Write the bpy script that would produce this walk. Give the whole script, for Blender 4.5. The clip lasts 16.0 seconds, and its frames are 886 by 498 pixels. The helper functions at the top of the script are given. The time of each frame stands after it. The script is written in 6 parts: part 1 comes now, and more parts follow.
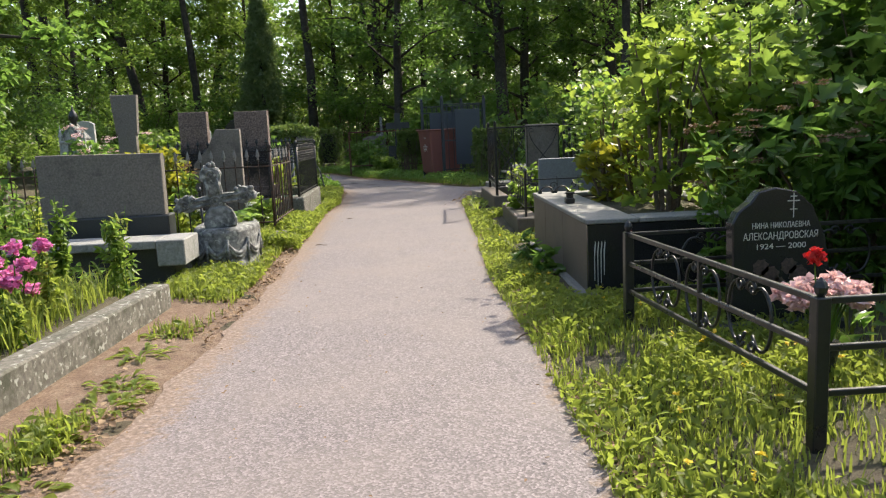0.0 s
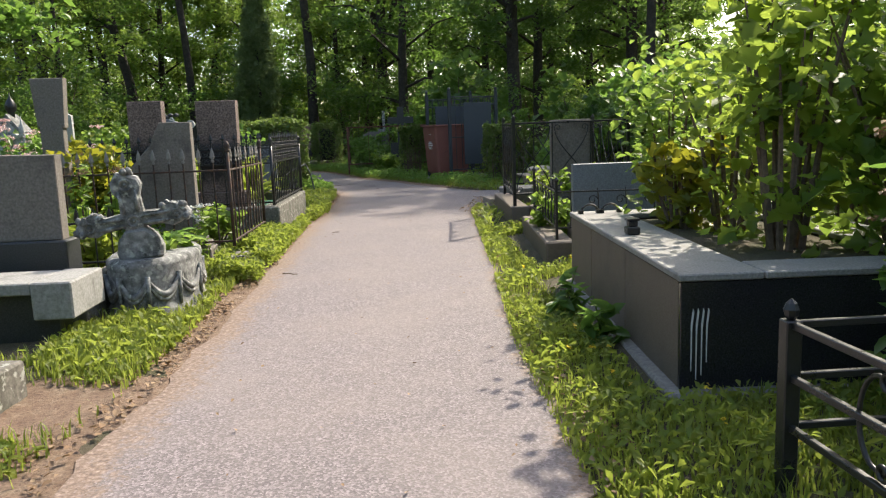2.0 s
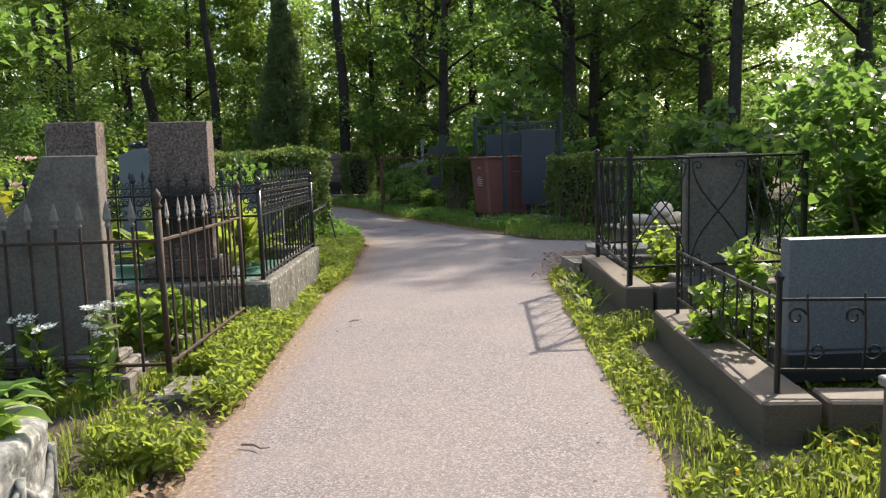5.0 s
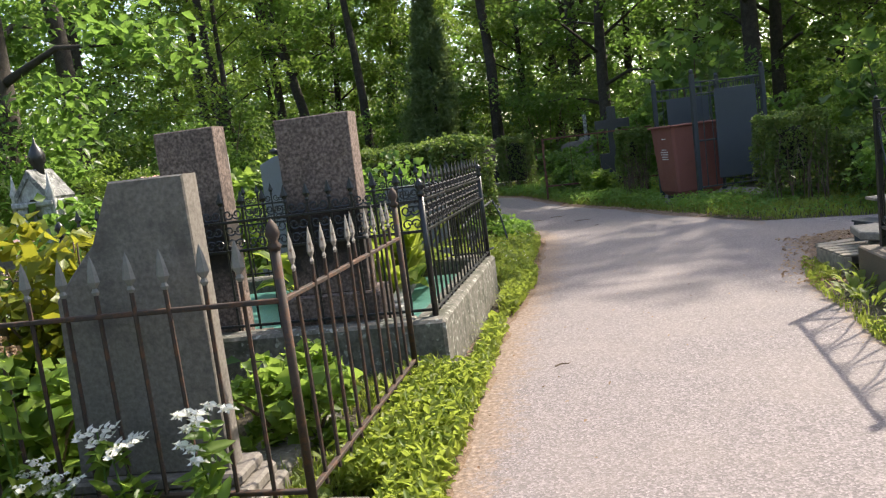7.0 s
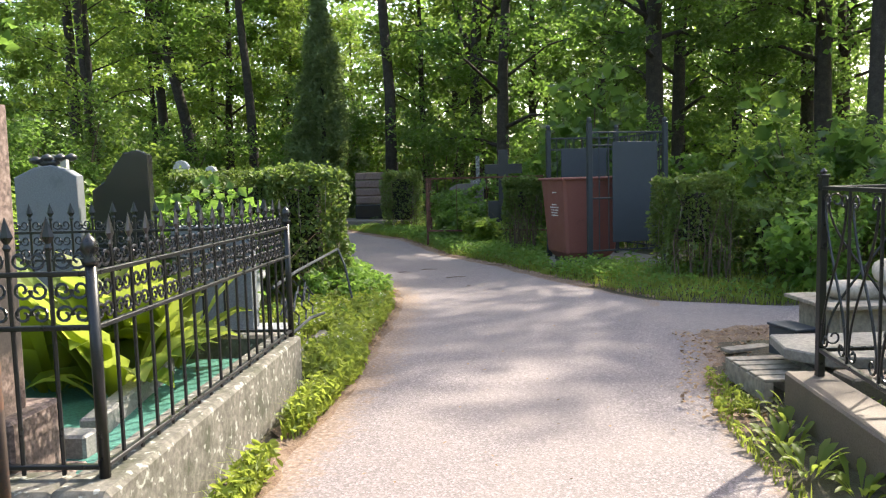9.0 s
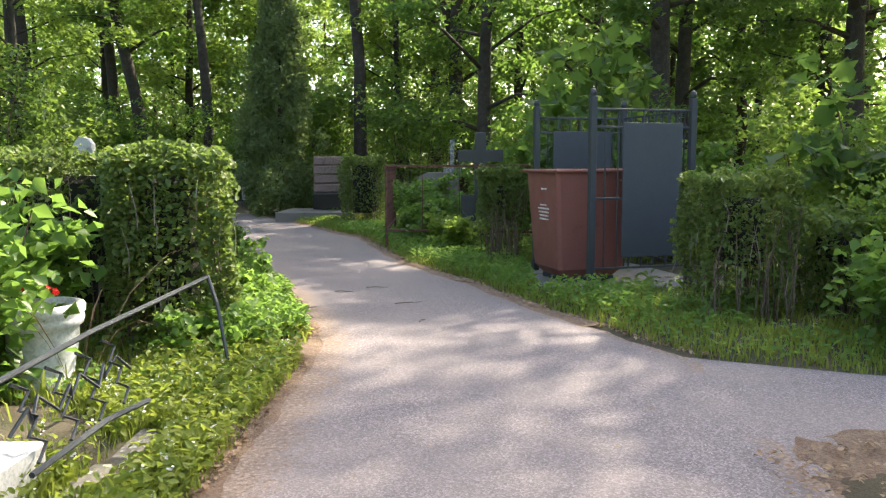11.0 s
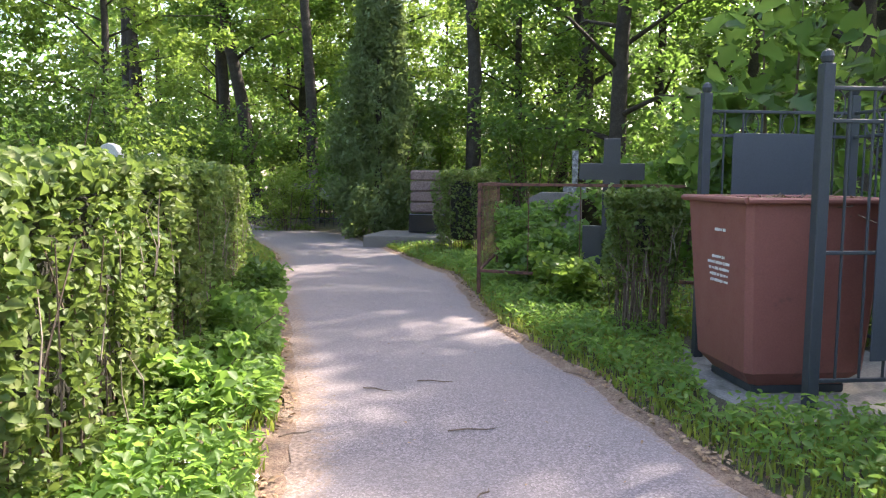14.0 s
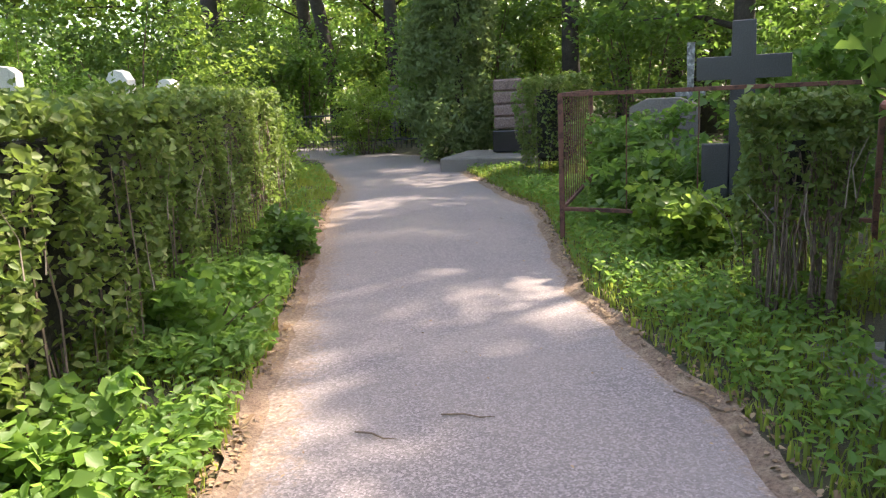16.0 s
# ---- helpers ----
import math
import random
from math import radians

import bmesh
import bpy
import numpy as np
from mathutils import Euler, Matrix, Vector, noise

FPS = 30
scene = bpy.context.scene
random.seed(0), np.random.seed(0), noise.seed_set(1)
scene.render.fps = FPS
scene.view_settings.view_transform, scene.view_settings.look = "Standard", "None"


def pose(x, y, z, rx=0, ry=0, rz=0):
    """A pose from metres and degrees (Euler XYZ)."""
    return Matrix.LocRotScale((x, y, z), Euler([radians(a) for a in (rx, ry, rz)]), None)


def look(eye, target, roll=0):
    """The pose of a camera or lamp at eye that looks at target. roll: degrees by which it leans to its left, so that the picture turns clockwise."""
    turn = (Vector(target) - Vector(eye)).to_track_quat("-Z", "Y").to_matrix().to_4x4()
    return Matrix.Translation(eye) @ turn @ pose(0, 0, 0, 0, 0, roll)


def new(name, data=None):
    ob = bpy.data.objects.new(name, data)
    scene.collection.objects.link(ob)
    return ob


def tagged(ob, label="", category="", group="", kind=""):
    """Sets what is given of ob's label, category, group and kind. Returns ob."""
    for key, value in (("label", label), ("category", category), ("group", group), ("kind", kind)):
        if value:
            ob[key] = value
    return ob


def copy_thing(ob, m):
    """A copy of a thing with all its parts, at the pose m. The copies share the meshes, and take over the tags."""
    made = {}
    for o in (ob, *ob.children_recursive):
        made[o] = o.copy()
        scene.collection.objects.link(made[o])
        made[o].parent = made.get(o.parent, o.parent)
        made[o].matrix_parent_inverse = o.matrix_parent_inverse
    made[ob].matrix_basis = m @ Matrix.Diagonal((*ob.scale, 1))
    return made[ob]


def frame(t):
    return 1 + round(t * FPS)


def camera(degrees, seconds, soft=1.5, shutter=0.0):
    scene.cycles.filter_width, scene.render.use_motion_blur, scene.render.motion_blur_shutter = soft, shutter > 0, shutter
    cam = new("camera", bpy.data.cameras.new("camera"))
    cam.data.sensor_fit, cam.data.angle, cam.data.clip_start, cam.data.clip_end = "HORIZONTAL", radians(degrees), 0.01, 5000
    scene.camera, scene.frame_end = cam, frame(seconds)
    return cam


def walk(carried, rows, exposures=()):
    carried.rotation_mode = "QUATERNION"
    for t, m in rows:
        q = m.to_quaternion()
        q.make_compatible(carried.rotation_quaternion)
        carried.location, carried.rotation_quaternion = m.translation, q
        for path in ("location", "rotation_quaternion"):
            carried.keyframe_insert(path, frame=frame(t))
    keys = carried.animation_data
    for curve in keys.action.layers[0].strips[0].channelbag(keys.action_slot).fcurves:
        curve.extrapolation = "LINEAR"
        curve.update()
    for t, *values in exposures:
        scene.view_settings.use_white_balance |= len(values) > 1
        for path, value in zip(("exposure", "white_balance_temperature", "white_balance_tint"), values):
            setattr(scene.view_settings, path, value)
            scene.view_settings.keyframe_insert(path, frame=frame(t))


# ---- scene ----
cam = camera(60.8, 16.0, soft=1.2)
PATH = [
    (0, (0.314, 1.493, 1.279), (0.451, 3.465, 0.977), -2.6),
    (0.5, (0.39, 1.998, 1.277), (0.562, 3.964, 0.951), -3.0),
    (1, (0.408, 2.532, 1.273), (0.564, 4.499, 0.944), -1.9),
    (1.5, (0.485, 3.051, 1.279), (0.638, 5.013, 0.924), -2.2),
    (2, (0.484, 3.607, 1.292), (0.604, 5.579, 0.979), -2.1),
    (2.5, (0.522, 4.155, 1.294), (0.628, 6.126, 0.968), -2.0),
    (3, (0.484, 4.739, 1.311), (0.546, 6.711, 0.984), -2.0),
    (3.5, (0.465, 5.306, 1.323), (0.53, 7.277, 0.988), -1.9),
    (3.7, (0.451, 5.545, 1.351), (0.523, 7.52, 1.045), -1.4),
    (5.8, (0.126, 7.799, 1.375), (0.061, 9.785, 1.146), -3.4),
    (6, (0.028, 7.972, 1.371), (-0.106, 9.954, 1.141), -3.6),
    (6.5, (-0.048, 8.368, 1.397), (-0.372, 10.326, 1.148), -5.4),
    (7, (-0.086, 8.785, 1.407), (-0.459, 10.734, 1.159), -7.2),
    (7.5, (-0.025, 9.251, 1.416), (-0.356, 11.208, 1.17), -6.6),
    (8, (0.037, 9.797, 1.431), (-0.234, 11.767, 1.218), -4.9),
    (8.5, (0.178, 10.299, 1.424), (0.032, 12.284, 1.222), -3.6),
    (9, (0.296, 10.831, 1.434), (0.19, 12.819, 1.249), -1.5),
    (9.2, (0.349, 11.124, 1.414), (0.276, 13.114, 1.229), -0.3),
    (11.3, (0.572, 14.103, 1.487), (0.513, 16.087, 1.242), -0.4),
    (11.5, (0.61, 14.305, 1.496), (0.551, 16.288, 1.24), -0.9),
    (12, (0.565, 14.867, 1.525), (0.477, 16.852, 1.294), -0.8),
    (12.5, (0.598, 15.465, 1.539), (0.417, 17.444, 1.309), -0.3),
    (13, (0.622, 16.072, 1.55), (0.344, 18.043, 1.362), -0.0),
    (13.5, (0.681, 16.653, 1.611), (0.379, 18.621, 1.419), -1.2),
    (14, (0.594, 17.271, 1.514), (0.196, 19.222, 1.327), 0.4),
    (14.5, (0.611, 17.853, 1.508), (0.102, 19.775, 1.29), 0.2),
    (15, (0.571, 18.429, 1.517), (-0.062, 20.313, 1.297), -0.3),
    (15.5, (0.577, 18.896, 1.553), (-0.087, 20.768, 1.321), -2.1),
    (16, (0.532, 19.421, 1.549), (-0.14, 21.259, 1.136), -3.0),
]
walk(cam, [(t, look(eye, target, roll)) for t, eye, target, roll in PATH],
     exposures=((0.0, 1.32, 7100, 9), (3.5, 1.39, 7100, 9), (7.0, 1.58, 7100, 10), (9.0, 2.07, 7150, 10), (11.5, 2.45, 7450, 10), (12.5, 2.58, 6950, 12), (14.0, 2.74, 6950, 18), (15.4, 2.77, 6950, 17), (16.0, 2.82, 7600, 15)))

# ---- light ----
SUN_DIR = Vector((0.64, 0.71, 0.92)).normalized()
world = bpy.data.worlds.new("sky")
scene.world = world
world.use_nodes = True
wn = world.node_tree.nodes
sky = wn.new("ShaderNodeTexSky")
sky.sky_type, sky.sun_disc = "NISHITA", False
sky.sun_elevation = math.asin(SUN_DIR.z)
sky.sun_rotation = math.atan2(SUN_DIR.x, SUN_DIR.y)
sky.air_density, sky.dust_density, sky.ozone_density = 1.0, 2.5, 1.0
world.node_tree.links.new(sky.outputs[0], wn["Background"].inputs[0])
wn["Background"].inputs[1].default_value = 0.15
sun_data = bpy.data.lights.new("sun", "SUN")
sun_data.energy, sun_data.angle, sun_data.color = 2.9, radians(0.8), (1.0, 0.95, 0.86)
sun = new("sun", sun_data)
sun.matrix_world = look(SUN_DIR * 60, (0, 0, 0))


# ---- mesh building ----
class Shape:
    """Vertices and faces gathered for one mesh."""

    def __init__(self):
        self.v, self.f = [], []

    def add(self, verts, faces, m=None):
        n = len(self.v)
        self.v += [tuple(m @ Vector(p)) if m else tuple(p) for p in verts]
        self.f += [tuple(i + n for i in f) for f in faces]
        return self

    def box(self, x0, x1, y0, y1, z0, z1, c=0.01, m=None):
        """A box with chamfered edges."""
        c = min(c, (x1 - x0) * 0.45, (y1 - y0) * 0.45, (z1 - z0) * 0.45)
        lo, hi = (x0, y0, z0), (x1, y1, z1)
        verts, index = [], {}
        for sx in (0, 1):
            for sy in (0, 1):
                for sz in (0, 1):
                    s = (sx, sy, sz)
                    for a in range(3):
                        p = []
                        for k in range(3):
                            d = 0 if k == a else c
                            p.append(hi[k] - d if s[k] else lo[k] + d)
                        index[s, a] = len(verts)
                        verts.append(p)
        faces = []
        for a in range(3):
            b, d = (a + 1) % 3, (a + 2) % 3
            for e in (0, 1):
                ring = []
                for u, w in ((0, 0), (1, 0), (1, 1), (0, 1)):
                    s = [0, 0, 0]
                    s[a], s[b], s[d] = e, u, w
                    ring.append(index[tuple(s), a])
                faces.append(ring if e else ring[::-1])
            for u in (0, 1):
                for w in (0, 1):
                    s0, s1 = [0, 0, 0], [0, 0, 0]
                    s0[b], s0[d], s1[b], s1[d], s1[a] = u, w, u, w, 1
                    faces.append([index[tuple(s0), b], index[tuple(s1), b], index[tuple(s1), d], index[tuple(s0), d]])
        for s in {k[0] for k in index}:
            faces.append([index[s, 0], index[s, 1], index[s, 2]])
        return self.add(verts, faces, m)

    def tube(self, pts, r, n=6, m=None):
        """A round bar along points, radius r or one radius a point."""
        pts = [Vector(p) for p in pts]
        rs = r if isinstance(r, (list, tuple)) else [r] * len(pts)
        verts, faces = [], []
        ref = Vector((0.13, 0.31, 0.94))
        for i, p in enumerate(pts):
            d = (pts[min(i + 1, len(pts) - 1)] - pts[max(i - 1, 0)]).normalized()
            if abs(d.dot(ref)) > 0.95:
                ref = Vector((0.9, 0.2, 0.1))
            u = d.cross(ref).normalized()
            w = d.cross(u)
            for k in range(n):
                a = 2 * math.pi * k / n
                verts.append(p + (u * math.cos(a) + w * math.sin(a)) * rs[i])
        for i in range(len(pts) - 1):
            for k in range(n):
                faces.append((i * n + k, i * n + (k + 1) % n, (i + 1) * n + (k + 1) % n, (i + 1) * n + k))
        faces.append(tuple(range(n))[::-1])
        faces.append(tuple(range((len(pts) - 1) * n, len(pts) * n)))
        return self.add(verts, faces, m)

    def lathe(self, profile, n=12, m=None, sx=1.0, sy=1.0):
        """A turned body from (radius, height) pairs."""
        verts = [(r * math.cos(2 * math.pi * k / n) * sx, r * math.sin(2 * math.pi * k / n) * sy, z) for r, z in profile for k in range(n)]
        faces = [(i * n + k, i * n + (k + 1) % n, (i + 1) * n + (k + 1) % n, (i + 1) * n + k) for i in range(len(profile) - 1) for k in range(n)]
        faces.append(tuple(range(n))[::-1])
        faces.append(tuple(range((len(profile) - 1) * n, len(profile) * n)))
        return self.add(verts, faces, m)

    def slab(self, outline, y0, y1, c=0.008, m=None):
        """An upright plate: its outline in x and z (anticlockwise from the front), from y0 to y1, with chamfered rims."""
        n = len(outline)
        cx, cz = sum(p[0] for p in outline) / n, sum(p[1] for p in outline) / n
        def inset(p):
            d = math.hypot(p[0] - cx, p[1] - cz)
            return p[0] + (cx - p[0]) / d * c, p[1] + (cz - p[1]) / d * c
        verts = [(*inset(p), 0) for p in outline]
        verts = [(x, y0, z) for x, z, _ in verts]
        verts += [(x, y0 + c, z) for x, z in outline] + [(x, y1 - c, z) for x, z in outline]
        verts += [(inset(p)[0], y1, inset(p)[1]) for p in outline]
        faces = [tuple(range(n)), tuple(range(3 * n, 4 * n))[::-1]]
        for r in range(3):
            for k in range(n):
                faces.append((r * n + k, (r + 1) * n + k, (r + 1) * n + (k + 1) % n, r * n + (k + 1) % n))
        return self.add(verts, faces, m)

    def mesh(self, name, mat, smooth=False):
        me = bpy.data.meshes.new(name)
        me.from_pydata(self.v, [], self.f)
        bm = bmesh.new()
        bm.from_mesh(me)
        bmesh.ops.recalc_face_normals(bm, faces=bm.faces)
        bm.to_mesh(me)
        bm.free()
        me.materials.append(mat)
        if smooth:
            me.polygons.foreach_set("use_smooth", [True] * len(me.polygons))
        return me


def part(name, shape, material, parent=None, label="", smooth=False, m=None):
    """One mesh object, a part of parent where one is given."""
    me = shape if isinstance(shape, bpy.types.Mesh) else shape.mesh(name, material, smooth)
    ob = new(name, me)
    if parent:
        ob.parent = parent
    if m:
        ob.matrix_basis = m
    return tagged(ob, label)


def thing(name, m, label, category, group="", kind=""):
    """An Empty at the base of a thing, to parent its parts."""
    ob = new(name)
    ob.empty_display_size = 0.1
    ob.matrix_basis = m
    return tagged(ob, label, category, group, kind)


def tris(name, verts, faces, mat):
    """A mesh of triangles from numpy arrays."""
    me = bpy.data.meshes.new(name)
    me.vertices.add(len(verts))
    me.vertices.foreach_set("co", np.ascontiguousarray(verts, np.float32).ravel())
    me.loops.add(len(faces) * 3)
    me.loops.foreach_set("vertex_index", np.ascontiguousarray(faces, np.int32).ravel())
    me.polygons.add(len(faces))
    me.polygons.foreach_set("loop_start", np.arange(len(faces), dtype=np.int32) * 3)
    me.update(calc_edges=True)
    me.materials.append(mat)
    return me


KITE = ((0.0, 0.0), (0.42, 1.0), (1.0, 0.0))
OVATE = ((0.0, 0.0), (0.22, 0.78), (0.5, 1.0), (0.78, 0.6), (1.0, 0.0))
MAPLE = ((0.0, 0.0), (0.02, 0.7), (0.25, 0.62), (0.42, 1.25), (0.55, 0.62), (0.74, 0.66), (1.0, 0.0))


def leaf_cloud(rng, p, size, up=0.6, aspect=0.62, fold=0.16, outline=KITE):
    """Folded leaves at the points p, by half their outline (along, across): vertices and triangles."""
    n = len(p)
    size = np.broadcast_to(np.asarray(size, float), (n,))[:, None] * rng.uniform(0.65, 1.3, (n, 1))
    nor = rng.normal(0, 1, (n, 3))
    nor[:, 2] = np.abs(nor[:, 2]) + up
    nor /= np.linalg.norm(nor, axis=1)[:, None]
    t = np.cross(nor, rng.normal(0, 1, (n, 3)))
    t /= np.linalg.norm(t, axis=1)[:, None]
    b = np.cross(nor, t)
    rim = list(outline) + [(u, -w) for u, w in outline[-2:0:-1]]
    verts = []
    for u, w in rim:
        verts.append(p + t * size * (u - 0.5) + b * size * aspect * 0.5 * w + nor * size * (fold * abs(w) - 0.12 * u * u))
    m = len(rim)
    verts = np.stack(verts, 1).reshape(-1, 3)
    k = np.arange(n)[:, None] * m
    faces = np.concatenate([k + [0, a, a + 1] for a in range(1, m - 1)], 1).reshape(-1, 3)
    return verts, faces


def blade_cloud(rng, p, height, width, lean=0.45):
    """Bent grass blades at the points p."""
    n = len(p)
    h = np.broadcast_to(np.asarray(height, float), (n,))[:, None] * rng.uniform(0.5, 1.3, (n, 1))
    a = rng.uniform(0, 2 * math.pi, n)
    d = np.stack([np.cos(a), np.sin(a), np.zeros(n)], 1)
    s = np.stack([-np.sin(a), np.cos(a), np.zeros(n)], 1) * width * rng.uniform(0.7, 1.4, (n, 1))
    bend = rng.uniform(0.2, 1.0, (n, 1)) * lean
    up = np.array([0, 0, 1.0])
    mid = p + up * h * 0.6 + d * h * bend * 0.35
    tip = p + up * h * (1 - bend * 0.35) + d * h * bend
    verts = np.stack([p - s, p + s, mid + s * 0.8, mid - s * 0.8, tip], 1).reshape(-1, 3)
    k = np.arange(n)[:, None] * 5
    faces = np.concatenate([k + [0, 1, 2], k + [0, 2, 3], k + [3, 2, 4]], 1).reshape(-1, 3)
    return verts, faces


# ---- materials ----
def material(name):
    mat = bpy.data.materials.new(name)
    mat.use_nodes = True
    nt = mat.node_tree
    return mat, nt, nt.nodes["Principled BSDF"]


def node(nt, kind, **values):
    n = nt.nodes.new(kind)
    for key, value in values.items():
        n.inputs[key.replace("_", " ")].default_value = value
    return n


def ramp(nt, source, stops):
    r = nt.nodes.new("ShaderNodeValToRGB")
    while len(r.color_ramp.elements) < len(stops):
        r.color_ramp.elements.new(0.5)
    for e, (pos, col) in zip(r.color_ramp.elements, stops):
        e.position, e.color = pos, (*col, 1)
    nt.links.new(source, r.inputs[0])
    return r.outputs[0]


def mixed(nt, fac, a, b, mode="MIX"):
    n = nt.nodes.new("ShaderNodeMix")
    n.data_type, n.blend_type = "RGBA", mode
    for sock, value in ((n.inputs[0], fac), (n.inputs[6], a), (n.inputs[7], b)):
        if isinstance(value, bpy.types.NodeSocket):
            nt.links.new(value, sock)
        else:
            sock.default_value = value if isinstance(value, (int, float)) else (*value, 1)
    return n.outputs[2]


def coords(nt):
    return nt.nodes.new("ShaderNodeTexCoord").outputs["Object"]


def noise_at(nt, where, scale, detail=6.0, rough=0.6):
    n = node(nt, "ShaderNodeTexNoise", Scale=scale, Detail=detail, Roughness=rough)
    nt.links.new(where, n.inputs["Vector"])
    return n.outputs[0]


def bump(nt, bsdf, height, strength, distance=0.01):
    b = node(nt, "ShaderNodeBump", Strength=strength, Distance=distance)
    nt.links.new(height, b.inputs["Height"])
    nt.links.new(b.outputs[0], bsdf.inputs["Normal"])


def stone(name, dark, mid, light, grain=60.0, patch=3.0, rough=0.85, relief=0.5, stain=(0.08, 0.075, 0.06), stained=0.55, lichen=0.0):
    """Stone or concrete: speckled grain, cloudy patches, stains, some lichen."""
    mat, nt, b = material(name)
    w = coords(nt)
    fine, wide = noise_at(nt, w, grain, 3), noise_at(nt, w, patch, 8, 0.7)
    col = ramp(nt, fine, [(0.3, dark), (0.5, mid), (0.7, light)])
    spots = ramp(nt, wide, [(stained, (0, 0, 0)), (stained + 0.18, (1, 1, 1))])
    col = mixed(nt, spots, col, stain)
    if lichen:
        v = node(nt, "ShaderNodeTexNoise", Scale=22.0, Detail=4.0)
        nt.links.new(w, v.inputs["Vector"])
        col = mixed(nt, ramp(nt, v.outputs[0], [(0.62 - lichen * 0.1, (0, 0, 0)), (0.66, (0.7, 0.7, 0.7))]), col, (0.42, 0.43, 0.38))
    nt.links.new(col, b.inputs["Base Color"])
    nt.links.new(ramp(nt, wide, [(0.3, (rough,) * 3), (0.8, (min(1, rough + 0.15),) * 3)]), b.inputs["Roughness"])
    bump(nt, b, fine, relief, 0.004)
    return mat


def paint(name, colour, worn, rough=0.45, metallic=0.0, wear=0.62, scale=9.0, bumpy=0.25):
    """Painted or rusted metal with worn patches."""
    mat, nt, b = material(name)
    w = coords(nt)
    wide, fine = noise_at(nt, w, scale, 9, 0.7), noise_at(nt, w, 90.0, 3)
    col = mixed(nt, ramp(nt, wide, [(wear, (0, 0, 0)), (wear + 0.08, (1, 1, 1))]), mixed(nt, ramp(nt, fine, [(0.3, (0, 0, 0)), (0.7, (0.35,) * 3)]), colour, tuple(c * 1.5 + 0.01 for c in colour)), worn)
    nt.links.new(col, b.inputs["Base Color"])
    nt.links.new(ramp(nt, wide, [(0.3, (rough,) * 3), (0.75, (min(1, rough + 0.3),) * 3)]), b.inputs["Roughness"])
    b.inputs["Metallic"].default_value = metallic
    bump(nt, b, fine, bumpy, 0.002)
    return mat


def foliage(name, stops, through_colour, gloss=0.35, share=0.45):
    """Leaves that let light through, each of its own tint."""
    mat, nt, b = material(name)
    geo = nt.nodes.new("ShaderNodeNewGeometry")
    obj = nt.nodes.new("ShaderNodeObjectInfo")
    w = coords(nt)
    n = len(stops)
    col = ramp(nt, geo.outputs["Random Per Island"], [(i / max(1, n - 1), c) for i, c in enumerate(stops)])
    cloud = noise_at(nt, w, 1.3, 3)
    col = mixed(nt, ramp(nt, cloud, [(0.35, (0, 0, 0)), (0.7, (0.5,) * 3)]), col, stops[-1])
    col = mixed(nt, ramp(nt, obj.outputs["Random"], [(0, (0, 0, 0)), (1, (0.3,) * 3)]), col, stops[0])
    nt.links.new(col, b.inputs["Base Color"])
    b.inputs["Roughness"].default_value = gloss
    b.inputs["Specular IOR Level"].default_value = 0.35
    t = nt.nodes.new("ShaderNodeBsdfTranslucent")
    nt.links.new(mixed(nt, 0.7, col, through_colour), t.inputs[0])
    mix = nt.nodes.new("ShaderNodeMixShader")
    mix.inputs[0].default_value = share
    nt.links.new(b.outputs[0], mix.inputs[1])
    nt.links.new(t.outputs[0], mix.inputs[2])
    nt.links.new(mix.outputs[0], nt.nodes["Material Output"].inputs["Surface"])
    return mat


def plain(name, colour, rough=0.6, variation=0.25, scale=25.0):
    mat, nt, b = material(name)
    f = noise_at(nt, coords(nt), scale, 5)
    nt.links.new(ramp(nt, f, [(0.3, tuple(c * (1 - variation) for c in colour)), (0.7, tuple(min(1, c * (1 + variation)) for c in colour))]), b.inputs["Base Color"])
    b.inputs["Roughness"].default_value = rough
    bump(nt, b, f, 0.2, 0.003)
    return mat


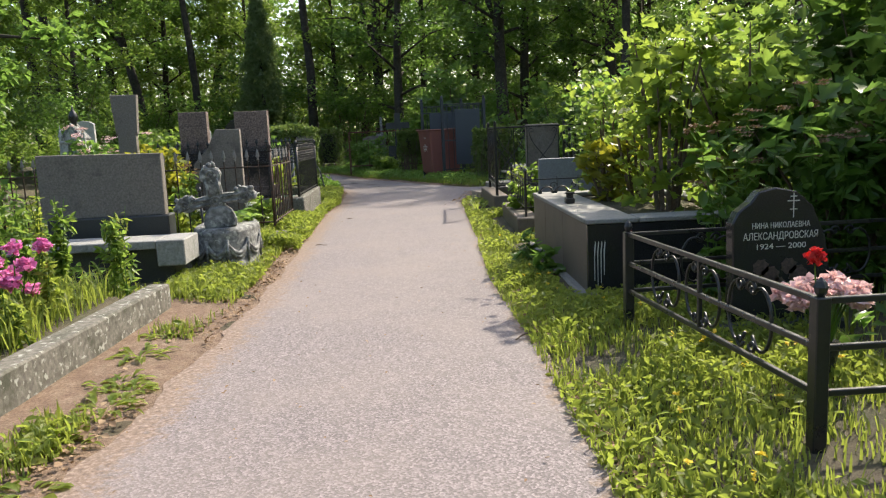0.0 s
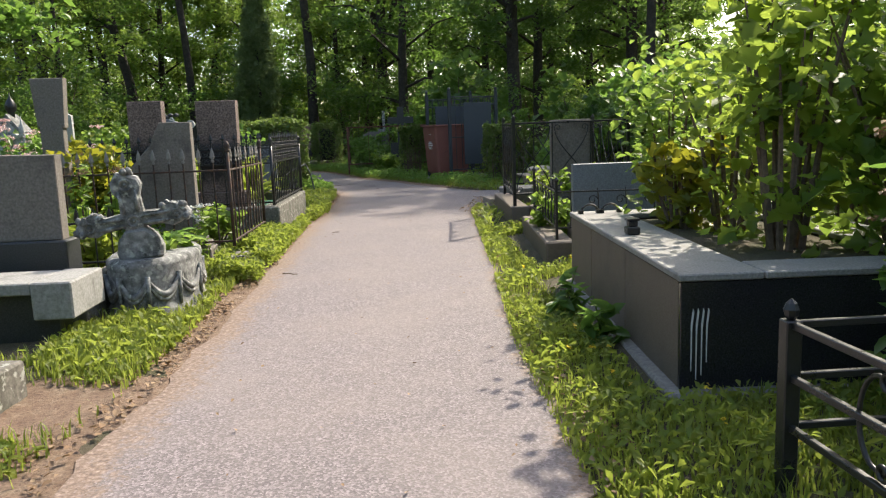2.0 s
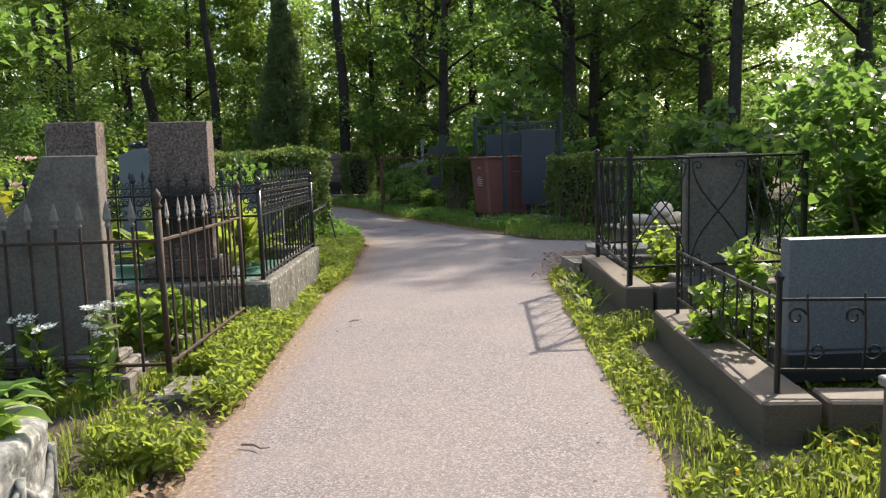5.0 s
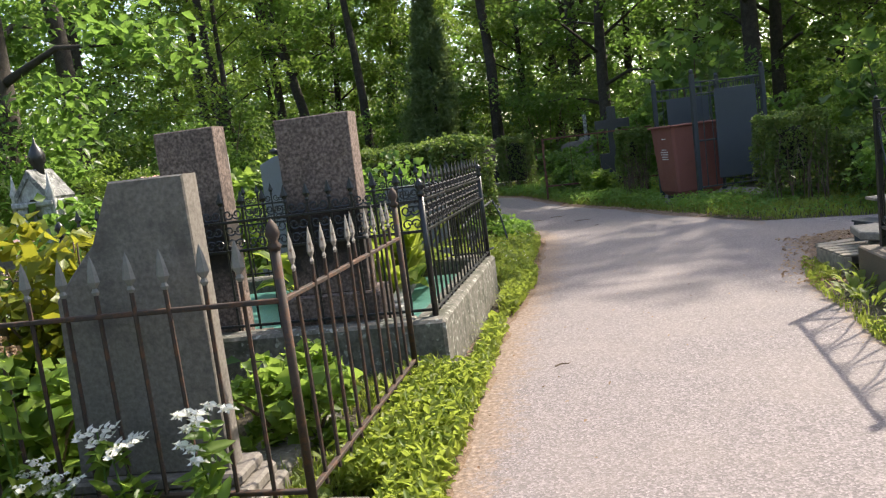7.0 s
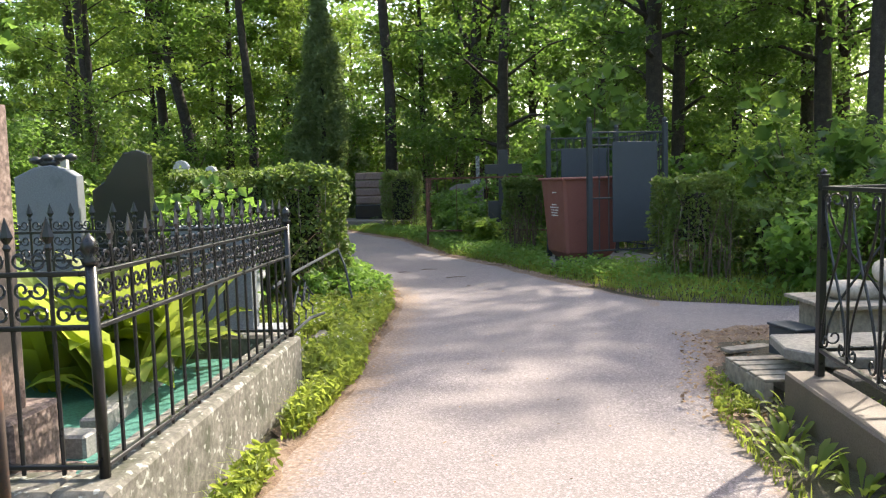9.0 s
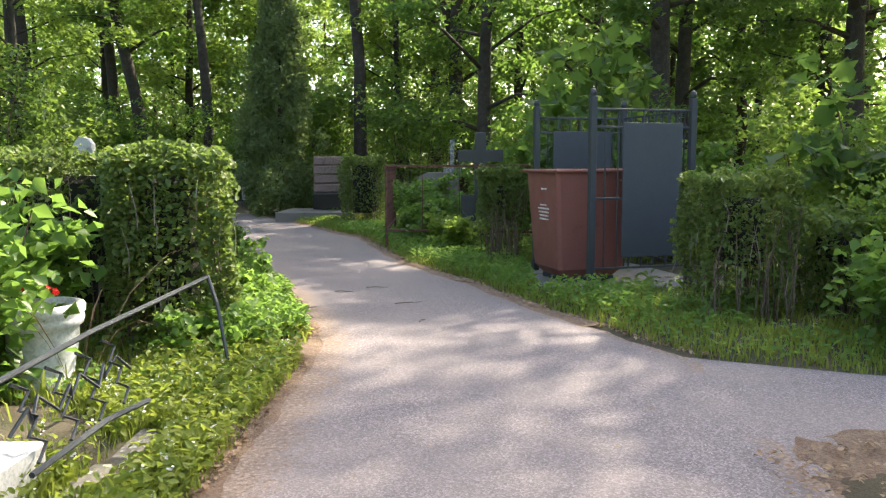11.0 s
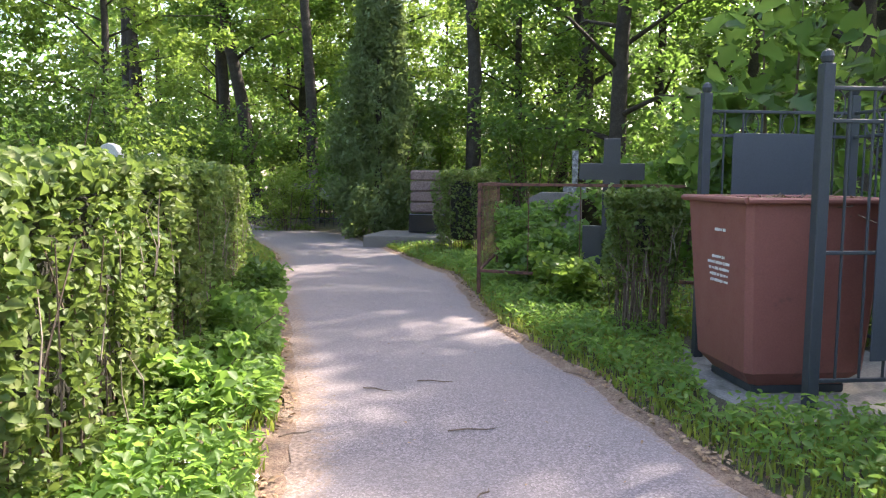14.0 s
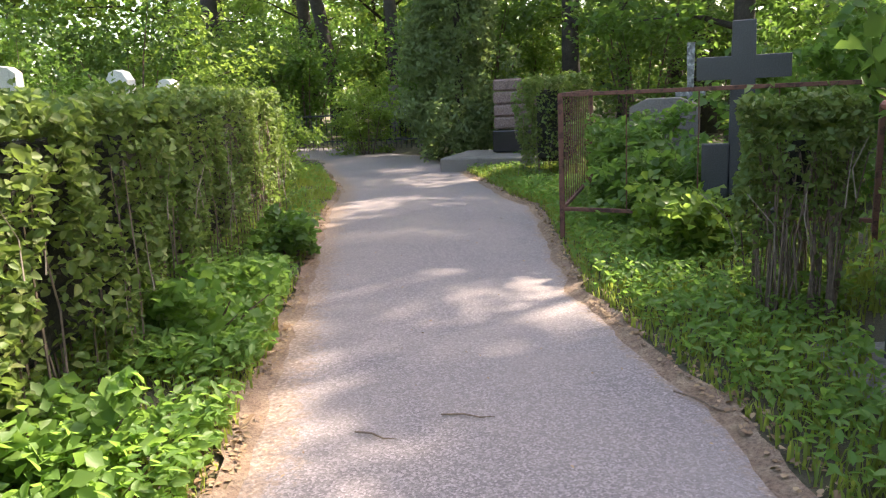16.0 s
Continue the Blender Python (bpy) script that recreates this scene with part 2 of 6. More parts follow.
def asphalt_material():
    """Worn asphalt: fine grit, dusty patches, earth worked in towards the edges."""
    mat, nt, b = material("asphalt")
    w = coords(nt)
    v = node(nt, "ShaderNodeTexVoronoi", Scale=100.0)
    nt.links.new(w, v.inputs["Vector"])
    tiny, mid, wide = noise_at(nt, w, 210.0, 2), noise_at(nt, w, 7.0, 8, 0.75), noise_at(nt, w, 0.9, 5)
    col = ramp(nt, v.outputs["Color"], [(0.05, (0.112, 0.094, 0.096)), (0.45, (0.162, 0.137, 0.138)), (0.9, (0.315, 0.270, 0.272))])
    col = mixed(nt, ramp(nt, tiny, [(0.36, (0.55,) * 3), (0.55, (0, 0, 0))]), col, (0.08, 0.07, 0.067))
    col = mixed(nt, ramp(nt, wide, [(0.4, (0, 0, 0)), (0.7, (0.5,) * 3)]), col, (0.225, 0.188, 0.172))
    col = mixed(nt, ramp(nt, mid, [(0.58, (0, 0, 0)), (0.72, (0.45,) * 3)]), col, (0.12, 0.105, 0.1))
    dust = nt.nodes.new("ShaderNodeAttribute")
    dust.attribute_name = "dust"
    add = nt.nodes.new("ShaderNodeMath")
    add.operation = "ADD"
    nt.links.new(dust.outputs["Fac"], add.inputs[0])
    nt.links.new(noise_at(nt, w, 14.0, 10, 0.8), add.inputs[1])
    earth = ramp(nt, noise_at(nt, w, 40.0, 6), [(0.3, (0.10, 0.07, 0.053)), (0.5, (0.19, 0.135, 0.105)), (0.7, (0.34, 0.265, 0.215))])
    col = mixed(nt, ramp(nt, add.outputs[0], [(0.86, (0, 0, 0)), (1.12, (1, 1, 1))]), col, earth)
    nt.links.new(col, b.inputs["Base Color"])
    b.inputs["Roughness"].default_value = 0.85
    bump(nt, b, v.outputs["Distance"], 0.45, 0.003)
    return mat


def ground_material(name, stops, scale=5.0):
    mat, nt, b = material(name)
    w = coords(nt)
    fine, wide = noise_at(nt, w, 60.0, 8, 0.75), noise_at(nt, w, scale, 8, 0.7)
    col = ramp(nt, wide, stops)
    col = mixed(nt, ramp(nt, fine, [(0.35, (0.8,) * 3), (0.6, (0, 0, 0))]), col, tuple(c * 0.4 for c in stops[0][1]))
    nt.links.new(col, b.inputs["Base Color"])
    b.inputs["Roughness"].default_value = 0.95
    bump(nt, b, fine, 0.8, 0.02)
    return mat


ASPHALT = asphalt_material()
SOIL = ground_material("soil", [(0.3, (0.12, 0.088, 0.062)), (0.5, (0.095, 0.082, 0.045)), (0.7, (0.06, 0.075, 0.028))], 2.5)
LITTER = ground_material("leaf_litter", [(0.3, (0.17, 0.105, 0.07)), (0.5, (0.24, 0.16, 0.11)), (0.7, (0.33, 0.25, 0.18))], 9.0)
CONCRETE = stone("concrete", (0.16, 0.148, 0.13), (0.21, 0.195, 0.172), (0.27, 0.25, 0.22), 45, 4, 0.9, 0.6, (0.10, 0.095, 0.075), 0.52)
ROUGH_CONCRETE = stone("rough_concrete", (0.09, 0.083, 0.07), (0.14, 0.128, 0.108), (0.2, 0.185, 0.16), 28, 6, 0.95, 1.0, (0.06, 0.062, 0.042), 0.47, 0.3)
OLD_WHITE = stone("weathered_white_stone", (0.36, 0.37, 0.37), (0.48, 0.49, 0.49), (0.58, 0.59, 0.58), 40, 7, 0.85, 0.5, (0.2, 0.2, 0.18), 0.53)
PALE_STONE = stone("pale_stone", (0.36, 0.36, 0.34), (0.48, 0.48, 0.46), (0.58, 0.58, 0.55), 50, 5, 0.85, 0.4, (0.16, 0.16, 0.14), 0.55)
LEDGE_STONE = stone("weathered_ledge_stone", (0.2, 0.197, 0.185), (0.27, 0.265, 0.25), (0.34, 0.335, 0.32), 50, 5, 0.85, 0.4, (0.13, 0.13, 0.115), 0.52)
GREY_STONE = stone("grey_stone", (0.118, 0.103, 0.088), (0.162, 0.142, 0.123), (0.21, 0.186, 0.163), 55, 3.5, 0.8, 0.5, (0.075, 0.067, 0.06), 0.54)
OLD_MARBLE = stone("weathered_marble", (0.11, 0.11, 0.105), (0.19, 0.19, 0.185), (0.34, 0.34, 0.33), 18, 7, 0.85, 1.0, (0.045, 0.048, 0.043), 0.47, 0.5)
SHRINE_MARBLE = stone("shrine_marble", (0.26, 0.26, 0.25), (0.36, 0.36, 0.35), (0.5, 0.5, 0.48), 20, 7, 0.8, 0.4, (0.11, 0.11, 0.1), 0.52)
WHITE_MARBLE = stone("white_marble", (0.5, 0.5, 0.49), (0.66, 0.66, 0.65), (0.78, 0.78, 0.76), 20, 5, 0.7, 0.3, (0.22, 0.22, 0.2), 0.56)
BROWN_GRANITE = stone("brown_granite", (0.05, 0.036, 0.03), (0.15, 0.105, 0.09), (0.27, 0.205, 0.18), 48, 2.2, 0.75, 0.3, (0.035, 0.027, 0.024), 0.52)


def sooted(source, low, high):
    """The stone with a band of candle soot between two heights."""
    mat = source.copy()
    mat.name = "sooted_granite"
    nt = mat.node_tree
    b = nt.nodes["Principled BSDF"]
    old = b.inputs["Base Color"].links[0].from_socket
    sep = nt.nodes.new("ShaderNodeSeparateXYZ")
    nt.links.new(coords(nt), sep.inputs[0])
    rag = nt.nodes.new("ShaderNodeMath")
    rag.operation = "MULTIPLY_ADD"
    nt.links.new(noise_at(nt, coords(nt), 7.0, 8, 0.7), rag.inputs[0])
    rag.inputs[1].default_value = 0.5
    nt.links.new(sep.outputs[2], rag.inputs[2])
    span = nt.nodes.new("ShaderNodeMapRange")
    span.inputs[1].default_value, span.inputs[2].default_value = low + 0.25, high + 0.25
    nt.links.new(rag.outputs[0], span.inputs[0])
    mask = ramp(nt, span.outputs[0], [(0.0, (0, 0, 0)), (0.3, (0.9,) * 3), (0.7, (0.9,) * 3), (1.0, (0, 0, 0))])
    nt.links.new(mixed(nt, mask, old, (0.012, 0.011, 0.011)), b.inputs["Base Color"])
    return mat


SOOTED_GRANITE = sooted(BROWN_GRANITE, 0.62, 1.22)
RED_GRANITE = stone("red_granite", (0.09, 0.058, 0.05), (0.17, 0.115, 0.10), (0.27, 0.195, 0.17), 40, 5, 0.85, 0.9, (0.10, 0.07, 0.06), 0.55)
BLACK_GRANITE = stone("black_granite", (0.012, 0.012, 0.013), (0.018, 0.018, 0.02), (0.032, 0.032, 0.035), 140, 3, 0.12, 0.03, (0.02, 0.02, 0.022), 0.6)
DARK_GRANITE = stone("dark_granite", (0.018, 0.019, 0.02), (0.03, 0.032, 0.034), (0.052, 0.055, 0.058), 110, 3, 0.35, 0.08, (0.035, 0.038, 0.04), 0.6)
VAULT_SIDE = stone("aged_vault_granite", (0.085, 0.063, 0.046), (0.12, 0.092, 0.07), (0.155, 0.12, 0.093), 120, 2.5, 0.6, 0.15, (0.085, 0.075, 0.06), 0.55)
COPING = stone("pale_coping", (0.16, 0.155, 0.145), (0.21, 0.203, 0.19), (0.28, 0.27, 0.255), 80, 4, 0.6, 0.2, (0.12, 0.112, 0.10), 0.55)
SLATE = stone("blue_grey_slab", (0.12, 0.13, 0.14), (0.16, 0.175, 0.19), (0.21, 0.225, 0.24), 90, 2, 0.45, 0.08, (0.10, 0.11, 0.12), 0.6)
TILE_GREEN = plain("green_chippings", (0.045, 0.165, 0.13), 0.6, 0.5, 70)
BLACK_IRON = paint("black_painted_iron", (0.012, 0.012, 0.013), (0.035, 0.025, 0.02), 0.2, 0.0, 0.66)
RUST_IRON = paint("rusted_iron", (0.045, 0.030, 0.024), (0.10, 0.05, 0.03), 0.6, 0.2, 0.5, 14)
HEAD_METAL = paint("bare_grey_iron", (0.20, 0.185, 0.17), (0.09, 0.06, 0.045), 0.5, 0.3, 0.6, 20)
RUST = paint("red_rust", (0.12, 0.05, 0.032), (0.06, 0.028, 0.02), 0.8, 0.0, 0.5, 12)
GREY_IRON = paint("grey_painted_iron", (0.028, 0.033, 0.038), (0.05, 0.04, 0.035), 0.45, 0.0, 0.68, 6)
PANEL_GREY = paint("grey_steel_panel", (0.040, 0.047, 0.056), (0.055, 0.06, 0.066), 0.42, 0.0, 0.6, 3, 0.08)
BIN_RED = paint("red_oxide_paint", (0.20, 0.068, 0.052), (0.15, 0.06, 0.048), 0.5, 0.0, 0.6, 4, 0.12)
WHITE_PAINT = plain("white_paint", (0.62, 0.6, 0.57), 0.6, 0.1)
ENGRAVED = plain("engraved_lettering", (0.55, 0.53, 0.5), 0.7, 0.15)
DULL_BROWN = plain("faded_engraving", (0.07, 0.045, 0.042), 0.35, 0.6, 60)
WOOD = plain("weathered_wood", (0.27, 0.23, 0.18), 0.85, 0.4, 18)
SACKING = plain("sacking", (0.42, 0.36, 0.29), 0.9, 0.25, 40)
BARK = ground_material("bark", [(0.3, (0.035, 0.028, 0.022)), (0.55, (0.075, 0.06, 0.048)), (0.75, (0.12, 0.10, 0.085))], 6.0)
TWIG = plain("twigs", (0.12, 0.085, 0.06), 0.9, 0.4, 30)
DRY_TWIG = plain("pale_dry_twigs", (0.2, 0.165, 0.125), 0.9, 0.35, 30)
# near-black mottle: the shade deep in a hedge, put into the colour
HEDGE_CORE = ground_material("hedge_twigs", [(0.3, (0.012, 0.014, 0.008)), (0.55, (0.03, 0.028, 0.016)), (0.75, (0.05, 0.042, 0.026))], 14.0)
LEAF = foliage("tree_leaves", [(0.04, 0.10, 0.018), (0.06, 0.125, 0.024), (0.085, 0.15, 0.03)], (0.27, 0.46, 0.085), 0.35, 0.5)
LEAF_DARK = foliage("dark_leaves", [(0.032, 0.075, 0.022), (0.047, 0.10, 0.028), (0.065, 0.122, 0.036)], (0.27, 0.44, 0.08), 0.4, 0.5)
LEAF_BRIGHT = foliage("bright_leaves", [(0.06, 0.13, 0.018), (0.09, 0.17, 0.025), (0.14, 0.20, 0.03)], (0.38, 0.54, 0.10), 0.4, 0.5)
LEAF_SUN = foliage("backlit_leaves", [(0.07, 0.14, 0.018), (0.10, 0.175, 0.025), (0.15, 0.20, 0.03)], (0.44, 0.56, 0.09), 0.45, 0.6)
LEAF_FRESH = foliage("fresh_weeds", [(0.06, 0.14, 0.025), (0.09, 0.175, 0.034), (0.13, 0.20, 0.05)], (0.34, 0.56, 0.10), 0.5, 0.52)
LEAF_WEED = foliage("sunny_weeds", [(0.09, 0.155, 0.02), (0.14, 0.19, 0.026), (0.2, 0.22, 0.05)], (0.46, 0.55, 0.09), 0.5, 0.52)
LEAF_YELLOW = foliage("yellowing_leaves", [(0.10, 0.15, 0.02), (0.14, 0.18, 0.025), (0.21, 0.21, 0.03)], (0.45, 0.42, 0.04), 0.4, 0.5)
LEAF_HEDGE = foliage("hedge_leaves", [(0.055, 0.105, 0.024), (0.075, 0.13, 0.03), (0.10, 0.15, 0.036), (0.13, 0.145, 0.042)], (0.26, 0.38, 0.075), 0.55, 0.36)
NEEDLE = foliage("thuja_scales", [(0.08, 0.12, 0.055), (0.115, 0.165, 0.07), (0.16, 0.21, 0.09)], (0.3, 0.42, 0.12), 0.6, 0.42)
GRASS = foliage("grass", [(0.075, 0.13, 0.018), (0.11, 0.17, 0.024), (0.17, 0.20, 0.05)], (0.45, 0.52, 0.09), 0.45, 0.5)
DRY_LEAF = foliage("fallen_leaves", [(0.16, 0.09, 0.05), (0.24, 0.15, 0.09), (0.36, 0.26, 0.16)], (0.2, 0.12, 0.05), 0.8, 0.15)
PETAL_PINK = foliage("pink_petals", [(0.62, 0.10, 0.32), (0.72, 0.20, 0.45), (0.8, 0.35, 0.6)], (0.8, 0.2, 0.5), 0.6, 0.3)
PETAL_PALE = foliage("pale_pink_petals", [(0.72, 0.45, 0.44), (0.78, 0.56, 0.54), (0.82, 0.68, 0.64)], (0.8, 0.5, 0.5), 0.6, 0.3)
PETAL_WHITE = foliage("white_petals", [(0.7, 0.7, 0.66), (0.78, 0.78, 0.74), (0.8, 0.78, 0.68)], (0.8, 0.8, 0.7), 0.6, 0.3)
PETAL_RED = foliage("red_petals", [(0.45, 0.015, 0.02), (0.55, 0.02, 0.025), (0.62, 0.04, 0.03)], (0.7, 0.02, 0.02), 0.6, 0.3)
PETAL_YELLOW = foliage("yellow_petals", [(0.7, 0.5, 0.03), (0.75, 0.55, 0.04), (0.8, 0.6, 0.06)], (0.8, 0.6, 0.04), 0.6, 0.3)

# ---- ground and path ----
# stations along the path: y and x of its left edge, then y and x of its right edge
LEFT = [(-14, -1.0), (4.4, -1.0), (7.0, -0.82), (8.5, -0.76), (10.5, -0.77), (14.6, -0.77), (16.2, -0.64), (19.2, -0.64), (20.2, -0.75), (22.0, -1.38), (23.4, -2.02), (25.2, -2.85), (28.25, -4.3), (30.6, -5.25), (35.7, -8.5), (40.0, -14.0)]
RIGHT = [(-14, 1.1), (4.0, 1.1), (5.7, 1.17), (7.9, 1.21), (9.7, 1.34), (10.7, 1.42), (12.5, 1.53), (15.2, 1.70), (16.0, 1.85), (17.0, 2.15), (19.4, 2.2), (20.3, 1.72), (21.75, 1.02), (22.8, 0.64), (24.9, -0.44), (28.8, -1.62), (29.9, -2.32), (31.7, -3.25), (36.5, -6.0), (42.5, -14.0)]


def edge(table, y):
    return np.interp(y, [a for a, _ in table], [b for _, b in table])


def wobble(y, seed, amount=0.05):
    return amount * (np.sin(y * 5.1 + seed) * 0.5 + np.sin(y * 11.7 + seed * 2.3) * 0.3 + np.sin(y * 23.9 + seed * 3.1) * 0.2)


def branch_edges(x):
    """The near and far y of the path that turns off to the right."""
    return np.interp(x, [1.0, 2.0, 3.0, 5.0, 30.0], [16.6, 17.2, 17.5, 17.5, 15.5]), np.interp(x, [1.0, 2.2, 3.4, 5.0, 30.0], [20.4, 19.45, 18.95, 18.9, 17.0])


def off_path(x, y):
    """How far a place lies outside the asphalt; negative on it."""
    d = np.maximum(edge(LEFT, y) - x, x - edge(RIGHT, y))
    d = np.where(y > 41, 3.0, d)
    near, far = branch_edges(x)
    return np.where(x > 1.2, np.minimum(d, np.maximum(near - y, y - far)), d)


def ground_z(x, y):
    d = off_path(x, y)
    s = np.clip((d - 0.05) / 0.5, 0, 1)
    s = s * np.where((x < 0) & (x > -1.8), 1 - 0.75 * np.clip((7.9 - y) / 0.7, 0, 1), 1.0)
    rough = 0.018 * np.sin(x * 3.1 + y * 1.7) * np.sin(y * 2.3 - x * 1.1) + 0.008 * np.sin(x * 9.0) * np.sin(y * 8.0)
    return -0.02 + s * (0.075 + rough) + np.clip(d, 0, 0.05) * 0.3


def strip_mesh(name, rows, mat):
    """A sheet from rows of points, each row across it."""
    n = len(rows[0])
    v = [p for r in rows for p in r]
    f = [(i * n + k, i * n + k + 1, (i + 1) * n + k + 1, (i + 1) * n + k) for i in range(len(rows) - 1) for k in range(n - 1)]
    me = bpy.data.meshes.new(name)
    me.from_pydata(v, [], f)
    me.materials.append(mat)
    return me


def spread(a, b, step, reach):
    """Fine steps from a to b and growing ones beyond."""
    core = np.arange(a, b + step / 2, step)
    out = [step]
    while sum(out) < reach:
        out.append(out[-1] * 1.25)
    o = np.cumsum(out)
    return np.concatenate([(a - o)[::-1], core, b + o])


gx, gy = spread(-6, 6, 0.16, 900), spread(-2, 38, 0.2, 900)
GX, GY = np.meshgrid(gx, gy)
GZ = ground_z(GX, GY)
ground = new("ground", strip_mesh("ground", [[(float(GX[i, j]), float(GY[i, j]), float(GZ[i, j])) for j in range(len(gx))] for i in range(len(gy))], SOIL))
ground.data.polygons.foreach_set("use_smooth", [True] * len(ground.data.polygons))
tagged(ground, "dark soil with weeds among the graves", "ground", kind="structure")

ys = np.concatenate([np.arange(-14, 36, 0.12), np.arange(36, 40, 0.25)])
rows = []
for y in ys:
    a, b = edge(LEFT, y) + wobble(y, 1.0), edge(RIGHT, y) + wobble(y, 4.0)
    rows.append([(float(a + (b - a) * k / 18), float(y), 0.0 + 0.012 * math.sin(math.pi * k / 18)) for k in range(19)])
road = new("road", strip_mesh("road", rows, ASPHALT))
mark = road.data.attributes.new("dust", "FLOAT", "POINT")
mark.data.foreach_set("value", [max(0.0, 1 - k / 5) * 0.6 if k < 9 else max(0.0, 1 - (18 - k) / 2.5) * 0.55 for _ in ys for k in range(19)])
tagged(road, "worn grey-pink asphalt footpath with fine grit", "path", kind="structure")
rows = []
for x in np.arange(1.2, 30, 0.25):
    a, b = branch_edges(x)
    rows.append([(float(x), float(a + (b - a) * k / 4), -0.004 + 0.008 * math.sin(math.pi * k / 4)) for k in range(5)])
tagged(new("road", strip_mesh("side_road", rows, ASPHALT)), "asphalt side path that branches off between hedges", "path", kind="structure")


def dirt_strip(table, side, y0, y1, width, label, seed):
    rows = []
    for y in np.arange(y0, y1, 0.12):
        e = float(edge(table, y))
        w = width * float(np.interp(y, [7.2, 8.0, 12.0], [2.0, 1.0, 0.55])) * (0.75 + 0.35 * math.sin(y * 1.3 + seed) * math.sin(y * 0.7)) + float(wobble(y, seed, 0.12))
        if side < 0:
            w = max(w, 0.8 * min(1.0, max(0.0, (7.7 - y) / 0.7)))
        a, b = e - side * 0.15, e + side * max(0.05, w)
        rows.append([(a + (b - a) * k / 6, float(y), max(-0.012 + 0.045 * (k / 6) ** 1.5, float(ground_z(a + (b - a) * k / 6, y)) + 0.006 if k > 1 and y < 7.7 else -1) + 0.003 * math.sin(y * 7 + k)) for k in range(7)])
    tagged(new("verge", strip_mesh("verge", rows, LITTER)), label, "dirt", kind="structure")


dirt_strip(LEFT, -1, -4, 34, 0.40, "bare brown earth and leaf litter along the path", 0.5)
dirt_strip(RIGHT, 1, 20.5, 33, 0.2, "bare earth along the path before the bin", 3.5)
rows = []
for y in np.arange(14.9, 17.9, 0.07):
    wide = 1.9 * min(1.0, 0.3 + (y - 14.9))
    rows.append([(1.5 + wide * k / 24, float(y), -0.024 + 0.0026 * k - 0.012 * max(0.0, y - 17.3) + 0.011 * math.sin(y * 6.1 + k * 0.45) * math.sin(k * 0.8 - y * 2.7) + 0.006 * math.sin(y * 19 + k * 2.3)) for k in range(25)])
tagged(new("verge", strip_mesh("verge", rows, LITTER)), "patch of brown earth where the paths meet", "dirt", kind="structure")

# ---- trees and bushes ----
def clumps(rng, centres, radii, per, flat=0.6):
    """Points gathered in uneven clumps round the centres."""
    pts = []
    for c, r in zip(centres, radii):
        n = max(4, int(per * rng.uniform(0.6, 1.4)))
        q = rng.normal(0, 1, (n, 3))
        q /= np.linalg.norm(q, axis=1)[:, None]
        q *= (rng.uniform(0.1, 1, (n, 1)) ** 0.6) * r
        q[:, 2] *= flat
        pts.append(np.asarray(c) + q)
    return np.concatenate(pts)


def make_tree(seed, height, radius, low, spread_at, count, leaf, mat, label, lean=0.0, fork=0.0):
    """A tall tree: tapered trunk with limbs, and a crown of leaves in clumps at the limbs' ends."""
    rng = np.random.default_rng(seed)
    root = thing("tree", Matrix.Identity(4), label, "tree", "trees of the wood")
    bark = Shape()
    steps = 9
    sway = rng.normal(0, 0.12, (steps + 1, 2)).cumsum(0) * 0.5
    line = [Vector((lean * k / steps * height * 0.3 + sway[k][0] * (k > 0), sway[k][1] * (k > 0), height * 0.92 * k / steps - 0.1)) for k in range(steps + 1)]
    rad = [radius * (1.35 if k == 0 else 1.0) * (1 - 0.85 * k / steps) + 0.02 for k in range(steps + 1)]
    bark.tube(line, rad, 10)
    centres, radii = [], []
    limbs = 26
    for i in range(limbs):
        f = low + (0.97 - low) * (i / limbs) ** 0.85
        k = min(steps - 1, int(f * steps))
        base = line[k].lerp(line[k + 1], f * steps - k)
        a = i * 2.4 + rng.uniform(-0.5, 0.5)
        shape = math.sin(math.pi * min(1, (f - low) / (1 - low) * 0.8 + 0.22))
        reach = spread_at * max(0.3, shape) * rng.uniform(0.7, 1.2)
        tip = base + Vector((math.cos(a) * reach, math.sin(a) * reach, reach * rng.uniform(0.05, 0.55)))
        mid = base.lerp(tip, 0.5) + Vector((0, 0, reach * 0.1))
        r = max(0.02, radius * (1 - f) * 0.45)
        bark.tube([base, mid, tip], [r, r * 0.6, 0.012], 5)
        for q in (0.5, 0.75, 1.0):
            c = base.lerp(tip, q) + Vector(rng.normal(0, 0.35, 3))
            centres.append(c)
            radii.append(rng.uniform(0.55, 1.15) * (0.75 + 0.1 * spread_at))
    if fork:
        base = line[3]
        bark.tube([base, base + Vector((0.7, 0.1, 1.6)), base + Vector((1.3, 0.2, 5.0)), base + Vector((1.6, 0.2, 9.0))], [radius * 0.6, radius * 0.5, radius * 0.35, 0.05], 8)
        bark.tube([base, base + Vector((-0.5, 0.1, 1.8)), base + Vector((-1.3, 0, 5.0))], [radius * 0.5, radius * 0.4, radius * 0.2], 8)
    part("trunk", bark, BARK, root, smooth=True)
    p = clumps(rng, centres, radii, count / len(centres))
    v, f = leaf_cloud(rng, p, leaf)
    part("crown", tris("crown", v, f, mat), None, root)
    return root


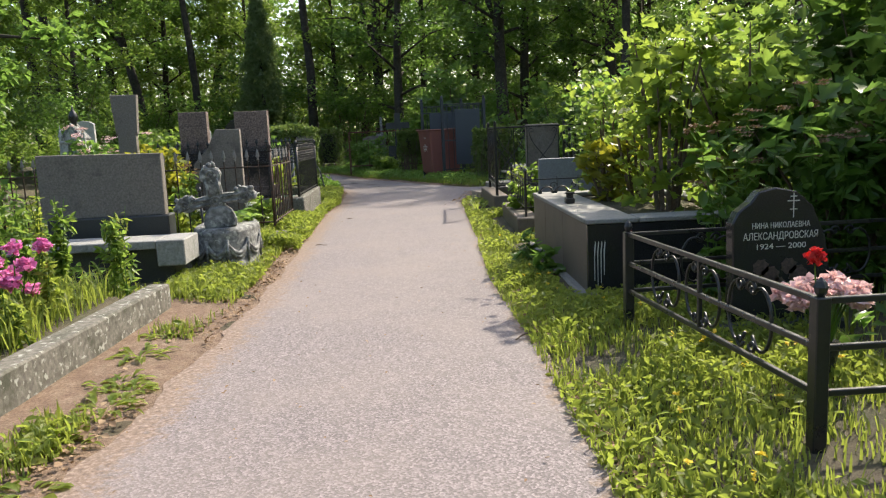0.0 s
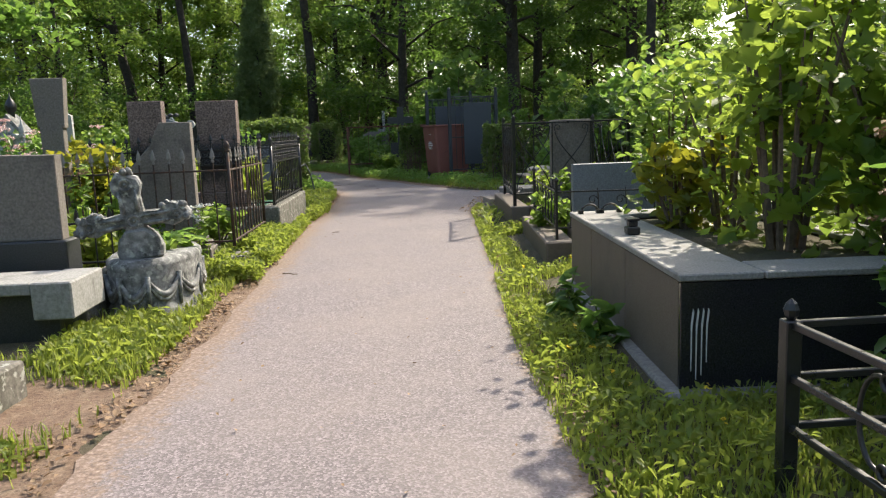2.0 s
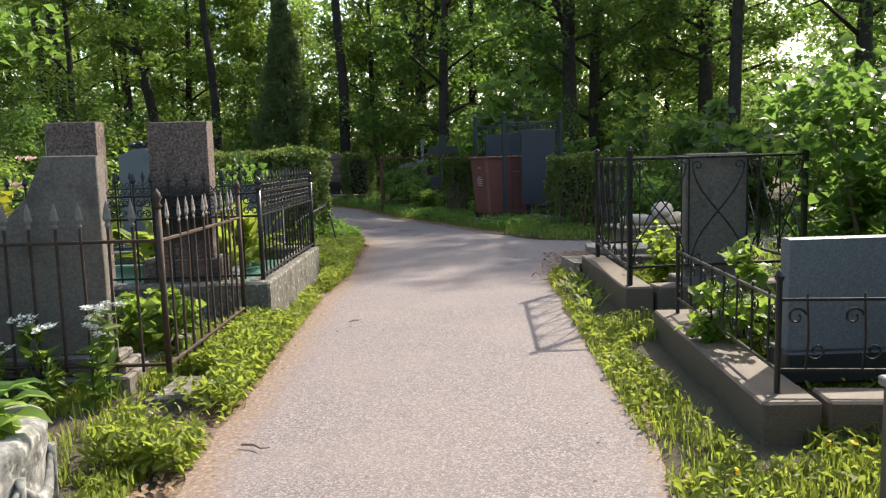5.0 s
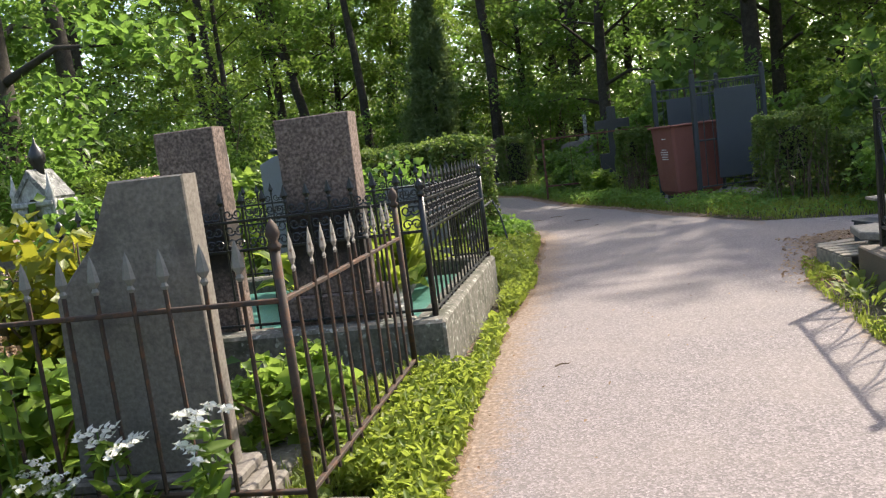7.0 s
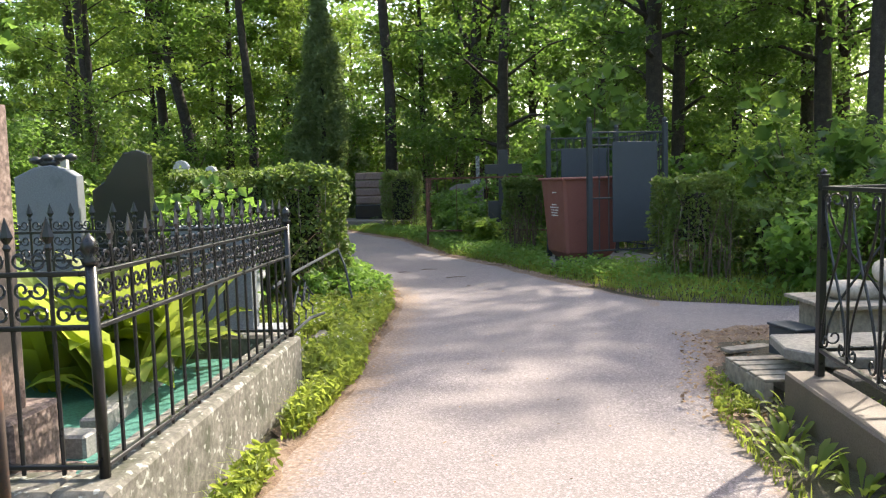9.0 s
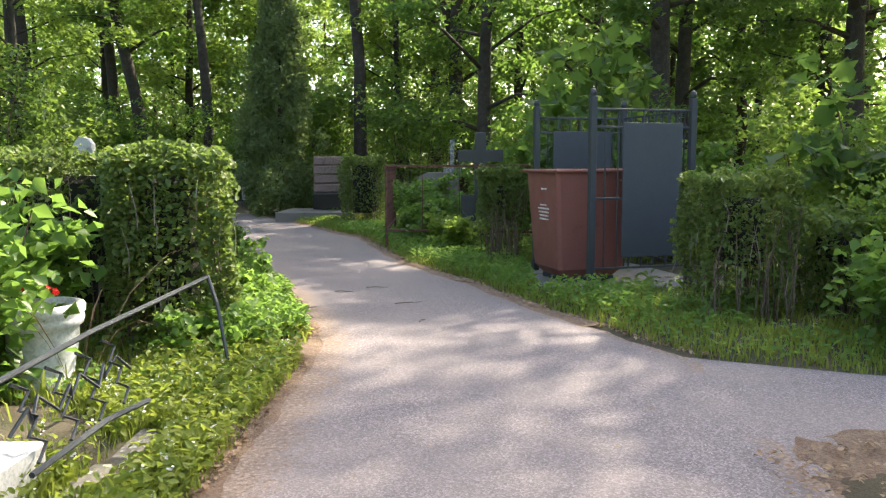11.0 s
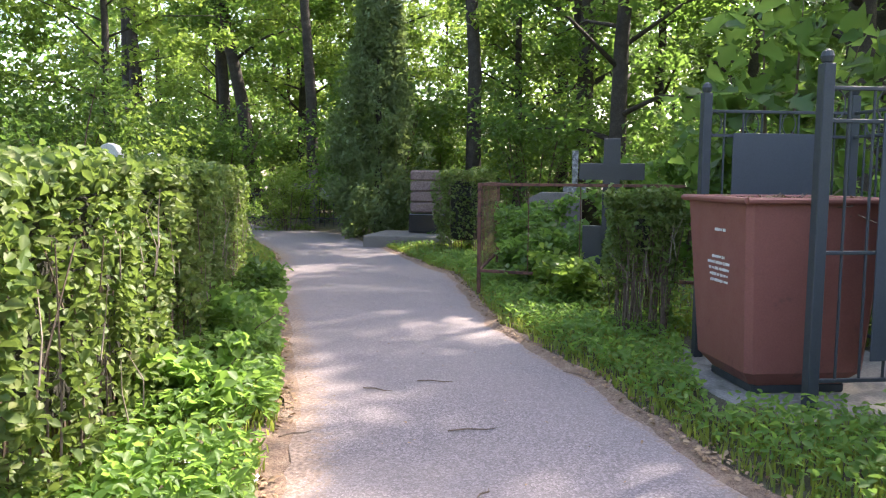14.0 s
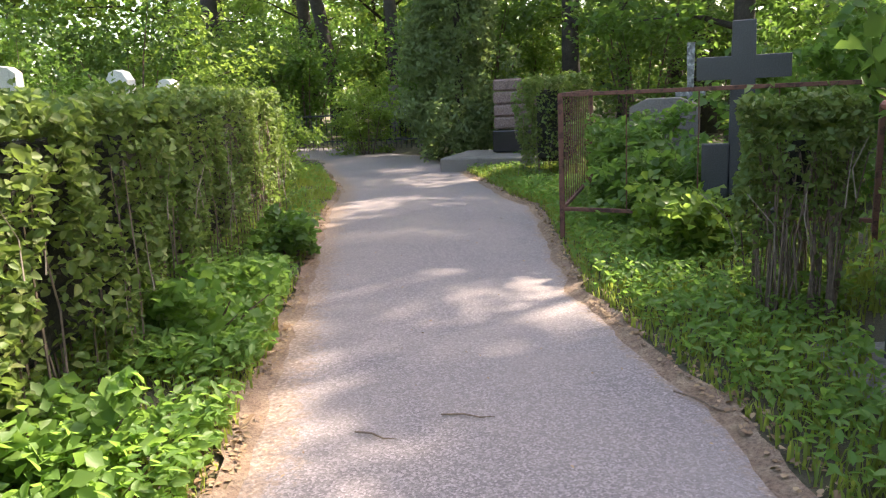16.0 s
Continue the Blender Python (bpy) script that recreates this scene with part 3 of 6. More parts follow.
def make_bush(seed, height, width, count, leaf, mat, label, name="bush", category="bush", group="undergrowth", aspect=0.62, up=0.6, stems=9, outline=KITE):
    """A bush: bent stems from the ground and leaves in clumps, thicker towards the outside."""
    rng = np.random.default_rng(seed)
    root = thing(name, Matrix.Identity(4), label, category, group)
    wood = Shape()
    centres, radii = [], []
    for i in range(stems):
        a = i * 2.4 + rng.uniform(-0.4, 0.4)
        reach = width * 0.5 * rng.uniform(0.35, 1.0)
        top = Vector((math.cos(a) * reach, math.sin(a) * reach, height * rng.uniform(0.6, 1.0)))
        foot = Vector((math.cos(a) * width * 0.08, math.sin(a) * width * 0.08, -0.05))
        mid = foot.lerp(top, 0.5) + Vector((0, 0, height * 0.12))
        wood.tube([foot, mid, top], [0.012 + height * 0.006, 0.008 + height * 0.003, 0.004], 5)
        for q in (0.2, 0.42, 0.62, 0.82, 1.0):
            c = (foot.lerp(mid, q * 2) if q < 0.5 else mid.lerp(top, q * 2 - 1)) + Vector(rng.normal(0, 0.13 * width, 3)) * (1.2 - q * 0.6)
            c.z = max(c.z, height * 0.06)
            centres.append(c)
            radii.append(rng.uniform(0.13, 0.26) * (width + height) * 0.5)
    part("woody_base", wood, TWIG, root)
    p = clumps(rng, centres, radii, count / len(centres), 0.75)
    p = p[p[:, 2] > 0.02]
    v, f = leaf_cloud(rng, p, leaf, up, aspect, 0.16, outline)
    part("leaves", tris("leaves", v, f, mat), None, root)
    return root


def place(root, x, y, turn=0.0, scale=1.0, tall=1.0, z=None, lean=0.0):
    return Matrix.LocRotScale((x, y, float(ground_z(x, y)) if z is None else z), Euler((lean, 0, turn)), (scale, scale, scale * tall))


DECID = "tall deciduous tree with a dark trunk and green leaves"
tree_a = make_tree(11, 17, 0.24, 0.12, 3.4, 10500, 0.21, LEAF, DECID)
tree_b = make_tree(12, 19, 0.24, 0.30, 3.0, 10500, 0.21, LEAF, DECID, lean=-0.55)
tree_c = make_tree(13, 15, 0.15, 0.07, 3.2, 11500, 0.20, LEAF_BRIGHT, "young deciduous tree with bright sunlit leaves")
tree_d = make_tree(14, 18, 0.30, 0.26, 3.8, 11500, 0.21, LEAF_DARK, "tall dark-leaved tree with a forked trunk", fork=1.0)
tree_e = make_tree(15, 16, 0.15, 0.45, 2.2, 8000, 0.16, LEAF, "slender tree with a bare lower trunk")
tree_s = make_tree(16, 15, 0.17, 0.35, 3.6, 5200, 0.19, LEAF, "open-crowned tree beside the side path")
bush_a = make_bush(21, 3.4, 3.6, 4200, 0.16, LEAF, "dense green bush at the edge of the wood")
bush_b = make_bush(22, 2.4, 3.0, 3800, 0.14, LEAF_BRIGHT, "sunlit light-green bush at the edge of the wood")
bush_c = make_bush(23, 4.6, 4.0, 4800, 0.17, LEAF_DARK, "tall dark-green bush under the trees")

KEY_TREES = [
    (tree_b, -12.5, 45.0, 0.0, 1.15), (tree_a, -13.5, 52.0, 1.0, 1.0), (tree_e, -3.2, 40.8, 0.4, 1.5), (tree_c, -2.2, 43.6, 2.0, 1.0),
    (tree_a, 1.0, 36.0, 0.7, 0.9), (tree_d, 0.2, 41.0, 0.1, 1.0), (tree_d, 4.9, 32.0, 1.9, 0.9), (tree_a, 11.7, 38.0, 2.9, 1.0),
    (tree_d, 13.2, 38.5, 4.0, 0.9), (tree_a, 10.6, 42.0, 3.3, 0.9), (tree_d, 9.4, 32.0, 1.1, 0.85), (tree_s, 8.7, 27.4, 1.1, 1.0), (tree_s, 15.5, 28.6, 3.1, 0.95), (tree_s, 11.2, 26.0, 4.4, 1.0), 
    (tree_a, 13.5, 30.0, 0.3, 1.0), (tree_a, 6.8, 36.5, 0.2, 1.0), (tree_c, -7.0, 46.0, 2.5, 1.0), (tree_e, -17.0, 44.0, 0.8, 1.1),
    (tree_e, -15.5, 48.0, 1.8, 1.1), (tree_e, -19.5, 47.0, 2.8, 1.2), (tree_b, -11.0, 52.0, 3.0, 1.0), (tree_a, -20.0, 38.0, 5.0, 1.0),
    (tree_e, -9.5, 43.0, 1.4, 0.9), (tree_c, -22.0, 30.0, 3.9, 1.0), (tree_a, -17.0, 26.0, 0.9, 0.9), (tree_a, 17.0, 27.0, 4.4, 1.0),
    (tree_c, 18.0, 20.0, 2.4, 1.0), (tree_a, -10.6, 21.6, 1.3, 1.1), (tree_e, -14.0, 28.6, 0.5, 1.1), (tree_c, -17.0, 33.0, 1.5, 1.0), (tree_c, -13.0, 37.0, 4.5, 0.9), (tree_c, -21.0, 24.0, 2.5, 1.0), (tree_a, 20.0, 35.0, 0.9, 1.0), (tree_c, 13.0, 47.0, 4.9, 1.05), (tree_a, -0.8, 48.0, 3.9, 1.05), (tree_a, 3.0, 50.0, 1.9, 1.0), (tree_a, 5.6, 45.0, 0.6, 0.95), (tree_d, 7.8, 52.0, 2.2, 1.0),
]
rng = np.random.default_rng(5)
for k in range(24):
    KEY_TREES.append(((tree_c, tree_a, tree_c, tree_c)[k % 4], float(-30 + 62 * ((k * 0.618) % 1)), float(rng.uniform(46, 66)), float(rng.uniform(0, 6)), float(rng.uniform(0.85, 1.15))))
# unseen trees added behind the camera to close the surroundings for reflections
for x, y in ((-16, 8), (-9, -14), (3, -16), (15, -8)):
    KEY_TREES.append((tree_a, x, y, x * 1.7, 0.95))
used = set()
for t, x, y, turn, s in KEY_TREES:
    m = place(t, x, y, turn, s)
    if t.name in used:
        copy_thing(t, m)
    else:
        t.matrix_basis = m
        used.add(t.name)

KEY_BUSHES = [(bush_a, -7.5, 40.5, 0.9), (bush_c, -1.2, 38.6, 0.9), (bush_b, 1.8, 33.5, 0.8), (bush_a, 3.2, 30.0, 0.85), (bush_b, 6.4, 27.0, 1.1),
              (bush_b, 5.6, 23.2, 0.9), (bush_b, 8.5, 21.6, 1.2), (bush_b, 4.9, 20.7, 0.62), (bush_b, 7.2, 19.7, 0.85), (bush_a, 10.5, 24.0, 1.0),
              (bush_b, -9.4, 34.0, 0.9), (bush_a, -10.8, 29.5, 0.9), (bush_c, -12.5, 34.0, 1.0), (bush_b, -8.6, 23.0, 0.75), (bush_a, -10.0, 20.0, 0.9),
              (bush_c, -13.0, 24.0, 1.0), (bush_a, -9.0, 15.5, 0.8), (bush_b, -11.5, 12.0, 0.8), (bush_b, 6.6, 12.5, 0.8), (bush_a, 8.6, 14.8, 0.9),
              (bush_a, 8.2, 9.0, 0.9), (bush_c, 9.8, 5.5, 0.9), (bush_b, 5.8, 15.5, 0.55), (bush_a, 3.6, 36.5, 1.0), (bush_b, -5.6, 42.0, 1.0), (bush_b, -15.0, 40.0, 1.0), (bush_c, -15.5, 30.0, 1.1), (bush_a, -18.5, 34.5, 1.2), (bush_b, -12.3, 26.6, 1.0), (bush_c, -17.0, 20.0, 1.1), (bush_b, -6.6, 30.6, 0.7), (bush_b, -8.0, 37.4, 0.8)]
rng = np.random.default_rng(6)
for k in range(44):
    KEY_BUSHES.append(((bush_a, bush_b, bush_c)[k % 3], float(-28 + 56 * ((k * 0.618 + 0.3) % 1)), float(rng.uniform(41, 58)), float(rng.uniform(0.8, 1.3))))
used = set()
for i, (t, x, y, s) in enumerate(KEY_BUSHES):
    m = place(t, x, y, i * 1.9, s, 1.0)
    if t.name in used:
        copy_thing(t, m)
    else:
        t.matrix_basis = m
        used.add(t.name)

# the far wood that closes the view
rng = np.random.default_rng(7)
n = 150000
a = rng.uniform(0, 2 * math.pi, n)
r = rng.uniform(66, 84, n)
z = 24 * rng.uniform(0, 1, n) ** 1.15
gaps = np.sin(a * 23) + np.sin(a * 51 + 1) + np.sin(z * 0.9 + a * 31) + rng.normal(0, 0.9, n)
keep = gaps > (z - 11) * 0.13 - 1.4
p = np.stack([np.cos(a) * r, np.sin(a) * r + 20, z], 1)[keep]
v, f = leaf_cloud(rng, p, 0.75, 0.4, 0.8)
tagged(new("backdrop", tris("far_wood", v, f, LEAF)), "distant green wood behind the cemetery", "woods", kind="stuff")


def make_hedge(label, outline, z1, seed, density=1500, leaf=0.058, z0=0.05, shape=KITE, bare=0.0):
    """A clipped hedge: a box in plan given by (x, y, turn, length, depth), a near-black solid core and a skin of small
    leaves.
    """
    x, y, turn, length, depth = outline
    rng = np.random.default_rng(seed)
    root = thing("hedge", Matrix.LocRotScale((x, y, z0), Euler((0, 0, turn)), None), label, "hedge", "clipped hedges")
    h = z1 - z0
    # solid dark box painted as the hedge's inner shade
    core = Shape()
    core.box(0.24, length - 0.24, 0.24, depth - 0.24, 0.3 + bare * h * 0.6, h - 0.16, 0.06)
    stems = Shape()
    for i in range(int(length * (26 + 120 * bare))):
        sx, sy = rng.uniform(0.05, length - 0.05), rng.choice([rng.uniform(0.03, 0.14), depth - rng.uniform(0.03, 0.14), rng.uniform(0.05, depth - 0.05)])
        stems.tube([(sx, sy, -0.08), (sx + rng.normal(0, 0.05), sy + rng.normal(0, 0.03), h * 0.4), (sx + rng.normal(0, 0.09), sy + rng.normal(0, 0.04), h * 0.8)], [0.008, 0.006, 0.003], 4)
    for i in range(int((length + depth) * 8)):
        sx, sz = rng.uniform(0.02, length), rng.uniform(0.1, h * 0.7)
        side = rng.uniform(0, 1)
        px, py = (sx, -0.03) if side < 0.4 else (sx, depth + 0.03) if side < 0.8 else (-0.03, rng.uniform(0, depth))
        part("twig", Shape().tube([(px, py, sz), (px + rng.normal(0, 0.04), py + rng.normal(0, 0.015), sz + 0.16), (px + rng.normal(0, 0.09), py + rng.normal(0, 0.03), sz + 0.34)], [0.0045, 0.0035, 0.002], 4), DRY_TWIG, root)
    part("core", core, HEDGE_CORE, root, "near-black box standing in for the shade inside the hedge")
    part("woody_base", stems, TWIG, root)
    pts = []
    for area, make in ((length * depth, 0), (length * h, 1), (length * h, 2), (depth * h, 3), (depth * h, 4)):
        n = int(area * density * (1.25 if make == 0 else 1.0))
        u, w, d = rng.uniform(0, 1, n), rng.uniform(0, 1, n), np.abs(rng.normal(0, 0.08, n))
        if make:
            thin = 0.18 * (1 - bare) + (0.82 + 0.18 * bare) * np.clip((w - 0.08 - bare * 0.4) / 0.42, 0, 1)
            ok = rng.uniform(0, 1, n) < thin
            u, w, d = u[ok], w[ok], d[ok]
        if make == 0:
            q = np.stack([u * length, w * depth, h - d + 0.025], 1)
        elif make == 1:
            q = np.stack([u * length, d - 0.02, w * h], 1)
        elif make == 2:
            q = np.stack([u * length, depth + 0.02 - d, w * h], 1)
        elif make == 3:
            q = np.stack([d - 0.02, u * depth, w * h], 1)
        else:
            q = np.stack([length + 0.02 - d, u * depth, w * h], 1)
        pts.append(q)
    p = np.concatenate(pts)
    lump = 0.075 * np.sin(p[:, 0] * 4.3 + seed) * np.sin(p[:, 2] * 3.7 + p[:, 1] * 5) + 0.02 * np.sin(p[:, 0] * 13 + p[:, 2] * 11)
    away = p - np.array([length / 2, depth / 2, h / 2])
    away /= np.array([length / 2, depth / 2, h / 2])
    p = p + np.sign(away) * (np.abs(away) > 0.8) * lump[:, None]
    # one shrub next to the other, with thin hollows between them
    hollow = np.clip(0.5 - 0.5 * np.cos(p[:, 0] * 2 * math.pi / 0.78 + seed + 0.5 * np.sin(p[:, 2] * 2)), 0, 1) ** 5
    inward = np.where(p[:, 1] < depth / 2, 1.0, -1.0) * (np.abs(away[:, 1]) > 0.7)
    p[:, 1] += inward * hollow * 0.13
    kept = rng.uniform(0, 1, len(p)) > hollow * 0.75 * (p[:, 2] < h * 0.93) * (length > 1.2)
    p = p[kept]
    shoots = rng.uniform(0, 1, len(p)) < 0.03
    p[shoots, 2] += rng.uniform(0, 0.08, shoots.sum()) * (p[shoots, 2] > h * 0.9)
    v, f = leaf_cloud(rng, p, leaf, 0.35, 0.66, 0.16, shape)
    part("leaves", tris("leaves", v, f, LEAF_HEDGE), None, root)
    return root


HEDGE = "clipped green privet hedge beside the path"
way = math.atan2(8.6, -3.1)
make_hedge(HEDGE, (-1.25, 19.35, way, 4.6, 0.85), 1.56, 31, 1650, 0.056, shape=OVATE)
make_hedge(HEDGE, (-3.0, 23.75, way + 0.03, 4.6, 0.8), 1.6, 32)
make_hedge("clipped green hedge across the end of the graves", (-3.4, 19.5, 0.02, 1.45, 0.8), 1.55, 33)
make_hedge("square clipped hedge beside the side path", (2.66, 20.3, 0.05, 0.8, 1.1), 1.33, 34, bare=0.25)
make_hedge("narrow clipped hedge with bare twigs by the bin", (0.72, 24.1, 0.03, 0.6, 0.8), 1.36, 35, 2000, bare=0.6)
make_hedge("clipped hedge before the red granite stone", (-2.35, 31.0, 0.05, 1.0, 1.5), 1.62, 36, 900, 0.065)
make_hedge("low clipped hedge behind the side path", (3.75, 20.6, 0.1, 3.0, 0.9), 0.95, 37, 700, 0.08)


def make_thuja(x, y, height, radius):
    rng = np.random.default_rng(41)
    root = thing("thuja_tree", pose(x, y, 0.0), "dark green cone-shaped thuja beside the path", "conifer")
    part("trunk", Shape().tube([(0, 0, -0.1), (0.03, 0, height * 0.5), (0, 0, height * 0.97)], [0.11, 0.07, 0.01], 8), BARK, root)
    centres, radii = [], []
    for k in range(420):
        f = rng.uniform(0, 1) ** 1.25
        a = rng.uniform(0, 2 * math.pi)
        r = radius * ((1 - f) ** 0.8) * (0.8 + 0.25 * math.sin(a * 3 + f * 9)) * rng.uniform(0.6, 1.05) * min(1, 0.65 + f * 4)
        centres.append((math.cos(a) * r, math.sin(a) * r, 0.15 + f * height))
        radii.append(0.28)
    p = clumps(rng, centres, radii, 70, 1.5)
    v, f = leaf_cloud(rng, p, 0.13, -0.1, 0.5)
    part("crown", tris("crown", v, f, NEEDLE), None, root)


make_thuja(-4.95, 36.0, 7.2, 1.6)


# ---- things: shared builders ----
def moved(root, dx, dy, turn=0.0, dz=0.0):
    """Set a finished thing on by dx, dy and turn it about its base, in degrees."""
    at = root.matrix_basis.translation.copy()
    root.matrix_basis = Matrix.Translation((dx, dy, dz)) @ Matrix.Translation(at) @ Matrix.Rotation(radians(turn), 4, "Z") @ Matrix.Translation(-at) @ root.matrix_basis
    return root


def apart(name, shape, mat, root, label="", smooth=False):
    """A part built in world metres under a thing."""
    ob = part(name, shape, mat, root, label, smooth)
    ob.matrix_parent_inverse = root.matrix_basis.inverted()
    return ob


def spear_mesh(name, height, r, mat, head=0.13, wide=0.027):
    s = Shape().tube([(0, 0, 0), (0, 0, height - head)], r, 6)
    s.lathe([(r * 1.2, height - head), (r * 2.1, height - head + 0.012), (r * 1.1, height - head + 0.026), (wide, height - head + 0.05), (wide * 0.55, height - 0.04), (0.001, height)], 6, sy=0.45)
    me = s.mesh(name, mat)
    if mat == RUST_IRON:
        me.materials.append(HEAD_METAL)
        for poly in me.polygons:
            poly.material_index = int(poly.center.z > height - head)
    return me


def curl(cx, cz, r, turns, start, hand=1, n=14):
    """Points of a spiral in x and z."""
    out = []
    for k in range(n + 1):
        f = k / n
        a = start + hand * f * turns * 2 * math.pi
        out.append((cx + math.cos(a) * r * (1 - 0.72 * f), 0, cz + math.sin(a) * r * (1 - 0.72 * f)))
    return out


def run_frame(p0, p1, z):
    d = Vector((p1[0] - p0[0], p1[1] - p0[1], 0))
    return Matrix.Translation((p0[0], p0[1], z)) @ Matrix.Rotation(math.atan2(d.y, d.x), 4, "Z"), d.length


def child(name, me, root, m, label=""):
    ob = new(name, me)
    ob.parent = root
    ob.matrix_parent_inverse = root.matrix_basis.inverted()
    ob.matrix_basis = m
    return tagged(ob, label)


def spear_fence(label, base, runs, z, rails, height, gap, mat, r=0.009, post_r=0.018, scrolls=False, jitter=0.0, seed=1):
    """A wrought fence: runs between corner points, each with rails, spear-headed pickets and end posts."""
    rng = random.Random(seed)
    root = thing("iron_fence", pose(*base, z), label, "fence")
    spear = spear_mesh("picket", height, r, mat, 0.15 if not scrolls else 0.12)
    ph = rails[-1] + 0.03 if scrolls else height - 0.04
    knob = Shape().tube([(0, 0, 0), (0, 0, ph)], post_r, 8)
    knob.lathe([(post_r * 1.3, ph), (post_r * 1.6, ph + 0.015), (post_r * 0.8, ph + 0.03), (post_r * 1.7, ph + 0.055), (post_r * 1.2, ph + 0.085), (0.003, ph + 0.11)], 8)
    post = knob.mesh("post", mat, True)
    ring = Shape()
    ring.tube(curl(-0.03, 0.0, 0.036, 1.2, 0.0), 0.006, 4)
    ring.tube(curl(0.03, 0.0, 0.036, 1.2, math.pi, -1), 0.006, 4)
    ring = ring.mesh("scroll", mat)
    done = set()
    for p0, p1 in runs:
        m, length = run_frame(p0, p1, z)
        for q in (p0, p1):
            if q not in done:
                done.add(q)
                child("post", post, root, Matrix.Translation((q[0], q[1], z)))
        for h in rails:
            child("rail", Shape().box(0, length, -0.012, 0.012, h - 0.009, h + 0.009, 0.003).mesh("rail", mat), root, m)
        n = max(2, round(length / gap))
        for k in range(1, n):
            wob = Matrix.Rotation(rng.gauss(0, jitter), 4, "X") @ Matrix.Rotation(rng.gauss(0, jitter * 0.6), 4, "Y")
            child("picket", spear, root, m @ Matrix.Translation((length * k / n, 0, 0.01)) @ wob)
            if scrolls:
                for up in (-0.145, -0.055, 0.05):
                    child("scroll", ring, root, m @ Matrix.Translation((length * (k - 0.5) / n, 0, rails[-1] + up)) @ Matrix.Rotation(math.pi * (up > -0.1), 4, "X"))
    return root


def kerb(label, pieces, z0, z1, mat=CONCRETE, c=0.012):
    """A grave kerb of stone lengths, each (x0, y0, x1, y1, width), the width to the left of its line."""
    root = thing("grave_kerb", pose(pieces[0][0], pieces[0][1], 0), label, "kerb")
    for x0, y0, x1, y1, w in pieces:
        m, length = run_frame((x0, y0), (x1, y1), 0)
        s = Shape()
        n = max(1, int(length / 0.35))
        rng = random.Random(int(x0 * 100 + y0 * 10))
        s.box(0, length, 0, w, z0, z1, c, m)
        apart("kerbstone", s, mat, root)
    return root


def headstone(name, label, outline, y0, y1, mat, plinth=None, plinth_mat=None, turn=0.0):
    """An upright gravestone with its outline in x and z, on stepped plinths (x0, x1, y0, y1, z0, z1)."""
    x = sum(p[0] for p in outline) / len(outline)
    root = thing(name, pose(x, (y0 + y1) / 2, min(p[1] for p in outline)), label, "gravestone")
    m = Matrix.Translation((x, y0, 0)) @ Matrix.Rotation(turn, 4, "Z") @ Matrix.Translation((-x, -y0, 0))
    apart("slab", Shape().slab(outline, y0, y1, 0.008, m), mat, root)
    for b in plinth or ():
        apart("plinth", Shape().box(*b, 0.012, m), plinth_mat or mat, root)
    return root


def text_mesh(body, size, mat, width=None):
    cu = bpy.data.curves.new("lettering", "FONT")
    cu.body, cu.size, cu.align_x, cu.extrude = body, size, "CENTER", 0.0012
    ob = bpy.data.objects.new("lettering", cu)
    scene.collection.objects.link(ob)
    bpy.context.view_layer.update()
    me = bpy.data.meshes.new_from_object(ob.evaluated_get(bpy.context.evaluated_depsgraph_get()))
    bpy.data.objects.remove(ob)
    me.materials.clear()
    me.materials.append(mat)
    if width:
        xs = [v.co.x for v in me.vertices]
        f = width / max(0.01, max(xs) - min(xs))
        for v in me.vertices:
            v.co.x *= f
    return me


def strap_leaves(rng, n, length, width, rise, droop, mat, name, wave=0.0):
    """Broad arching leaves from one point, as hosta or lily of the valley has."""
    vs, fs = [], []
    for i in range(n):
        a = i * 2.4 + rng.uniform(-0.3, 0.3)
        l, w = length * rng.uniform(0.65, 1.15), width * rng.uniform(0.7, 1.2)
        up = rise * rng.uniform(0.6, 1.2)
        off = rng.uniform(0, 0.12)
        base = len(vs)
        for k, (f, ww) in enumerate(((0, 0.12), (0.25, 0.5), (0.5, 1.0), (0.78, 0.72), (1.0, 0.03))):
            r = off + l * f * 0.75
            z = l * (up * f - droop * f * f)
            for side in (-1, 0, 1):
                vs.append((math.cos(a) * r - math.sin(a) * side * w * ww * 0.5, math.sin(a) * r + math.cos(a) * side * w * ww * 0.5, z + abs(side) * w * ww * 0.22))
        for k in range(4):
            for c in range(2):
                p = base + k * 3 + c
                fs += [(p, p + 1, p + 4), (p, p + 4, p + 3)]
    return tris(name, np.array(vs), np.array(fs), mat)


def leafy_plant(seed, label, x, y, z, n, length, width, rise, droop, mat, name="leafy_plant", group=""):
    root = thing(name, pose(x, y, z), label, "plant", group)
    part("leaves", strap_leaves(np.random.default_rng(seed), n, length, width, rise, droop, mat, "leaves"), None, root)
    return root


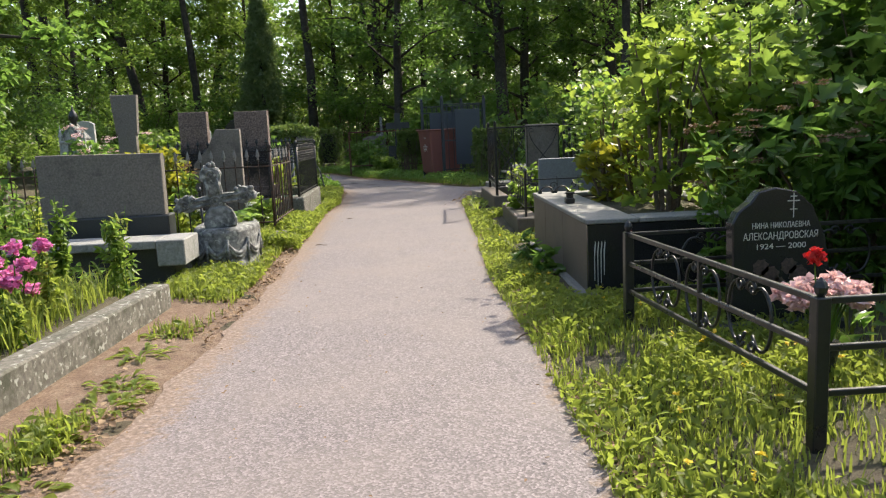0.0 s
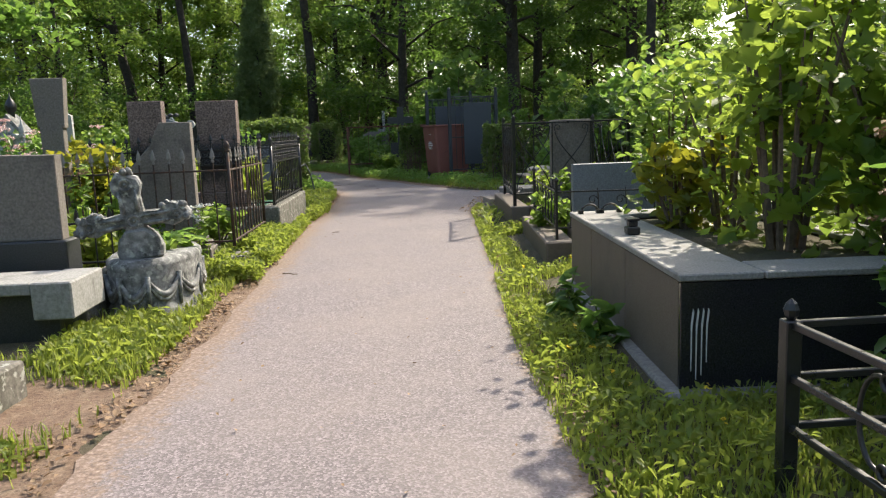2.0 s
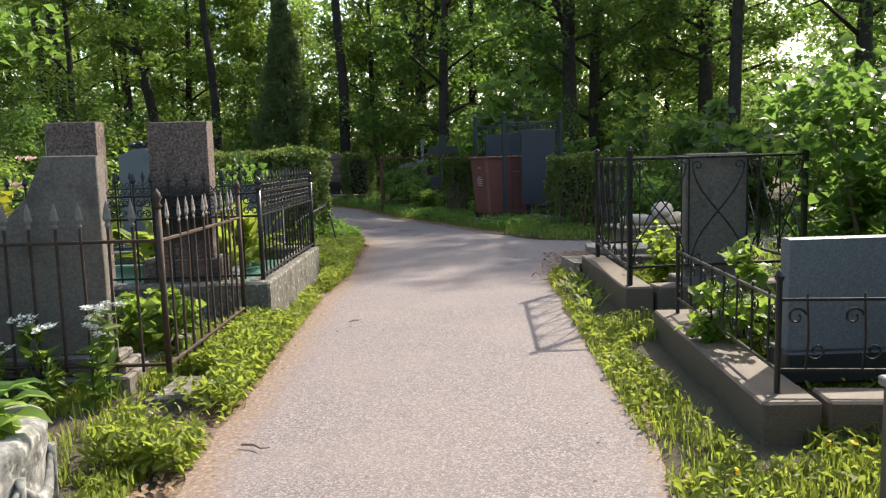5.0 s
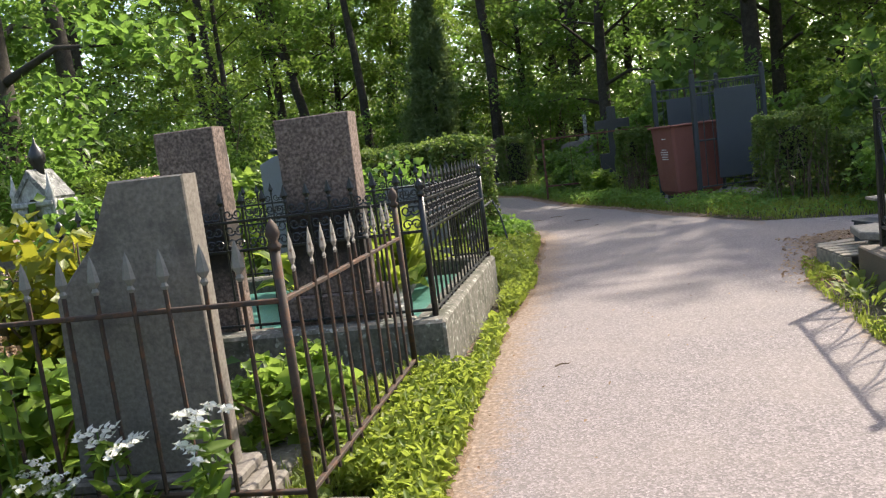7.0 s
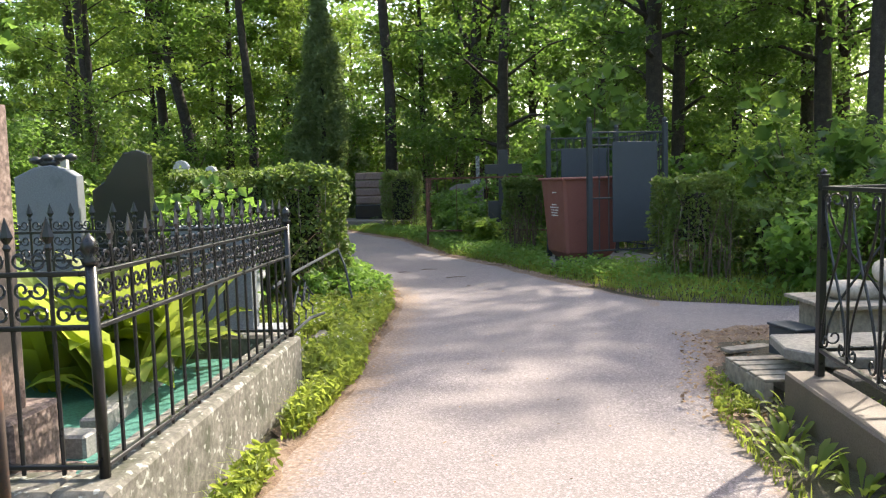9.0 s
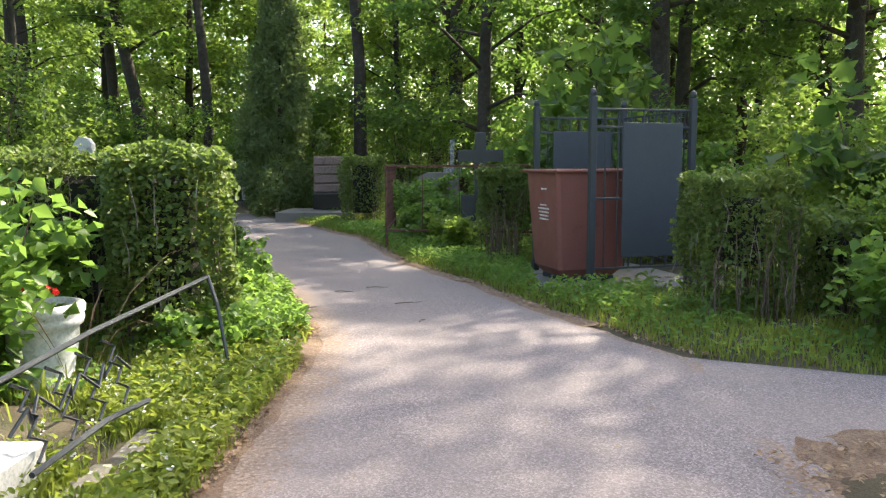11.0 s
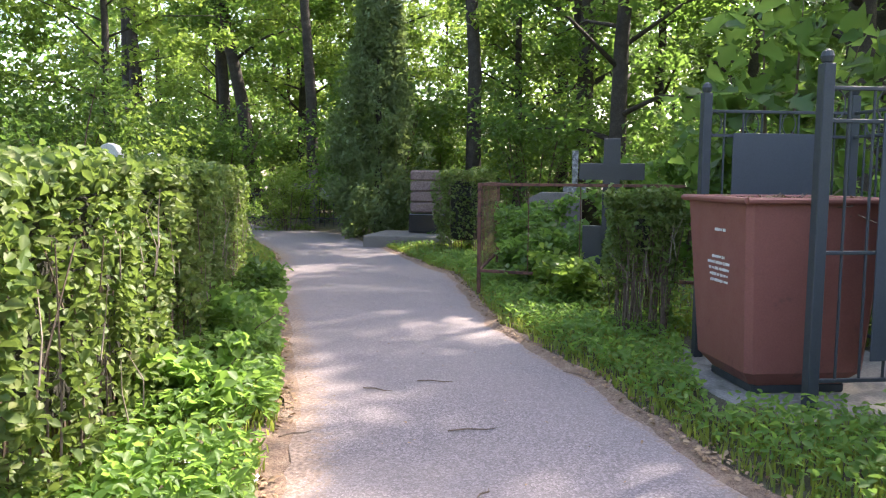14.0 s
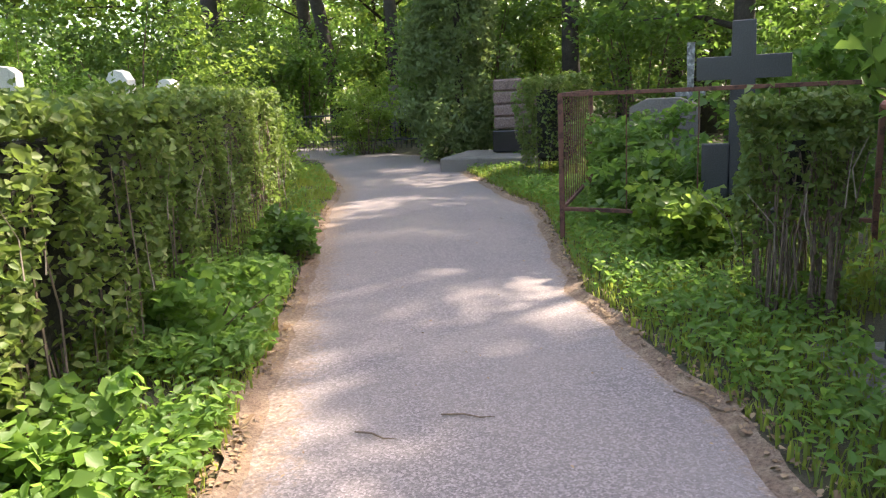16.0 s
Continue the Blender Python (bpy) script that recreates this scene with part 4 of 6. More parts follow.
def tall_weed(seed, label, x, y, height, stems, mat, head=None, head_size=0.04, leaf=0.11, name="weed", z=None, leafy=26, group="tall weeds"):
    """A tall weed: thin stems with narrow leaves all the way up and flower heads at the top."""
    rng = np.random.default_rng(seed)
    root = thing(name, pose(x, y, float(ground_z(x, y)) if z is None else z), label, "plant", group)
    pts, heads = [], []
    for i in range(stems):
        a, h = rng.uniform(0, 6.28), height * rng.uniform(0.6, 1.0)
        lean = rng.uniform(0.02, 0.22)
        foot = Vector(rng.normal(0, 0.05, 3))
        foot.z = -0.03
        top = Vector((math.cos(a) * h * lean, math.sin(a) * h * lean, h))
        mid = foot.lerp(top, 0.5) + Vector(rng.normal(0, 0.02, 3))
        part("stem", Shape().tube([foot, mid, top], [0.006, 0.005, 0.0025], 5), LEAF_DARK, root)
        for k in range(leafy):
            f = rng.uniform(0.08, 0.95)
            q = foot.lerp(mid, f * 2) if f < 0.5 else mid.lerp(top, f * 2 - 1)
            b = rng.uniform(0, 6.28)
            r = leaf * 0.45 * (1.2 - f * 0.7)
            pts.append((q.x + math.cos(b) * r, q.y + math.sin(b) * r, q.z + rng.uniform(-0.02, 0.03)))
        for k in range(4):
            heads.append(Vector(np.array(top) + rng.normal(0, 0.045, 3) * (1, 1, 0.5)))
    v, f = leaf_cloud(rng, np.array(pts), leaf, 0.8, 0.34, 0.06, OVATE)
    part("leaves", tris("leaves", v, f, mat), None, root)
    if head:
        p = rng.normal(0, head_size * 0.4, (14, 3)) * (1, 1, 0.4)
        v, f = leaf_cloud(rng, p, head_size * 0.7, 0.9, 0.6)
        bloom = tris("flower_head", v, f, head)
        for h in heads:
            part("flower_head", bloom, None, root, m=Matrix.Translation(h))
    return root


def flower_head(rng, r, mat, n=90):
    q = rng.normal(0, 1, (n, 3))
    q /= np.linalg.norm(q, axis=1)[:, None]
    q *= r * rng.uniform(0.35, 1, (n, 1))
    q[:, 2] *= 0.8
    v, f = leaf_cloud(rng, q, r * 0.75, 0.5, 0.9, 0.2)
    return tris("flower", v, f, mat)


# ---- graves on the right ----
# the low black fence with scrolls
fence = thing("iron_fence", pose(1.86, 4.0, 0.03), "low black painted iron grave fence with scrollwork", "fence")
for q in ((1.86, 4.0), (1.77, 5.88), (3.7, 3.95), (3.62, 5.9)):
    s = Shape().box(-0.027, 0.027, -0.027, 0.027, 0.0, 0.645, 0.004)
    s.lathe([(0.012, 0.645), (0.022, 0.66), (0.026, 0.68), (0.018, 0.7), (0.002, 0.715)], 8)
    child("post", s.mesh("post", BLACK_IRON), fence, Matrix.Translation((*q, 0.02)))
for p0, p1 in (((1.86, 4.0), (1.77, 5.88)), ((1.86, 4.0), (3.7, 3.95)), ((1.77, 5.88), (3.62, 5.9)), ((3.7, 3.95), (3.62, 5.9))):
    m, length = run_frame(p0, p1, 0.0)
    for h in (0.65, 0.475, 0.305):
        child("rail", Shape().box(0.02, length - 0.02, -0.011, 0.011, h - 0.012, h + 0.012, 0.003).mesh("rail", BLACK_IRON), fence, m)
    child("bar", Shape().box(length / 2 - 0.01, length / 2 + 0.01, -0.01, 0.01, 0.31, 0.645, 0.002).mesh("bar", BLACK_IRON), fence, m)
    for c in (0.27, 0.5, 0.73):
        s = Shape()
        for hand in (-1, 1):
            a0 = 0.0 if hand > 0 else math.pi
            s.tube([(length * c + hand * 0.095 + 0.082 * math.cos(a0 + hand * a), -0.013, 0.475 + 0.135 * math.sin(a0 + hand * a)) for a in np.linspace(-2.5, 2.1, 16)], 0.008, 6)
            s.tube(curl(length * c + hand * 0.05, 0.60, 0.034, 1.15, 0.0 if hand < 0 else math.pi, -hand), 0.0075, 6)
            s.tube(curl(length * c + hand * 0.05, 0.355, 0.03, 1.1, 0.0 if hand < 0 else math.pi, hand), 0.0075, 6)
        child("scroll", s.mesh("scroll", BLACK_IRON, True), fence, m)

moved(fence, -0.03, 0.02, 0, -0.02)

tomb_line = [(2.24, 0.12), (2.80, 0.12), (2.83, 0.4), (2.80, 0.60), (2.72, 0.78), (2.62, 0.87), (2.50, 0.895), (2.40, 0.875), (2.35, 0.815), (2.28, 0.765), (2.245, 0.70), (2.25, 0.4)]
tomb = headstone("headstone", "polished black granite headstone with an engraved cross and name", tomb_line, 5.6, 5.69, BLACK_GRANITE, [(2.15, 2.9, 5.52, 5.8, -0.05, 0.13)], DARK_GRANITE)
for body, size, width, z in (("НИНА НИКОЛАЕВНА", 0.045, 0.34, 0.665), ("АЛЕКСАНДРОВСКАЯ", 0.058, 0.44, 0.600), ("1924 — 2000", 0.045, 0.29, 0.545)):
    child("lettering", text_mesh(body, size, ENGRAVED, width), tomb.children[0], pose(2.53, 5.5985, z, 90), "engraved pale lettering")
s = Shape().box(2.598, 2.604, 5.597, 5.599, 0.72, 0.86, 0.0005)
s.box(2.565, 2.637, 5.597, 5.599, 0.812, 0.818, 0.0005).box(2.582, 2.62, 5.597, 5.599, 0.838, 0.843, 0.0005)
s.box(2.58, 2.622, 5.597, 5.599, 0.765, 0.770, 0.0005)
apart("cross_mark", s, ENGRAVED, tomb.children[0], "engraved orthodox cross")

# thin dull-brown flower-shaped discs across the slab's lower front
rng = np.random.default_rng(50)
for k in range(6):
    x, z, r = 2.36 + 0.055 * k, 0.34 + 0.05 * ((k * 2) % 3), 0.035 + 0.008 * (k % 3)
    child("flower_mark", Shape().slab([(x + r * math.cos(a) * (1 + 0.18 * (q % 2)), z + r * math.sin(a) * (1 + 0.18 * (q % 2))) for q, a in enumerate(np.linspace(0, 2 * math.pi, 17)[:-1])], 5.5972, 5.5988, 0.0004).mesh("flower_mark", DULL_BROWN), tomb.children[0], Matrix.Identity(4), "faint dull-brown flower-shaped disc")

bunch = thing("bouquet", pose(2.27, 4.72, 0.03), "pale pink peonies and one red rose in a vase", "flowers")
part("vase", Shape().lathe([(0.05, 0.0), (0.06, 0.02), (0.05, 0.1), (0.075, 0.22), (0.07, 0.23)], 14), BLACK_GRANITE, bunch, smooth=True)
rng = np.random.default_rng(51)
for k in range(13):
    a = k * 2.4
    r = 0.035 + 0.036 * math.sqrt(k)
    part("flower", flower_head(rng, 0.055, PETAL_PALE), None, bunch, m=pose(math.cos(a) * r * 1.25, math.sin(a) * r * 0.9, 0.53 - r * 0.55))
part("rose", flower_head(rng, 0.045, PETAL_RED), None, bunch, "red rose", m=pose(-0.07, -0.03, 0.63))
s = Shape()
for k in range(10):
    a = k * 2.4
    s.tube([(0, 0, 0.1), (math.cos(a) * 0.06, math.sin(a) * 0.06, 0.34), (math.cos(a) * 0.12, math.sin(a) * 0.11, 0.48)], 0.005, 5)
s.tube([(0, 0, 0.1), (-0.05, -0.02, 0.4), (-0.07, -0.03, 0.6)], 0.004, 5)
part("stem", s, LEAF_DARK, bunch)

# the large vault
vault = thing("grave_vault", pose(1.78, 6.9, 0), "large raised grave of dark granite with a planted top", "grave")
apart("plinth", Shape().box(1.70, 3.42, 6.80, 9.58, -0.06, 0.075, 0.015), CONCRETE, vault)
for y0, y1 in ((6.905, 7.83), (7.838, 8.74), (8.748, 9.47)):
    apart("side_panel", Shape().box(1.765, 1.80, y0, y1, 0.07, 0.575, 0.004), VAULT_SIDE, vault)
front = apart("front_panel", Shape().box(1.765, 3.35, 6.87, 6.90, 0.07, 0.575, 0.004), BLACK_GRANITE, vault, "polished black front panel with pale drips")
apart("back_panel", Shape().box(1.805, 3.35, 9.45, 9.48, 0.07, 0.575, 0.004), VAULT_SIDE, vault)
apart("right_panel", Shape().box(3.31, 3.345, 6.905, 9.44, 0.07, 0.575, 0.004), VAULT_SIDE, vault)
for b in ((1.755, 2.14, 6.86, 8.1, 0.578, 0.612), (1.755, 2.14, 8.106, 9.49, 0.578, 0.612), (2.146, 3.36, 6.86, 7.14, 0.578, 0.612), (2.146, 3.36, 9.2, 9.49, 0.578, 0.612), (3.0, 3.36, 7.146, 9.194, 0.578, 0.612)):
    apart("coping", Shape().box(*b, 0.006), COPING, vault, "grey granite coping")
apart("soil", Shape().box(2.12, 3.02, 7.12, 9.22, 0.3, 0.57, 0.03), SOIL, vault, "dark soil in the raised bed")
s = Shape()
for k, (x, l) in enumerate(((1.815, 0.26), (1.838, 0.30), (1.862, 0.28), (1.885, 0.22))):
    s.slab([(x - 0.002, 0.42 - l), (x + 0.002, 0.42 - l), (x + 0.004, 0.36), (x + 0.012, 0.44), (x + 0.006, 0.455), (x - 0.003, 0.38)], 6.8665, 6.869, 0.0004)
apart("drip", s, PALE_STONE, front, "pale lime drips")
moved(vault, -0.02, -0.02, -2.6)
lamp = thing("candle_holder", pose(1.93, 8.13, 0.612), "small black metal candle holder on the coping", "candle holder")
part("body", Shape().box(-0.04, 0.04, -0.04, 0.04, 0, 0.05, 0.008).box(-0.028, 0.028, -0.028, 0.028, 0.05, 0.085, 0.005).box(-0.04, 0.04, -0.03, 0.03, 0.085, 0.1, 0.004), BLACK_IRON, lamp)
for x in (1.97, 2.13):
    r = thing("iron_ring", pose(x, 9.3, 0.612), "black iron ring fixed on the coping", "ring")
    part("ring", Shape().tube([(math.cos(a) * 0.07, 0, 0.0 + math.sin(a) * 0.07) for a in np.linspace(0, math.pi, 9)], 0.01, 6), BLACK_IRON, r)
    for f0 in (-0.09, 0.05):
        part("foot", Shape().box(f0, f0 + 0.04, -0.02, 0.02, 0, 0.03, 0.004), BLACK_IRON, r)

# the low-fenced grave
low_kerb = kerb("grey concrete kerb round a low-fenced grave", [(1.95, 10.05, 1.98, 12.15, 0.27), (1.98, 10.05, 3.1, 9.98, 0.22), (1.98, 11.95, 3.1, 11.95, 0.2)], -0.05, 0.25, VAULT_SIDE)
moved(low_kerb, 0.14, 0.2, -3)
fence = thing("iron_fence", pose(1.76, 10.18, 0.25), "low black iron fence on a concrete kerb", "fence")
low_post = Shape().tube([(0, 0, 0), (0, 0, 0.53)], 0.014, 8)
low_post.lathe([(0.018, 0.53), (0.024, 0.55), (0.012, 0.57), (0.002, 0.58)], 8)
low_post = low_post.mesh("post", BLACK_IRON)
for q in ((1.76, 10.18), (1.80, 12.0), (3.0, 10.08)):
    child("post", low_post, fence, Matrix.Translation((*q, 0.25)))
for p0, p1 in (((1.76, 10.18), (1.80, 12.0)), ((1.76, 10.18), (3.0, 10.08))):
    m, length = run_frame(p0, p1, 0.25)
    for h in (0.11, 0.44):
        child("rail", Shape().box(0, length, -0.008, 0.008, h - 0.007, h + 0.007, 0.002).mesh("rail", BLACK_IRON), fence, m)
    n = round(length / 0.24)
    for k in range(n):
        c = length * (k + 0.5) / n
        s = Shape().tube(curl(c - 0.045, 0.36, 0.045, 1.1, 0.2), 0.006, 5).tube(curl(c + 0.045, 0.20, 0.045, 1.1, math.pi + 0.2), 0.006, 5)
        s.tube([(c, 0, 0.11), (c + 0.01, 0, 0.26), (c, 0, 0.47)], 0.006, 5)
        child("scroll", s.mesh("scroll", BLACK_IRON), fence, m)
moved(fence, 0.19, 0.22, -3)
slate = headstone("headstone", "plain blue-grey granite slab headstone", [(2.0, 0.3), (2.95, 0.3), (2.95, 0.91), (2.0, 0.91)], 10.66, 10.75, SLATE, [(1.98, 3.0, 10.6, 10.85, 0.15, 0.32)], DARK_GRANITE)

moved(slate, 0.22, 0.22)

# the taller fenced grave
tall_kerb = kerb("grey concrete kerb round a fenced grave", [(1.92, 13.1, 2.22, 15.15, 0.24), (1.95, 13.08, 3.5, 13.02, 0.22), (2.25, 14.95, 3.6, 14.9, 0.22)], -0.05, 0.28, VAULT_SIDE)
fence = thing("iron_fence", pose(1.75, 13.22, 0.28), "tall black iron grave fence with crossed bars", "fence")
for q in ((1.75, 13.22), (2.10, 15.03), (3.27, 13.16), (3.5, 14.98)):
    s = Shape().box(-0.02, 0.02, -0.02, 0.02, 0, 1.11, 0.003).box(-0.026, 0.026, -0.026, 0.026, 1.11, 1.125, 0.003)
    s.lathe([(0.014, 1.125), (0.02, 1.14), (0.002, 1.16)], 8)
    child("post", s.mesh("post", BLACK_IRON), fence, Matrix.Translation((*q, 0.28)))
for p0, p1, parts in (((1.75, 13.22), (3.27, 13.16), 3), ((1.75, 13.22), (2.10, 15.03), 5), ((2.10, 15.03), (3.5, 14.98), 3), ((3.27, 13.16), (3.5, 14.98), 4)):
    m, length = run_frame(p0, p1, 0.28)
    for h in (0.15, 1.05):
        child("rail", Shape().box(0, length, -0.014, 0.014, h - 0.011, h + 0.011, 0.003).mesh("rail", BLACK_IRON), fence, m)
    for k in range(parts):
        a, b = length * k / parts + 0.03, length * (k + 1) / parts - 0.03
        if k:
            child("bar", Shape().box(a - 0.037, a - 0.023, -0.007, 0.007, 0.15, 1.05, 0.002).mesh("bar", BLACK_IRON), fence, m)
        s = Shape()
        for x0, x1 in ((a, b), (b, a)):
            s.tube([(x0 + (x1 - x0) * (0.5 - 0.5 * math.cos(f * math.pi)) * 1.0, -0.004 if x0 < x1 else 0.004, 0.2 + 0.8 * f) for f in np.linspace(0, 1, 11)], 0.007, 5)
            hand = 1 if x0 < x1 else -1
            s.tube(curl(x0 + hand * 0.045, 0.98, 0.045, 1.0, math.pi if hand > 0 else 0.0, -hand), 0.006, 5)
            s.tube(curl(x0 + hand * 0.045, 0.22, 0.045, 1.0, math.pi if hand > 0 else 0.0, hand), 0.006, 5)
        child("lattice", s.mesh("lattice", BLACK_IRON), fence, m)
for root in (tall_kerb, fence):
    moved(root, 0.27, 0.02, 6.5)
stele = headstone("headstone", "tall grey stone stele behind the iron fence", [(2.28, 0.3), (2.80, 0.3), (2.80, 1.36), (2.28, 1.36)], 13.5, 13.6, GREY_STONE, [(2.2, 2.9, 13.45, 13.72, 0.05, 0.32)], GREY_STONE)

moved(stele, 0.25, -0.13)

# what lies at the corner of the side path
pallet = thing("wooden_pallet", pose(1.97, 15.38, 0.03, 0, 0, 4), "small weathered wooden pallet on the ground", "pallet")
slat = Shape().box(0, 0.46, 0, 0.095, 0, 0.018, 0.003).mesh("slat", WOOD)
for k in range(5):
    child("slat", slat, pallet, pallet.matrix_basis @ pose(0, k * 0.125, 0.13, 0, 0, (-1) ** k * 1.2))
for x in (0.0, 0.2, 0.4):
    child("runner", Shape().box(x, x + 0.06, 0.0, 0.6, 0, 0.128, 0.004).mesh("runner", WOOD), pallet, pallet.matrix_basis)
slabm = thing("stone_slab", pose(2.45, 15.5, 0.03), "flat broken concrete slab on rubble", "slab")
apart("top", Shape().slab([(-0.42, -0.3), (0.5, -0.34), (0.66, 0.1), (0.2, 0.42), (-0.3, 0.36), (-0.48, 0.1)], 0, 0.07, 0.01, Matrix.Translation((2.62, 15.62, 0.27)) @ Matrix.Rotation(math.radians(90), 4, "X")), CONCRETE, slabm)
apart("rubble", Shape().box(2.3, 2.95, 15.42, 15.9, 0.0, 0.2, 0.03), CONCRETE, slabm)
box = thing("metal_box", pose(2.55, 16.45, 0.03, 0, 0, 14), "dark blue-grey metal box on the ground", "box")
part("body", Shape().box(-0.07, 0.11, -0.16, 0.16, 0, 0.24, 0.008), PANEL_GREY, box)
part("lid", Shape().box(-0.08, 0.12, -0.17, 0.17, 0.242, 0.262, 0.004), PANEL_GREY, box)
plank = thing("wooden_board", pose(2.3, 16.75, 0.035, 0, 0, 20), "weathered board lying flat on the earth", "board")
part("board", Shape().box(-0.15, 0.25, -0.06, 0.06, 0, 0.03, 0.005), WOOD, plank)
crate = thing("wooden_crate", pose(3.2, 16.5, 0.03, 0, 0, 5), "weathered wooden crate with a board top", "crate")
for y in (-0.28, 0.25):
    child("side", Shape().box(-0.45, 0.6, y, y + 0.03, 0, 0.42, 0.004).mesh("side", WOOD), crate, crate.matrix_basis)
for x in (-0.45, 0.57):
    child("end", Shape().box(x, x + 0.03, -0.248, 0.248, 0, 0.42, 0.004).mesh("end", WOOD), crate, crate.matrix_basis)
for k in range(3):
    child("board", Shape().box(-0.55, 0.7, -0.34 + k * 0.225, -0.34 + k * 0.225 + 0.215, 0.422, 0.452, 0.005).mesh("board", WOOD), crate, crate.matrix_basis)
for k, (x, y, z, l) in enumerate(((3.05, 16.5, 0.53, 0.30), (3.42, 16.55, 0.54, 0.34), (3.3, 16.5, 0.66, 0.26))):
    sack = thing("sack", pose(x, y, z, 0, 6 - 8 * k, 10 + 30 * k), "filled pale sack lying on the crate", "sack", "sacks on the crate")
    part("body", Shape().lathe([(0.01, -l), (0.05, -l * 0.92), (0.10, -l * 0.6), (0.12, 0), (0.105, l * 0.55), (0.05, l * 0.9), (0.02, l)], 12, Matrix.Rotation(math.pi / 2, 4, "Y"), 0.72, 1.15), SACKING, sack, smooth=True)

# ---- the bin and its enclosure ----
BIN = pose(1.885, 22.11, 0.0, 0, 0, 17.5)
pad = thing("concrete_pad", BIN, "concrete pad under the refuse bin", "concrete pad")
part("pad", Shape().box(-0.34, 1.55, -0.12, 1.85, -0.08, 0.085, 0.015), CONCRETE, pad)
cage = thing("bin_enclosure", BIN @ Matrix.Translation((0, 0, 0.085)), "grey painted steel enclosure with posts, panels and bars", "enclosure")
post = Shape().box(-0.036, 0.036, -0.036, 0.036, 0, 2.11, 0.005)
post.lathe([(0.02, 2.11), (0.032, 2.12), (0.04, 2.15), (0.03, 2.18), (0.004, 2.195)], 10)
post = post.mesh("post", GREY_IRON)
for x, y in ((0, 0), (1.24, 0), (0, 1.56), (1.24, 1.56)):
    part("post", post, None, cage, m=pose(x, y, 0))
for m, length, heights in ((Matrix.Identity(4), 1.24, (0.22, 1.0, 1.78, 1.97)), (pose(0, 1.56, 0), 1.24, (0.22, 1.0, 1.78, 1.97)), (pose(1.24, 0, 0, 0, 0, 90), 1.56, (0.22, 1.78, 1.97))):
    for h in heights:
        part("rail", Shape().box(0.036, length - 0.036, -0.012, 0.012, h - 0.012, h + 0.012, 0.003), GREY_IRON, cage, m=m)
    n = round(length / 0.155)
    for k in range(1, n):
        part("bar", Shape().box(length * k / n - 0.007, length * k / n + 0.007, -0.007, 0.007, 0.23, 1.96, 0.002), GREY_IRON, cage, m=m)
    for k in range(0, n, 2):
        s = Shape()
        for hand in (-1, 1):
            s.tube([(length * (k + 0.5) / n + hand * 0.055 * math.cos(a), 0.008, 1.875 + 0.085 * math.sin(a)) for a in np.linspace(-1.4, 1.4, 7)], 0.005, 5)
        part("scroll", s, GREY_IRON, cage, m=m)
part("panel", Shape().box(0.36, 1.10, -0.03, -0.016, 0.34, 1.83, 0.003), PANEL_GREY, cage, "plain dark grey sheet steel panel")
part("panel", Shape().box(0.22, 1.05, 1.53, 1.545, 0.34, 1.80, 0.003), PANEL_GREY, cage, "plain dark grey sheet steel panel")
bin_root = thing("refuse_bin", BIN @ pose(-0.27, 0.32, 0.085, 0, 0, 0), "large square red-brown steel refuse bin, full to the rim", "refuse bin")
s = Shape()
ring = lambda i, z: [(i, i + 0.04, z), (i + 0.04, i, z), (0.94 - i, i, z), (0.98 - i, i + 0.04, z), (0.98 - i, 0.88 - i, z), (0.94 - i, 0.92 - i, z), (i + 0.04, 0.92 - i, z), (i, 0.88 - i, z)]
v = ring(0.16, 0.06) + ring(0.075, 0.16) + ring(0.0, 1.285) + ring(0.015, 1.285) + ring(0.06, 1.09)
f = [tuple(range(8))[::-1], tuple(range(32, 40))] + [(r * 8 + k, r * 8 + (k + 1) % 8, r * 8 + 8 + (k + 1) % 8, r * 8 + 8 + k) for r in range(4) for k in range(8)]
part("body", s.add(v, f), BIN_RED, bin_root)
rim = Shape()
q = [(-0.02, -0.02, 1.3), (1.0, -0.02, 1.3), (1.0, 0.94, 1.3), (-0.02, 0.94, 1.3)]
for k in range(4):
    rim.tube([q[k], q[(k + 1) % 4]], 0.022, 8)
part("rim", rim, BIN_RED, bin_root)
part("skirting", Shape().box(0.16, 0.82, 0.16, 0.76, 0.0, 0.062, 0.01), GREY_IRON, bin_root, "dark feet under the bin")
for k, (z, w) in enumerate(((1.09, 0.15), (0.90, 0.17), (0.858, 0.31), (0.816, 0.28), (0.774, 0.26), (0.732, 0.24))):
    marks = Shape()
    inset = 0.075 - (z - 0.16) * 0.0667
    rl = random.Random(k)
    mid_y = 0.44 if k else 0.40
    y = mid_y + w / 2
    while y > mid_y - w / 2:
        g = rl.uniform(0.008, 0.015)
        h = rl.uniform(0.007, 0.011)
        marks.box(inset - 0.004, inset + 0.002, y - g, y, z - h, z + h, 0.0008)
        y -= g + rl.choice((0.006, 0.007, 0.016))
    part("marking", marks, WHITE_PAINT, bin_root, "faded white stencilled lettering")
rng = np.random.default_rng(61)
s = Shape()
for k in range(70):
    p = Vector((rng.uniform(0.05, 0.92), rng.uniform(0.05, 0.86), 1.14))
    d = Vector((rng.normal(0, 1), rng.normal(0, 1), abs(rng.normal(0, 0.35)))) * 0.12
    s.tube([p - d * 0.6, p + d + Vector((0, 0, 0.05))], 0.004, 4)
litter = thing("garden_waste", BIN @ pose(-0.27, 0.32, 0.15), "dry twigs and withered flowers heaped in the bin", "waste")
part("brushwood", s, TWIG, litter)
